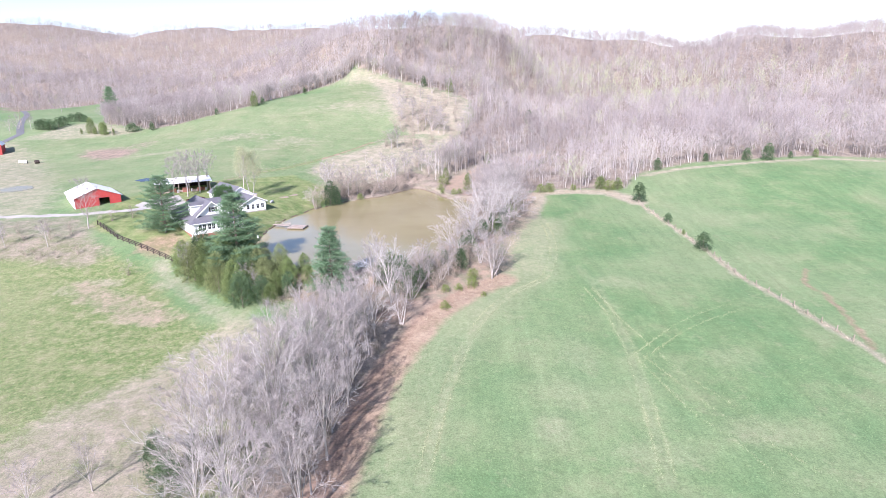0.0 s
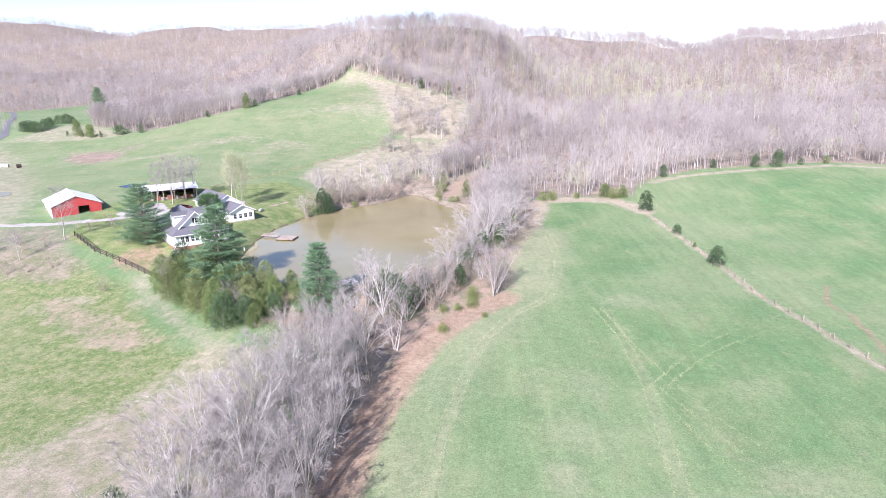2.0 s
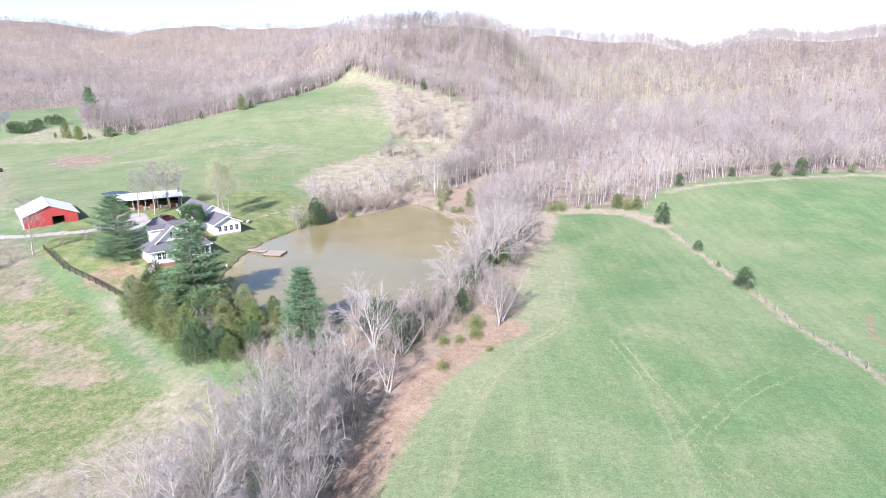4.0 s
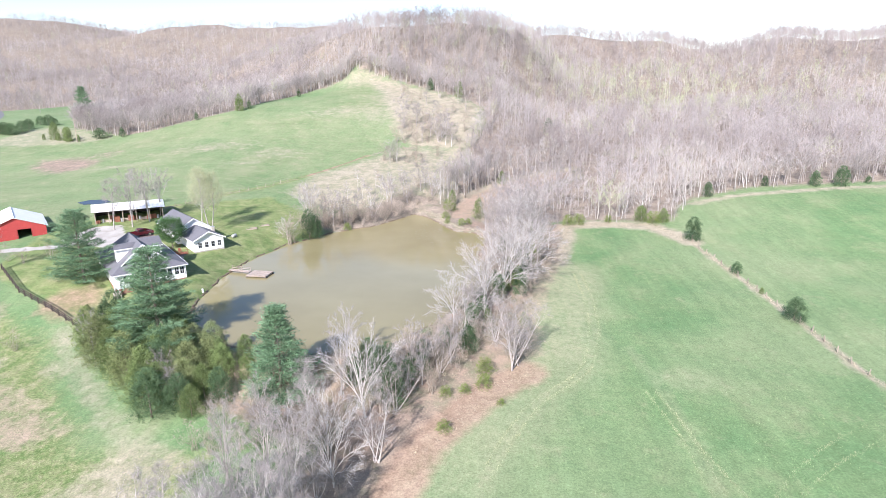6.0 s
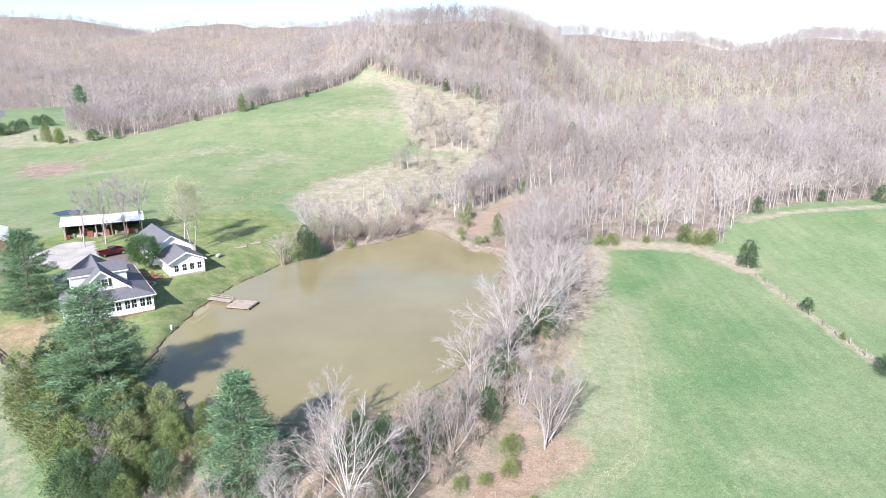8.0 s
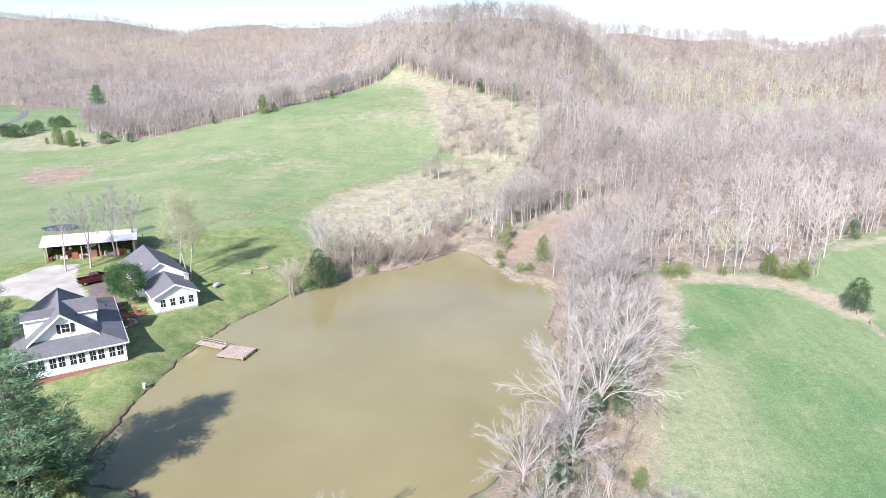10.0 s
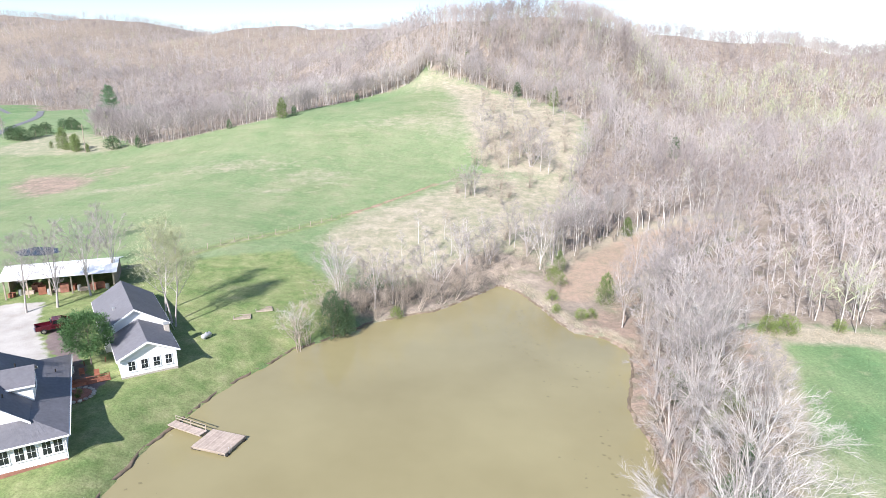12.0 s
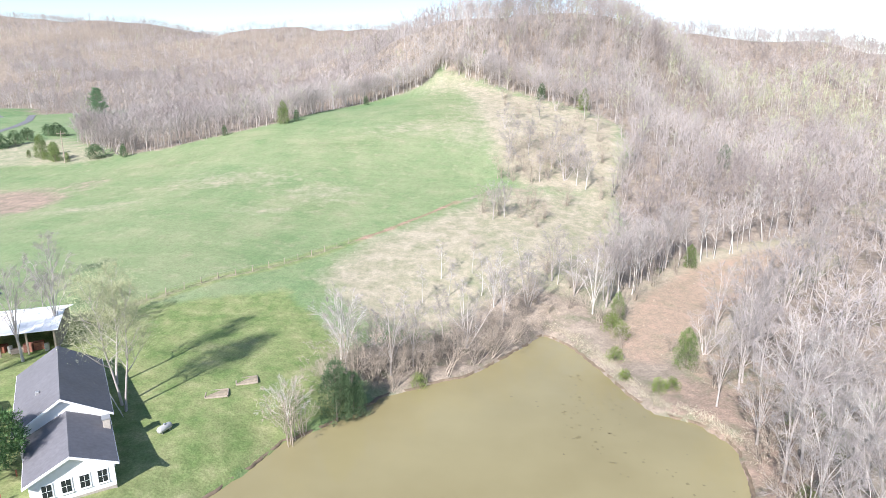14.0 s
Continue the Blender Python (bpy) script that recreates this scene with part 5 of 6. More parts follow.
def seen_from_path(p, spread_a=0.8):
    """Within the valley that opens from the field: nothing is planted behind the ridges' shoulders."""
    return p[np.abs(p[:, 0] + 10) < (p[:, 1] + 50) * spread_a]


rng_w = np.random.default_rng(7)
near_w = seen_from_path(in_woods(rng_w, 8200, -260, 330, 168, 400))
build_woods("woods_near", near_w, rng_w.uniform(7.5, 12.5, len(near_w)), "leafless grey-brown woods on the valley slope", WOODS_TWIG, WOODS_BARK, rng_w, WOODS_KINDS)
edge = np.concatenate([along(rng_w, WOOD_EDGE[7:24], 420, 2.2) + (0, 2.5), along(rng_w, WOOD_EDGE[44:53], 330, 2.0) + (0, 3), along(rng_w, ((-110, 330), (-60, 400), (0, 370), (20, 330)), 500, 18), along(rng_w, ((-70, 408), (0, 412), (70, 420)), 700, 18)])
edge = edge[inside(edge[:, 0], edge[:, 1], WOOD)]
build_woods("woods_edge", edge, rng_w.uniform(9, 13.5, len(edge)), "tall leafless trees along the edge of the woods", WOODS_TWIG, WOODS_BARK, rng_w, WOODS_KINDS)
under = seen_from_path(in_woods(rng_w, 6000, -240, 230, 168, 330))
build_woods("woods_brush", under, rng_w.uniform(1.5, 4.5, len(under)), "low leafless brush under the woods' trees", WOODS_TWIG, WOODS_BARK, rng_w, FAR_KINDS)
far_w = seen_from_path(in_woods(rng_w, 10500, -620, 520, 400, 720))
build_woods("woods_far", far_w, rng_w.uniform(9, 15, len(far_w)), "leafless woods covering the far ridge", WOODS_TWIG, WOODS_BARK, rng_w, FAR_KINDS)
ridge_w = seen_from_path(in_woods(rng_w, 10000, -1700, -60, 720, 1640), 0.95)
build_woods("woods_ridge", ridge_w, rng_w.uniform(11, 17, len(ridge_w)), "distant wooded ridge under the sky", WOODS_TWIG, WOODS_BARK, rng_w, RIDGE_KINDS)


# ---- grasses and reeds ----
def build_tussocks(name, xy, size, per, mat, label, seed):
    rng = np.random.default_rng(seed)
    z = dug(xy[:, 0], xy[:, 1])
    c = np.column_stack([xy, z - 0.02])
    v, f = tufts(rng, c, np.tile([[0, 0, 1.0]], (len(c), 1)), size, size * 0.35, per, 0.04)
    v[:, 2] = np.maximum(v[:, 2], np.repeat(np.repeat(z, per), 3) - 0.1)
    return tagged(new(name, mesh_from(name, v, f, mat)), label, "grass", kind="stuff")


def within(rng, poly, n):
    p = np.array(poly, float)
    q = np.stack([rng.uniform(p[:, 0].min(), p[:, 0].max(), n), rng.uniform(p[:, 1].min(), p[:, 1].max(), n)], 1)
    return q[inside(q[:, 0], q[:, 1], poly)]


rng_g = np.random.default_rng(17)
build_tussocks("reeds", along(rng_g, ((-16.6, 194), (-11.8, 189.6), (-7.6, 181.6), (-4.5, 174.6), (-1.8, 170.4), (2.8, 168.8), (6, 163.4)), 1100, 0.55), 0.4, 7, REED, "cream dry reeds along the pond's edge", 1)
build_tussocks("shore_grass", along(rng_g, POND[::-1][1:13] + ((-49.8, 144), (-46.8, 154), (-41.5, 160.5)), 1200, 0.3), 0.3, 4, GREEN_GRASS, "short ragged grass at the water's edge", 2)
dry = np.concatenate([within(rng_g, ((-60, 194), (-52, 225), (-37, 247), (-20, 263), (-4, 268), (2, 262), (0, 200), (-12, 196), (-24, 188), (-44, 190)), 2400),
                      within(rng_g, ((-12, 70), (-4, 71.5), (2.2, 80.7), (11.5, 91), (14.5, 114), (20, 134), (25, 160), (26, 172), (8, 180), (6, 165), (5, 150), (3, 130), (0, 108), (-8, 96)), 3600),
                      along(rng_g, FENCE_LINE[:6], 900, 0.3), along(rng_g, ((20, 140), (24.5, 158), (27, 171), (38, 171.5), (50, 169), (56.7, 157)), 1500, 1.2), within(rng_g, GLADE, 500)])
build_tussocks("dry_grass", dry, 0.42, 4, DRY_GRASS, "tan tufts of last year's dry grass", 3)
build_tussocks("pasture_tufts", within(rng_g, ((-27, 20), (-27, 70), (-48, 73), (-64, 92), (-70, 100), (-98, 116), (-150, 118), (-150, 40), (-70, 20)), 15000), 0.36, 3, GREEN_GRASS, "uneven green tufts over the rough pasture", 4)


# Short uneven growth of the hay field, and the wheel tracks pressed into it.
field = within(rng_g, ((-6, 24), (-3, 58), (4, 74), (16, 86), (19, 114), (24, 134), (27, 158), (30, 168), (48, 166), (55, 154), (60, 112), (62, 94), (68, 62), (72, 24)), 26000)
build_tussocks("field_grass", field, 0.3, 2, FIELD_GRASS, "short uneven grass of the hay field", 6)
build_tussocks("far_field_grass", within(rng_g, ((62, 150), (64, 110), (70, 66), (100, 60), (150, 110), (170, 185), (114, 195), (70, 186)), 9000), 0.26, 2, FIELD_GRASS, "short uneven grass of the far field", 7)


def build_tracks():
    rng = np.random.default_rng(29)
    wheel = ((24.2, 135), (24.2, 120), (22.8, 106), (18.9, 92), (10, 83.4), (3.6, 70.7), (0.2, 57.9), (-2, 46.9), (-4, 30))
    second = ((27, 88), (29, 77), (29, 62), (27, 45), (25, 30))
    lines = [[(x + o, y) for x, y in wheel] for o in (-0.8, 0.8)] + [[(x + o, y) for x, y in second] for o in (-0.8, 0.8)]
    lines += [((28, 59), (38.9, 70.7), (46, 76.5), (54.6, 81.8)), ((30.5, 59), (39.9, 68.6), (46.5, 73.6), (53.5, 77.8)), ((29, 60), (32.9, 43.5), (36.2, 37.4), (39, 28)), ((30.4, 60), (36, 45), (41, 36), (46, 28)), ((29.4, 77), (34.6, 55.7), (42, 40))]
    spots = []
    for line in lines:
        p = np.array(line, float)
        d = np.concatenate([[0], np.cumsum(np.hypot(*(p[1:] - p[:-1]).T))])
        u = np.linspace(0, d[-1], 300)
        bend = [np.convolve(np.pad(np.interp(u, d, p[:, k]), 12, "edge"), np.ones(25) / 25, "valid") for k in (0, 1)]
        s = rng.uniform(0, d[-1], int(d[-1] * 22))
        s = s[rng.uniform(size=len(s)) < 0.55 + 0.45 * np.sin(s * 0.23) * np.sin(s * 0.09 + 1)]
        spots.append(np.stack([np.interp(s, u, bend[0]), np.interp(s, u, bend[1])], 1) + rng.normal(size=(len(s), 2)) * 0.14)
    return build_tussocks("pressed_grass", np.concatenate(spots), 0.26, 3, PRESSED_GRASS, "pale grass pressed flat in wheel tracks", 8)


build_tracks()
# Pale stalks standing over the rough pasture.
build_tussocks("pasture_stalks", within(rng_g, ((-27, 20), (-27, 70), (-48, 73), (-64, 92), (-70, 100), (-98, 116), (-150, 118), (-150, 40), (-70, 20)), 7000), 0.3, 3, PRESSED_GRASS, "pale dry tufts over the rough pasture", 9)


def build_floating():
    rng = np.random.default_rng(23)
    v, f = [], []
    for cx, cy, n in ((-11, 172, 26), (-9, 162, 30), (-14, 168, 18), (-3, 152, 20), (-1, 134, 16), (1.5, 128, 14), (-48.5, 118, 8)):
        for _ in range(n):
            x, y, a = cx + rng.normal() * 2.6, cy + rng.normal() * 3.2, rng.uniform(0, 6.28)
            r, k = rng.uniform(0.08, 0.3), len(v)
            v += [(x + r * math.cos(a + t) * rng.uniform(0.6, 1.3), y + r * math.sin(a + t) * rng.uniform(0.5, 1.2), 0.012) for t in (0, 1.57, 3.14, 4.71)]
            f.append((k, k + 1, k + 2, k + 3))
    return tagged(new("floating_leaves", mesh_from("floating_leaves", v, f, WET_LEAF)), "dark clumps of dead leaves floating on the pond", "leaves", kind="stuff")


build_floating()


def build_far_road():
    line = np.array(((-226, 255), (-233, 283), (-258, 318), (-284, 356), (-308, 394), (-330, 420), (-420, 470)), float)
    s = np.linspace(0, len(line) - 1, 90)
    x, y = np.interp(s, range(len(line)), line[:, 0]), np.interp(s, range(len(line)), line[:, 1])
    d = np.stack([np.gradient(x), np.gradient(y)], 1)
    d /= np.linalg.norm(d, axis=1)[:, None]
    w = np.where(y < 262, 0.9, 1.8)[:, None]
    rows = np.stack([np.stack([x, y], 1) + np.stack([-d[:, 1], d[:, 0]], 1) * w * k for k in (-1, 0, 1)], 1)
    v = np.concatenate([rows, (dug(rows[..., 0], rows[..., 1]) + 0.12)[..., None]], -1).reshape(-1, 3)
    i = np.arange(len(x) - 1)[:, None] * 3 + np.array([[0, 1]])
    f = np.stack([i, i + 1, i + 4, i + 3], -1).reshape(-1, 4)
    keep = y[:-1] > 262
    f = f.reshape(-1, 2, 4)[keep].reshape(-1, 4)
    return tagged(new("road", mesh_from("road", v, f, ASPHALT)), "grey asphalt country road beyond the fields", "road", kind="structure")


build_far_road()


# ---- buildings ----
def prism(outline, y0, y1):
    """An outline in x and z, drawn out along y."""
    bm = bmesh.new()
    a, b = [bm.verts.new((x, y0, z)) for x, z in outline], [bm.verts.new((x, y1, z)) for x, z in outline]
    bm.faces.new(a)
    bm.faces.new(b[::-1])
    for i in range(len(a)):
        j = (i + 1) % len(a)
        bm.faces.new((a[i], b[i], b[j], a[j]))
    return bm


def window(parent, u, y, z0, w, h, face=(0, -1), shutters=False):
    """A sash window with frame, muntins and two panes; face is the way it looks."""
    root = add_mesh("window", box_mesh("window", -w / 2 - 0.09, -0.05, z0 - 0.09, w / 2 + 0.09, 0.02, z0 + h + 0.09, WHITE_TRIM), parent)
    root.matrix_basis = Matrix.Translation((u, y, 0)) @ Matrix.Rotation(math.atan2(face[0], -face[1]), 4, "Z")
    for k in range(2):
        part("pane", box(-w / 2 + 0.03, -0.075, z0 + k * h / 2 + 0.03, w / 2 - 0.03, -0.055, z0 + (k + 1) * h / 2 - 0.03), GLASS, root)
    part("muntin", box(-0.015, -0.085, z0, 0.015, -0.06, z0 + h), WHITE_TRIM, root)
    part("sill", box(-w / 2 - 0.12, -0.12, z0 - 0.14, w / 2 + 0.12, 0.0, z0 - 0.07), WHITE_TRIM, root)
    if shutters:
        for s in (-1, 1):
            c = s * (w / 2 + 0.33)
            part("shutter", box(c - 0.2, -0.07, z0 - 0.05, c + 0.2, -0.01, z0 + h + 0.05, 0.01), DARK, root, "dark painted shutter")
    return root


BOX_MESHES = {}


def box_mesh(name, x0, y0, z0, x1, y1, z1, mat, bevel=0.0):
    key = (name, round(x1 - x0, 3), round(y1 - y0, 3), round(z0, 3), round(z1, 3), mat.name)
    if key not in BOX_MESHES:
        bm = box(x0, y0, z0, x1, y1, z1, bevel)
        me = bpy.data.meshes.new(name)
        bm.to_mesh(me)
        bm.free()
        me.materials.append(mat)
        BOX_MESHES[key] = me
    return BOX_MESHES[key]


def lap_siding(parent, x0, x1, z0, z1, y, mat, lift=0.2, name="siding_board"):
    """Overlapping boards along a front wall."""
    n = int((z1 - z0) / lift)
    for k in range(n):
        z = z0 + k * lift
        bm = bmesh.new()
        pts = ((x0, y, z), (x1, y, z), (x1, y - 0.03, z), (x0, y - 0.03, z), (x0, y, z + lift), (x1, y, z + lift), (x1, y - 0.008, z + lift), (x0, y - 0.008, z + lift))
        v = [bm.verts.new(p) for p in pts]
        for f in ((0, 1, 2, 3), (4, 7, 6, 5), (0, 4, 5, 1), (3, 2, 6, 7), (0, 3, 7, 4), (1, 5, 6, 2)):
            bm.faces.new([v[i] for i in f])
        part(name, bm, mat, parent)


def shingle_lines(bm, a, b, c, d, rows, thick=0.007):
    """Courses of shingles on a four-cornered slope: a to b along the eave, d to c along the top."""
    a, b, c, d = (Vector(p) for p in (a, b, c, d))
    n = (b - a).cross(d - a).normalized()
    if n.z < 0:
        n = -n
    rows = int(rows * 1.5)
    for k in range(rows):
        u0, u1 = k / rows, (k + 1) / rows
        p = [a.lerp(d, u0), b.lerp(c, u0), b.lerp(c, u1), a.lerp(d, u1)]
        top = [p[0] + n * thick * 1.6, p[1] + n * thick * 1.6, p[2] + n * thick * 0.3, p[3] + n * thick * 0.3]
        lo, hi = [bm.verts.new(q + n * 0.004) for q in p[:2]], [bm.verts.new(q) for q in top]
        bm.faces.new(hi)
        bm.faces.new((lo[0], lo[1], hi[1], hi[0]))
    return bm


def build_house():
    h = thing("house", (-56.4, 120.9, 1.9), 40, "white farmhouse with grey shingle roof and brick footing", "house")
    part("foundation", box(-13.2, 0.1, -1.6, -0.5, 20.9, 0.1), BRICK, h, "red-brown brick footing")
    part("wall", box(-13.2, 0.12, 0.1, -0.5, 20.9, 3.0), WHITE_SIDING, h)
    part("upper_wall", box(-11.2, 2.4, 2.9, -3.6, 17.6, 4.3), WHITE_SIDING, h)
    lap_siding(h, -13.2, -0.5, 0.1, 2.95, 0.12, WHITE_SIDING)
    part("gable_wall", prism(((-11.2, 4.2), (-3.6, 4.2), (-7.4, 7.55)), 2.3, 2.55), WHITE_SIDING, h)
    R, L, K0, K1 = 0.0, -13.7, -3.35, -11.45
    quads = (((K0, 1.7, 4.35), (K0, 18, 4.35), (-7.4, 15, 7.8), (-7.4, 1.7, 7.8), 22), ((K1, 18, 4.35), (K1, 1.7, 4.35), (-7.4, 1.7, 7.8), (-7.4, 15, 7.8), 22),
             ((R, -0.4, 3.0), (R, 21.4, 3.0), (K0, 18, 4.32), (K0, 2.3, 4.32), 16), ((L, 21.4, 3.0), (L, -0.4, 3.0), (K1, 2.3, 4.32), (K1, 18, 4.32), 12),
             ((L, -0.42, 3.01), (R, -0.42, 3.01), (K0, 2.3, 4.325), (K1, 2.3, 4.325), 14), ((R, 21.4, 3.0), (L, 21.4, 3.0), (K1, 18, 4.32), (K0, 18, 4.32), 14))
    for a, b, c, d, n in quads:
        part("roof_slope", slab((a, b, c, d), 0.16), SHINGLE, h)
        part("shingles", shingle_lines(bmesh.new(), a, b, c, d, n), SHINGLE, h)
    part("roof_hip", slab(((-7.4, 15, 7.8), (K0, 18, 4.35), (K1, 18, 4.35)), 0.16), SHINGLE, h)
    for s in (-1, 1):
        part("rake_board", slab(((-7.4, 1.66, 7.86), (-7.4 + s * 4.2, 1.66, 4.28), (-7.4 + s * 4.2, 1.6, 4.28), (-7.4, 1.6, 7.86)), 0.3), WHITE_TRIM, h)
    part("gutter", box(-0.02, -0.4, 2.82, 0.13, 21.4, 2.97), WHITE_TRIM, h)
    part("gutter", box(-13.7, -0.55, 2.82, 0.0, -0.42, 2.96), WHITE_TRIM, h)
    part("downspout", tube(((-0.4, 0.0, 2.8), (-0.4, 0.0, 0.1)), 0.05, 6), WHITE_TRIM, h)
    for c in (-1.6, -3.9, -6.2, -8.5, -10.8):
        for s in (-0.5, 0.5):
            window(h, c + s, 0.1, 1.05, 0.78, 1.45)
    window(h, -7.0, 2.28, 5.0, 0.95, 1.2, shutters=True)
    for y in (3.0, 7.0, 12.0, 17.0):
        window(h, -0.48, y, 1.05, 0.9, 1.4, (1, 0))
    # Dormers across the slopes.
    for side, y, half, out in ((1, 8.8, 2.5, 4.6), (-1, 6.0, 1.5, 4.6)):
        x0, x1 = -7.4, -7.4 + side * out
        top, low = 7.55, 7.55 - half * 0.55
        part("dormer_wall", box(min(x0, x1 - side * 0.3), y - half + 0.3, 4.0, max(x0, x1 - side * 0.3), y + half - 0.3, low - 0.02), WHITE_SIDING, h)
        bm = bmesh.new()
        tri = [bm.verts.new((x1 - side * d, yy, z)) for d in (0.32, 0.5) for yy, z in ((y - half + 0.3, low - 0.05), (y + half - 0.3, low - 0.05), (y, top - 0.12))]
        bm.faces.new(tri[:3]), bm.faces.new(tri[3:])
        part("dormer_gable", bm, WHITE_SIDING, h)
        for t in (-1, 1):
            part("dormer_roof", slab(((x0, y, top), (x1, y, top), (x1, y + t * half, low), (x0, y + t * half, low)), 0.14), SHINGLE, h)
            part("shingles", shingle_lines(bmesh.new(), (x0, y + t * half, low), (x1, y + t * half, low), (x1, y, top), (x0, y, top), 10), SHINGLE, h)
            part("fascia", slab(((x0, y + t * half, low + 0.02), (x1, y + t * half, low + 0.02), (x1, y + t * (half + 0.05), low + 0.02), (x0, y + t * (half + 0.05), low + 0.02)), 0.2), WHITE_TRIM, h)
        window(h, x1 - side * 0.3, y, 4.9, 0.9, 1.0, (side, 0))
    for x, y in ((-5.0, 12.5), (-5.5, 4.6), (-1.5, 15.0)):
        part("vent_pipe", tube(((x, y, 3.0), (x, y, 4.0 if x > -3 else 6.6)), 0.07, 8), DARK, h)
    for x in (-12.9, -13.5):
        part("porch_post", tube(((x, -0.3, -1.4), (x, -0.3, 2.85)), 0.1, 8), WHITE_TRIM, h)
    part("step", box(-13.9, -1.0, -1.4, -12.6, 0.1, -0.2), STONE, h)
    return h


def build_annexe():
    h = thing("annexe", (-56.5, 140.5, 2.75), 43, "low white annexe with grey shingle roof and four front windows", "house")
    part("foundation", box(-7.15, 0.1, -1.0, -0.4, 9.2, 0.25), STONE, h)
    part("wall", box(-7.15, 0.12, 0.25, -0.4, 9.2, 2.8), WHITE_SIDING, h)
    part("wall", box(-8.1, 8.9, -0.6, -0.1, 23.6, 3.55), WHITE_SIDING, h)
    lap_siding(h, -7.15, -0.4, 0.25, 2.75, 0.12, WHITE_SIDING)
    part("gable_wall", prism(((-7.15, 2.8), (-0.4, 2.8), (-3.77, 4.5)), 0.12, 0.3), WHITE_SIDING, h)
    part("gable_wall", prism(((-8.1, 3.5), (-0.1, 3.5), (-4.1, 6.1)), 8.95, 9.15), WHITE_SIDING, h)
    part("gable_wall", prism(((-8.1, 3.5), (-0.1, 3.5), (-4.1, 6.1)), 23.3, 23.6), WHITE_SIDING, h)
    for x0, x1, z0, z1, y0, y1 in ((0.0, -3.77, 2.85, 4.72, -0.45, 9.0), (-7.55, -3.77, 2.85, 4.72, -0.45, 9.0), (0.35, -4.1, 3.5, 6.35, 8.5, 24.0), (-8.55, -4.1, 3.5, 6.35, 8.5, 24.0)):
        part("roof_slope", slab(((x0, y0, z0), (x0, y1, z0), (x1, y1, z1), (x1, y0, z1)), 0.15), SHINGLE, h)
        part("shingles", shingle_lines(bmesh.new(), (x0, y0, z0), (x0, y1, z0), (x1, y1, z1), (x1, y0, z1), 18), SHINGLE, h)
        part("rake_board", slab(((x0, y0 - 0.05, z0 + 0.03), (x1, y0 - 0.05, z1 + 0.03), (x1, y0 + 0.01, z1 + 0.03), (x0, y0 + 0.01, z0 + 0.03)), 0.26), WHITE_TRIM, h)
        part("eave_board", box(x0 - 0.05, y0, z0 - 0.22, x0 + 0.05, y1, z0 - 0.02), WHITE_TRIM, h)
    for u in (-5.85, -4.35, -2.9, -1.45):
        window(h, u, 0.1, 0.95, 0.8, 1.3)
    for y in (3, 6):
        window(h, -0.38, y, 0.95, 0.8, 1.3, (1, 0))
    for x, y, z in ((-2.6, 3.0, 3.45), (-1.9, 5.6, 3.2), (-3.0, 12.5, 4.75), (-2.6, 15.0, 4.5), (-2.0, 18.5, 4.1), (-3.5, 20.5, 5.1), (-6.2, 14.0, 5.0)):
        part("roof_vent", box(x - 0.2, y - 0.2, z - 0.1, x + 0.2, y + 0.2, z + 0.32, 0.05), STEEL, h)
    ch = part("chimney", box(-0.75, 6.2, 0.0, -0.1, 7.0, 4.1, 0.02), STONE, h, "pale stone chimney stack")
    part("cap", box(-0.82, 6.13, 4.1, -0.03, 7.07, 4.2), STEEL, ch)
    return h


def build_deck():
    d = thing("deck", (-62.5, 135.9, 2.55), 43, "low red-stained wooden deck beside the annexe", "deck")
    for k in range(24):
        part("plank", box(-6.0, 0.15 * k * 1.6, 0.3, -0.8, 0.15 * k * 1.6 + 0.22, 0.35), RED_WOOD, d)
    for x in (-6.0, -3.4, -0.9):
        for y in (0.1, 5.6):
            part("post", box(x - 0.06, y - 0.06, -0.6, x + 0.06, y + 0.06, 1.3), RED_WOOD, d)
    for z in (0.75, 1.2):
        part("rail", box(-6.0, 0.07, z, -0.9, 0.13, z + 0.09), RED_WOOD, d)
        part("rail", box(-6.03, 0.1, z, -5.97, 5.6, z + 0.09), RED_WOOD, d)
    for i, (x, y, tint) in enumerate(((-2.2, 1.6, RED_WOOD), (-3.8, 3.0, RED_WOOD))):
        b = thing("deck_chair", (-62.5 + 0, 135.9, 2.55), 43, "reddish wooden garden chair on the deck", "chair", "garden chairs")
        part("seat", box(x - 0.3, y - 0.3, 0.72, x + 0.3, y + 0.3, 0.78), tint, b)
        part("backrest", box(x - 0.3, y + 0.26, 0.78, x + 0.3, y + 0.32, 1.35), tint, b)
        for sx in (-0.26, 0.26):
            for sy in (-0.26, 0.26):
                part("leg", box(x + sx - 0.03, y + sy - 0.03, 0.35, x + sx + 0.03, y + sy + 0.03, 0.72), tint, b)
    t = thing("white_tub", (-69.2, 135.4, ground_z(-69.2, 135.4)), 0, "white plastic tub on the paved yard", "tub")
    part("tub", tube(((0, 0, 0), (0, 0, 0.75)), (0.55, 0.65), 14), WHITE_TRIM, t)
    part("rim", tube(((0, 0, 0.72), (0, 0, 0.8)), (0.7, 0.7), 14), WHITE_TRIM, t)


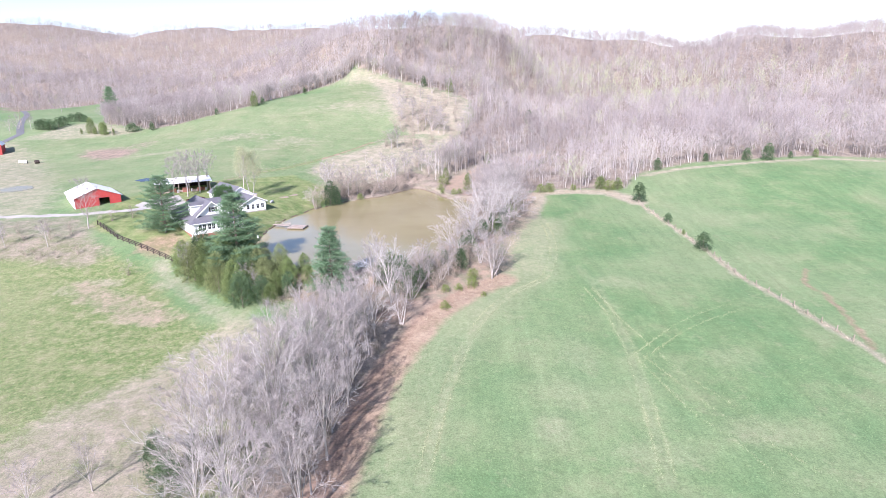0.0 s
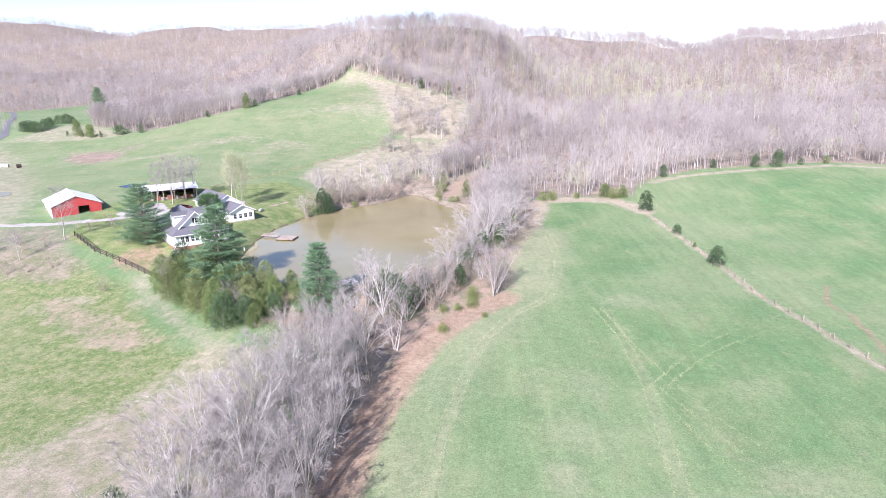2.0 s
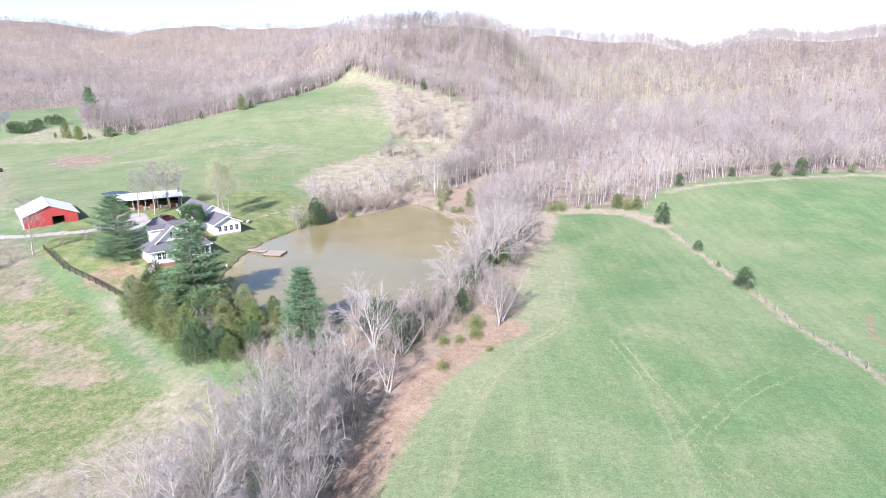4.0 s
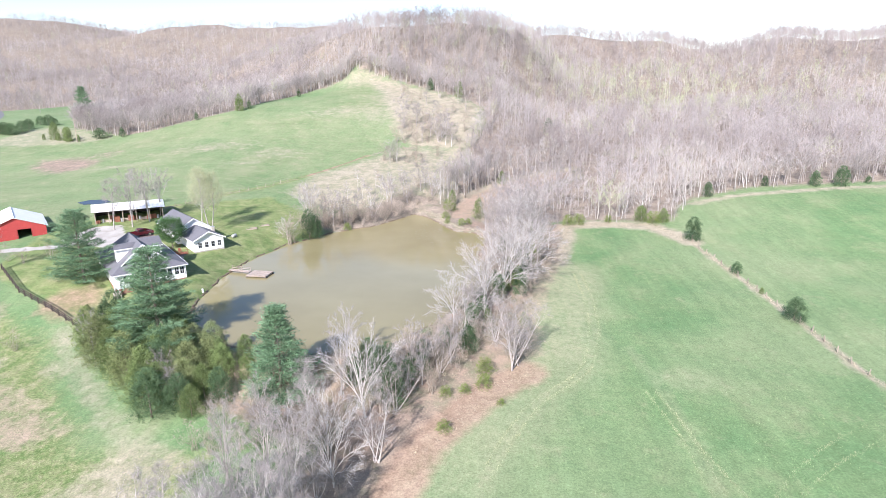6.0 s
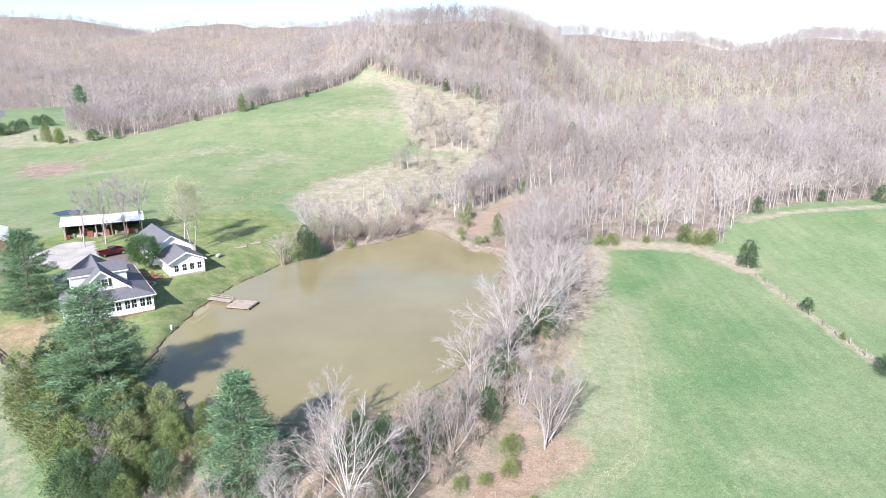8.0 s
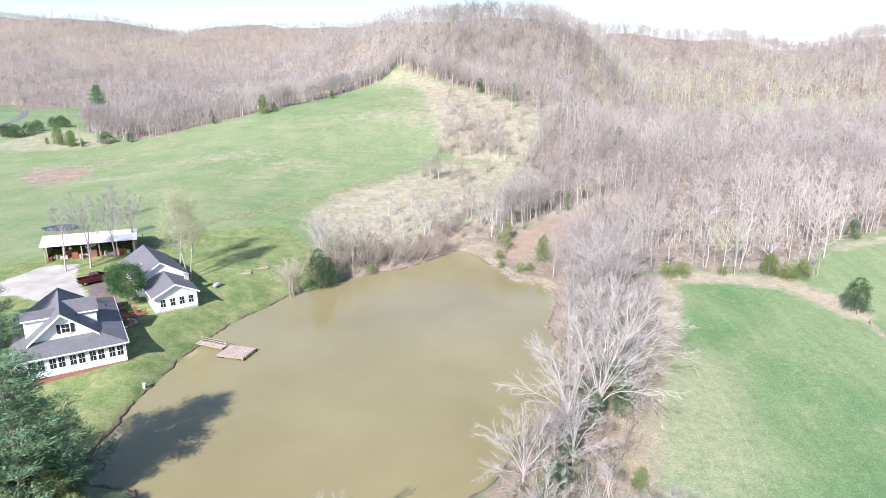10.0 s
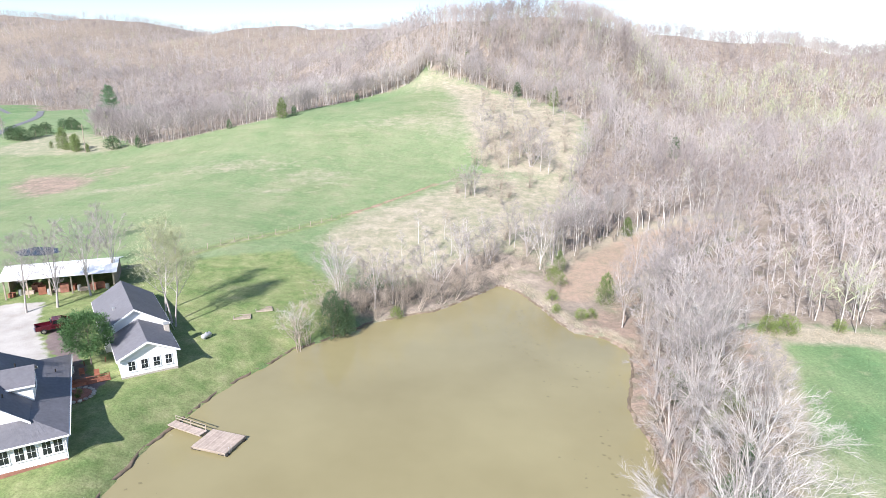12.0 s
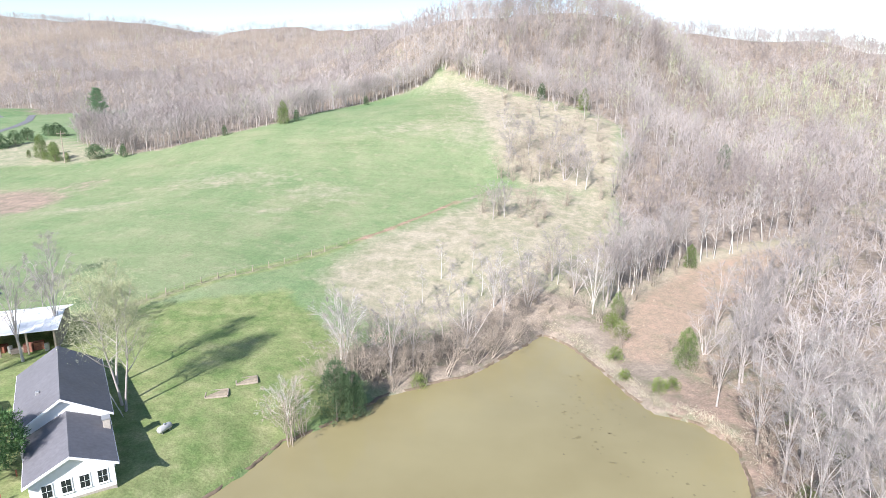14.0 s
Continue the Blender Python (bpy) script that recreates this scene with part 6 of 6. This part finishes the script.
def build_shed():
    x0, y0 = -95.4, 152.4
    z = ground_z(-88, 160)
    h = thing("open_shed", (x0, y0, z - 0.1), 31, "long open-fronted pole shed with white tin roof", "shed")
    L, D = 16.4, 9.6
    for k in range(6):
        x = 0.3 + k * (L - 0.6) / 5
        part("post", box(x - 0.1, 0.2, -0.6, x + 0.1, 0.4, 3.2), POST_WOOD, h)
    part("back_wall", box(0.2, D - 0.4, -0.6, L - 0.2, D - 0.25, 3.0), DARK_WOOD, h)
    part("side_wall", box(0.15, 3.0, -0.6, 0.27, D - 0.3, 3.2), POST_WOOD, h)
    part("side_wall", box(L - 0.27, 0.3, -0.6, L - 0.15, D - 0.3, 3.2), POST_WOOD, h)
    for a, b, za, zb in ((-0.4, D / 2, 3.2, 4.3), (D + 0.4, D / 2, 3.2, 4.3)):
        n = 18
        for k in range(n):
            xa, xb = -0.4 + k * (L + 0.8) / n, -0.4 + (k + 1) * (L + 0.8) / n - 0.02
            part("roof_sheet", slab(((xa, a, za), (xb, a, za), (xb, b, zb), (xa, b, zb)), 0.06), TIN, h)
    part("ridge_cap", box(-0.4, D / 2 - 0.2, 4.24, L + 0.4, D / 2 + 0.2, 4.36), TIN, h)
    r = random.Random(4)
    stow = (("wood_crate", RED_WOOD, "weathered reddish wooden crate under the shed roof"), ("oil_drum", STEEL, "grey steel drum under the shed roof"), ("lumber_stack", DECK_WOOD, "stack of sawn boards in the open shed"), ("feed_trough", BRICK, "faded red feed trough in the open shed"))
    for k in range(14):
        name, mat, lab = stow[k % 4]
        px, py, w, dpt, hh = 0.9 + k * 1.08, r.uniform(0.6, 3.6), r.uniform(0.7, 1.3), r.uniform(0.6, 1.6), r.uniform(0.5, 1.5)
        m = h.matrix_basis @ Matrix.Translation((px, py, 0))
        o = thing(name, tuple(m.translation), 31 + r.uniform(-12, 12), lab, name.split("_")[1], "goods in the shed")
        if name == "oil_drum":
            part("drum", tube(((0, 0, 0), (0, 0, 0.3), (0, 0, 0.33), (0, 0, 0.9)), (0.3, 0.3, 0.31, 0.3), 14), mat, o)
            part("lid", tube(((0, 0, 0.9), (0, 0, 0.93)), 0.28, 14), mat, o)
        elif name == "lumber_stack":
            for q in range(5):
                part("board", box(-w, -0.5 + 0.02 * q, 0.12 * q, w, 0.4 - 0.03 * q, 0.12 * q + 0.1), mat, o)
        else:
            for q in range(4):
                part("slat", box(-w / 2, -dpt / 2, q * hh / 4 + 0.02, w / 2, -dpt / 2 + 0.04, (q + 1) * hh / 4), mat, o)
                part("slat", box(-w / 2, dpt / 2 - 0.04, q * hh / 4 + 0.02, w / 2, dpt / 2, (q + 1) * hh / 4), mat, o)
            for s in (-1, 1):
                part("side", box(s * w / 2 - 0.03, -dpt / 2 + 0.05, 0.02, s * w / 2 + 0.03, dpt / 2 - 0.05, hh), mat, o)
            part("bottom", box(-w / 2 + 0.04, -dpt / 2 + 0.05, 0.0, w / 2 - 0.04, dpt / 2 - 0.05, 0.06), mat, o)


def build_barn(place, turn, W, D, wall, ridge, label):
    h = thing("barn", place, turn, label, "barn")
    dw0, dw1, dh = W * 0.53, W * 0.75, 2.5
    for a, b, c, d in ((0, dw0, -1.0, wall), (dw1, W, -1.0, wall), (dw0, dw1, dh, wall)):
        part("front_wall", box(a, 0, c, b, 0.15, d), RED_SIDING, h)
    part("front_gable", prism(((0, wall), (W, wall), (W / 2, ridge - 0.1)), 0, 0.15), RED_SIDING, h)
    part("back_wall", prism(((0, -1), (W, -1), (W, wall), (W / 2, ridge - 0.1), (0, wall)), D - 0.15, D), RED_SIDING, h)
    part("side_wall", box(0, 0.15, -1, 0.15, D - 0.15, wall), WHITE_SIDING, h, "white side wall")
    part("side_wall", box(W - 0.15, 0.15, -1, W, D - 0.15, wall), RED_SIDING, h)
    part("floor", box(0.2, 0.2, -0.9, W - 0.2, D - 0.2, 0.02), DARK, h)
    for s in (0, 1):
        xa, xb = (-0.5, W / 2) if s == 0 else (W + 0.5, W / 2)
        drop = (ridge - wall) / (W / 2) * 0.5
        n = 16
        for k in range(n):
            ya, yb = -0.4 + k * (D + 0.8) / n, -0.4 + (k + 1) * (D + 0.8) / n - 0.02
            part("roof_sheet", slab(((xa, ya, wall - drop + 0.1), (xa, yb, wall - drop + 0.1), (xb, yb, ridge + 0.1), (xb, ya, ridge + 0.1)), 0.07), TIN, h)
    part("ridge_cap", box(W / 2 - 0.2, -0.42, ridge + 0.06, W / 2 + 0.2, D + 0.42, ridge + 0.14), TIN, h)
    for k in range(int(W / 0.6)):
        x = 0.3 + k * 0.6
        if not dw0 - 0.05 < x < dw1 + 0.05:
            part("batten", box(x - 0.03, -0.03, -0.9, x + 0.03, 0.002, wall + 0.02), RED_SIDING, h)
    part("corner_trim", box(-0.04, -0.04, -0.9, 0.16, 0.0, wall), WHITE_TRIM, h)
    for x in (dw0 - 0.1, dw1):
        part("door_trim", box(x, -0.05, -0.9, x + 0.1, 0.0, dh), RED_SIDING, h)
    d = part("sliding_door", box(dw0 - 2.4, -0.1, 0.05, dw0 - 0.15, -0.04, dh - 0.05), RED_SIDING, h)
    part("brace", box(dw0 - 2.35, -0.13, 1.1, dw0 - 0.2, -0.1, 1.25), RED_SIDING, d)
    return h


def build_truck(place, turn):
    t = thing("pickup_truck", place, turn, "dark red pickup truck parked on the paved yard", "truck")
    prof = ((-2.8, 0.55), (2.75, 0.5), (2.8, 0.85), (2.7, 1.12), (1.2, 1.2), (0.6, 1.82), (-0.55, 1.86), (-0.85, 1.2), (-0.87, 0.75), (-2.65, 0.75), (-2.7, 1.18), (-2.82, 1.18))
    bm = bmesh.new()
    a, b = [bm.verts.new((x, -0.95, z)) for x, z in prof], [bm.verts.new((x, 0.95, z)) for x, z in prof]
    bm.faces.new(a), bm.faces.new(b[::-1])
    for i in range(len(a)):
        j = (i + 1) % len(a)
        bm.faces.new((a[i], b[i], b[j], a[j]))
    bmesh.ops.triangulate(bm, faces=[f for f in bm.faces if len(f.verts) > 4])
    part("body", bm, RED_PAINT, t)
    for s in (-1, 1):
        part("bed_side", box(-2.82, s * 0.93 - 0.04, 0.74, -0.86, s * 0.93 + 0.04, 1.22, 0.02), RED_PAINT, t)
        part("side_window", slab(((-0.7, s * 0.957, 1.25), (1.0, s * 0.957, 1.25), (0.55, s * 0.957, 1.75), (-0.5, s * 0.957, 1.78)), 0.003), GLASS, t)
        part("headlight", box(2.72, s * 0.7 - 0.18, 0.82, 2.83, s * 0.7 + 0.18, 1.02, 0.02), CHROME, t)
        part("mirror", box(0.85, s * 1.08 - 0.12, 1.2, 0.95, s * 1.08 + 0.12, 1.4, 0.02), RED_PAINT, t)
        for x in (-1.85, 1.8):
            w = part("wheel", tube(((x, s * 0.78, 0.38), (x, s * 0.99, 0.38)), 0.38, 16), RUBBER, t)
            part("rim", tube(((x, s * 0.985, 0.38), (x, s * 1.0, 0.38)), 0.22, 12), CHROME, w)
    part("windscreen", slab(((1.2, -0.85, 1.225), (1.2, 0.85, 1.225), (0.63, 0.8, 1.83), (0.63, -0.8, 1.83)), 0.004), GLASS, t)
    part("rear_window", box(-0.86, -0.75, 1.3, -0.75, 0.75, 1.7), GLASS, t)
    part("bumper", box(2.76, -0.9, 0.45, 2.9, 0.9, 0.65, 0.03), CHROME, t)
    part("bumper", box(-2.95, -0.9, 0.5, -2.8, 0.9, 0.68, 0.03), CHROME, t)
    return t


build_house()
build_annexe()
build_deck()
build_shed()
build_barn((-112.2, 137.0, 4.2), 40, 12.4, 16.5, 2.9, 5.4, "red barn with white tin roof and an open doorway")
build_barn((-215.0, 231.0, ground_z(-210, 236)), 30, 8.6, 11.0, 4.4, 7.8, "small red barn with white roof by the far field")


def build_far_house(x, y, turn, W, D, label):
    h = thing("far_house", (x, y, ground_z(x, y)), turn, label, "house", "houses by the far road")
    part("wall", box(-W / 2, -D / 2, -1.0, W / 2, D / 2, 2.9), WHITE_SIDING, h)
    for a in (-D / 2, D / 2 - 0.2):
        b = bmesh.new()
        tri = [b.verts.new((px, a + o, pz)) for o in (0.0, 0.2) for px, pz in ((-W / 2, 2.9), (W / 2, 2.9), (0, 2.9 + W * 0.28))]
        for f in ((0, 1, 2), (5, 4, 3), (0, 3, 4, 1), (1, 4, 5, 2), (2, 5, 3, 0)):
            b.faces.new([tri[i] for i in f])
        part("gable_wall", b, WHITE_SIDING, h)
    for t in (-1, 1):
        part("roof_slope", slab(((0, -D / 2 - 0.4, 3.1 + W * 0.28), (t * (W / 2 + 0.5), -D / 2 - 0.4, 2.85), (t * (W / 2 + 0.5), D / 2 + 0.4, 2.85), (0, D / 2 + 0.4, 3.1 + W * 0.28)), 0.15), SHINGLE, h)
    for u in (-W * 0.3, W * 0.3):
        window(h, u, -D / 2, 0.9, 1.0, 1.3)
    part("door", box(-0.5, -D / 2 - 0.06, 0.0, 0.5, -D / 2 - 0.004, 2.1), DARK_WOOD, h)


def build_car(x, y, turn):
    c = thing("parked_car", (x, y, ground_z(x, y) + 0.02), turn, "white car parked beside the far house", "car")
    prof = ((-2.2, 0.35), (2.2, 0.35), (2.25, 0.75), (1.2, 0.92), (0.55, 1.42), (-1.3, 1.45), (-2.1, 0.95))
    b = prism(prof, -0.88, 0.88)
    part("body", b, WHITE_TRIM, c)
    for sgn in (-1, 1):
        part("side_window", box(-1.2, sgn * 0.885 - 0.006, 0.98, 0.55, sgn * 0.885 + 0.006, 1.34), GLASS, c)
        for wx in (-1.35, 1.4):
            part("wheel", tube(((wx, sgn * 0.74, 0.32), (wx, sgn * 0.92, 0.32)), 0.32, 14), RUBBER, c)


def build_bale(x, y, turn, mat, label):
    b = thing("round_bale", (x, y, ground_z(x, y)), turn, label, "hay bale", "bales by the far barn")
    part("roll", tube(((-0.8, 0, 0.72), (-0.74, 0, 0.72), (0.74, 0, 0.72), (0.8, 0, 0.72)), (0.68, 0.75, 0.75, 0.68), 18), mat, b)
    part("end_face", tube(((0.79, 0, 0.72), (0.815, 0, 0.72)), 0.6, 18), DRY_GRASS, b)


build_far_house(-272, 479, 20, 8, 12, "small white house with grey roof by the far woods")
build_far_house(-255, 473, -12, 7, 9, "low white house half hidden by bare trees")
build_car(-284, 466, 70)
for bx, by, bt, bm_, bl in ((-183.4, 216, 15, WHITE_TRIM, "white-wrapped round hay bale in the dry pasture"), (-185.4, 216.4, 15, WHITE_TRIM, "white-wrapped round hay bale in the dry pasture"), (-177.8, 215.4, 50, DARK_WOOD, "dark weathered round hay bale in the dry pasture")):
    build_bale(bx, by, bt, bm_, bl)
build_truck((-79.8, 145.9, ground_z(-79.8, 145.9) + 0.02), 48)


# ---- dock, fences and small things ----
def build_dock():
    d = thing("dock", (-44.5, 128.4, 0.0), 82, "weathered square wooden swim dock on the pond", "dock")
    for k in range(23):
        y = -2.18 + k * 0.19
        part("plank", box(-1.85, y, 0.42, 1.85, y + 0.175, 0.47), DECK_WOOD, d)
    for x in (-1.75, 0.0, 1.75):
        part("beam", box(x - 0.07, -2.18, 0.2, x + 0.07, 2.19, 0.415), POST_WOOD, d)
    for y in (-2.22, 2.22):
        part("edge_board", box(-1.9, y - 0.03, 0.12, 1.9, y + 0.03, 0.45), POST_WOOD, d)
    for x in (-1.5, 1.5):
        for y in (-1.8, 1.8):
            part("float", tube(((x, y - 0.6, 0.08), (x, y + 0.6, 0.08)), 0.22, 10), DARK, d)
    lad = part("boarding_ladder", tube(((-1.2, -2.27, 0.9), (-1.2, -2.32, -0.4)), 0.025, 6), STEEL, d)
    part("side_rail", tube(((-0.8, -2.27, 0.9), (-0.8, -2.32, -0.4)), 0.025, 6), STEEL, lad)
    for z in (0.1, 0.4):
        part("rung", tube(((-1.2, -2.3, z), (-0.8, -2.3, z)), 0.02, 5), STEEL, lad)
    g = thing("gangway", (-49.5, 130.15, 0.0), 74, "narrow weathered board gangway with a rail, from shore to dock", "gangway")
    for k in range(26):
        y = -2.6 + k * 0.2
        part("plank", box(-0.58, y, 0.5, 0.58, y + 0.185, 0.55), DECK_WOOD, g)
    for y in (-2.4, 0.0, 2.4):
        part("post", box(0.56, y - 0.04, -0.8, 0.64, y + 0.04, 1.25), POST_WOOD, g)
    for z in (0.82, 1.18):
        part("rail", box(0.57, -2.5, z, 0.63, 2.5, z + 0.06), POST_WOOD, g)
    part("beam", box(-0.5, -2.6, 0.35, -0.38, 2.6, 0.49), POST_WOOD, g)
    part("beam", box(0.38, -2.6, 0.35, 0.5, 2.6, 0.49), POST_WOOD, g)


def fence(name, line, spacing, height, rails, mat, label, post_r=0.07, rail_r=(0.02, 0.07), jitter=0.0, seed=0):
    f = thing(name, label=label, category="fence")
    p = np.array(line, float)
    seg = np.hypot(*(p[1:] - p[:-1]).T)
    total = np.concatenate([[0], np.cumsum(seg)])
    r = random.Random(seed)
    at = np.arange(0, total[-1], spacing)
    pts = [(float(np.interp(s, total, p[:, 0])), float(np.interp(s, total, p[:, 1]))) for s in at]
    for x, y in pts:
        z = ground_z(x, y)
        o = add_mesh("post", box_mesh("post", -post_r, -post_r, -0.4, post_r, post_r, height, mat), f)
        o.matrix_basis = pose(x, y, z, r.gauss(0, 3 * jitter), r.gauss(0, 3 * jitter), r.uniform(0, 40))
    for (xa, ya), (xb, yb) in zip(pts, pts[1:]):
        za, zb = ground_z(xa, ya), ground_z(xb, yb)
        for k in range(rails):
            h = height * (0.3 + 0.6 * k / max(rails - 1, 1))
            bm = bmesh.new()
            d = Vector((xb - xa, yb - ya, 0)).normalized()
            n = Vector((-d.y, d.x, 0)) * rail_r[0]
            v = [bm.verts.new(Vector(q) + n * s + Vector((0, 0, e))) for q in ((xa, ya, za + h), (xb, yb, zb + h)) for s in (-1, 1) for e in (-rail_r[1], rail_r[1])]
            for fc in ((0, 1, 3, 2), (4, 6, 7, 5), (0, 4, 5, 1), (2, 3, 7, 6), (1, 5, 7, 3), (0, 2, 6, 4)):
                bm.faces.new([v[i] for i in fc])
            part("rail", bm, mat, f)
    return f


STRAW_SOIL = plain("garden_soil", (0.3, 0.25, 0.18), 0.95, 0.35, 1.5)


def build_small():
    x, y = -57.9, 149.2
    t = thing("propane_tank", (x, y, ground_z(x, y) - 0.15), 75, "grey propane tank on short legs on the lawn", "tank")
    t.matrix_basis = t.matrix_basis @ Matrix.Scale(0.8, 4)
    part("tank", tube(((-1.1, 0, 0.75), (-1.0, 0, 0.75), (-0.8, 0, 0.75), (0.8, 0, 0.75), (1.0, 0, 0.75), (1.1, 0, 0.75)), (0.12, 0.36, 0.48, 0.48, 0.36, 0.12), 16), TANK_PAINT, t, smooth=True)
    part("dome", tube(((0, 0, 1.2), (0, 0, 1.36)), (0.2, 0.17), 12), STEEL, t)
    for s in (-0.6, 0.6):
        part("leg", box(s - 0.06, -0.3, -0.1, s + 0.06, 0.3, 0.36), STEEL, t)
    fx, fy = -64.6, 131.2
    b = thing("flower_bed", (fx, fy, ground_z(fx, fy)), 0, "round flower bed ringed with field stones on the lawn", "flower bed")
    r = random.Random(2)
    soil = tube(((0, 0, -0.1), (0, 0, 0.14)), (1.9, 1.6), 18)
    part("soil", soil, BRICK, b)
    for k in range(18):
        a = k * 2 * math.pi / 18
        bm = bmesh.new()
        bmesh.ops.create_icosphere(bm, subdivisions=1, radius=0.3)
        for v in bm.verts:
            v.co = Vector((v.co.x * r.uniform(0.8, 1.2), v.co.y * r.uniform(0.8, 1.2), v.co.z * r.uniform(0.5, 0.8))) + Vector((1.9 * math.cos(a), 1.9 * math.sin(a), 0.1))
        part("stone", bm, STONE, b)
    for k in range(5):
        ROUND_BUSH[k % 2](fx + r.uniform(-1, 1), fy + r.uniform(-1, 1), r.uniform(0.15, 0.26), "plants of the flower bed")
    for i, (px, py, tn) in enumerate(((-56.5, 157.5, 25), (-54.6, 161.4, 30))):
        s = thing("timber_frame", (px, py, ground_z(px, py)), tn, "low square garden bed of old timbers on the lawn", "garden bed", "garden beds")
        for a in (-1, 1):
            part("timber", box(-1.3, a * 0.9 - 0.07, -0.1, 1.3, a * 0.9 + 0.07, 0.12, 0.02), POST_WOOD, s)
            part("timber", box(a * 1.3 - 0.07, -0.83, -0.1, a * 1.3 + 0.07, 0.83, 0.12, 0.02), POST_WOOD, s)
        part("soil", box(-1.2, -0.8, -0.1, 1.2, 0.8, 0.04), STRAW_SOIL, s)
    # A ladder leaning on the annexe's eave.
    m = pose(-56.5, 140.5, 2.75, 0, 0, 43)
    foot = m @ Vector((1.35, 12.4, 0))
    lad = thing("ladder", (foot.x, foot.y, ground_z(foot.x, foot.y)), 43, "grey metal ladder leaning on the annexe's eave", "ladder")
    top = 2.75 + 3.75 - ground_z(foot.x, foot.y)
    for s in (-0.22, 0.22):
        part("rail", tube(((0, s, 0), (-0.95, s, top)), 0.035, 6), STEEL, lad)
    for k in range(1, 11):
        u = k / 11
        part("rung", tube(((-0.95 * u, -0.22, top * u), (-0.95 * u, 0.22, top * u)), 0.02, 5), STEEL, lad)
    x, y = -51.6, 116.3
    w = thing("white_post", (x, y, ground_z(x, y)), 0, "small white post at the water's edge", "post")
    part("post", tube(((0, 0, -0.2), (0, 0, 0.55)), 0.18, 10), WHITE_TRIM, w)
    part("cap", tube(((0, 0, 0.55), (0, 0, 0.65)), (0.24, 0.1), 10), WHITE_TRIM, w)


build_dock()
fence("board_fence", ((-97, 122.6), (-92, 118), (-85.9, 112.6), (-76.6, 107.6), (-66.4, 101.4), (-63, 99)), 2.4, 1.35, 3, DARK_WOOD, "dark board fence with three rails along the yard", 0.09, (0.025, 0.08))
fence("wire_fence", FENCE_LINE[:6], 3.6, 1.2, 1, POST_WOOD, "leaning wire fence on grey wooden posts between fields", 0.07, (0.006, 0.006), 1.5, 3)
fence("lawn_fence", BACK_FENCE, 3.2, 1.15, 2, POST_WOOD, "thin wire fence on posts above the lawn", 0.05, (0.008, 0.008), 0.6, 5)
build_small()


def utility_pole(x, y, tall):
    u = thing("utility_pole", (x, y, ground_z(x, y)), 35, "weathered wooden utility pole with a crossarm", "pole", "utility poles")
    part("pole", tube(((0, 0, -0.5), (0, 0, tall * 0.5), (0, 0, tall)), (0.17, 0.14, 0.11), 8), POST_WOOD, u)
    part("crossarm", box(-1.2, 0.1, tall - 0.9, 1.2, 0.22, tall - 0.76, 0.02), POST_WOOD, u)
    for s in (-1.05, -0.45, 0.45, 1.05):
        part("insulator", tube(((s, 0.16, tall - 0.76), (s, 0.16, tall - 0.6)), (0.05, 0.03), 6), STEEL, u)


for px, py, ph in ((-175.7, 270, 10.5), (-256, 316, 11)):
    utility_pole(px, py, ph)
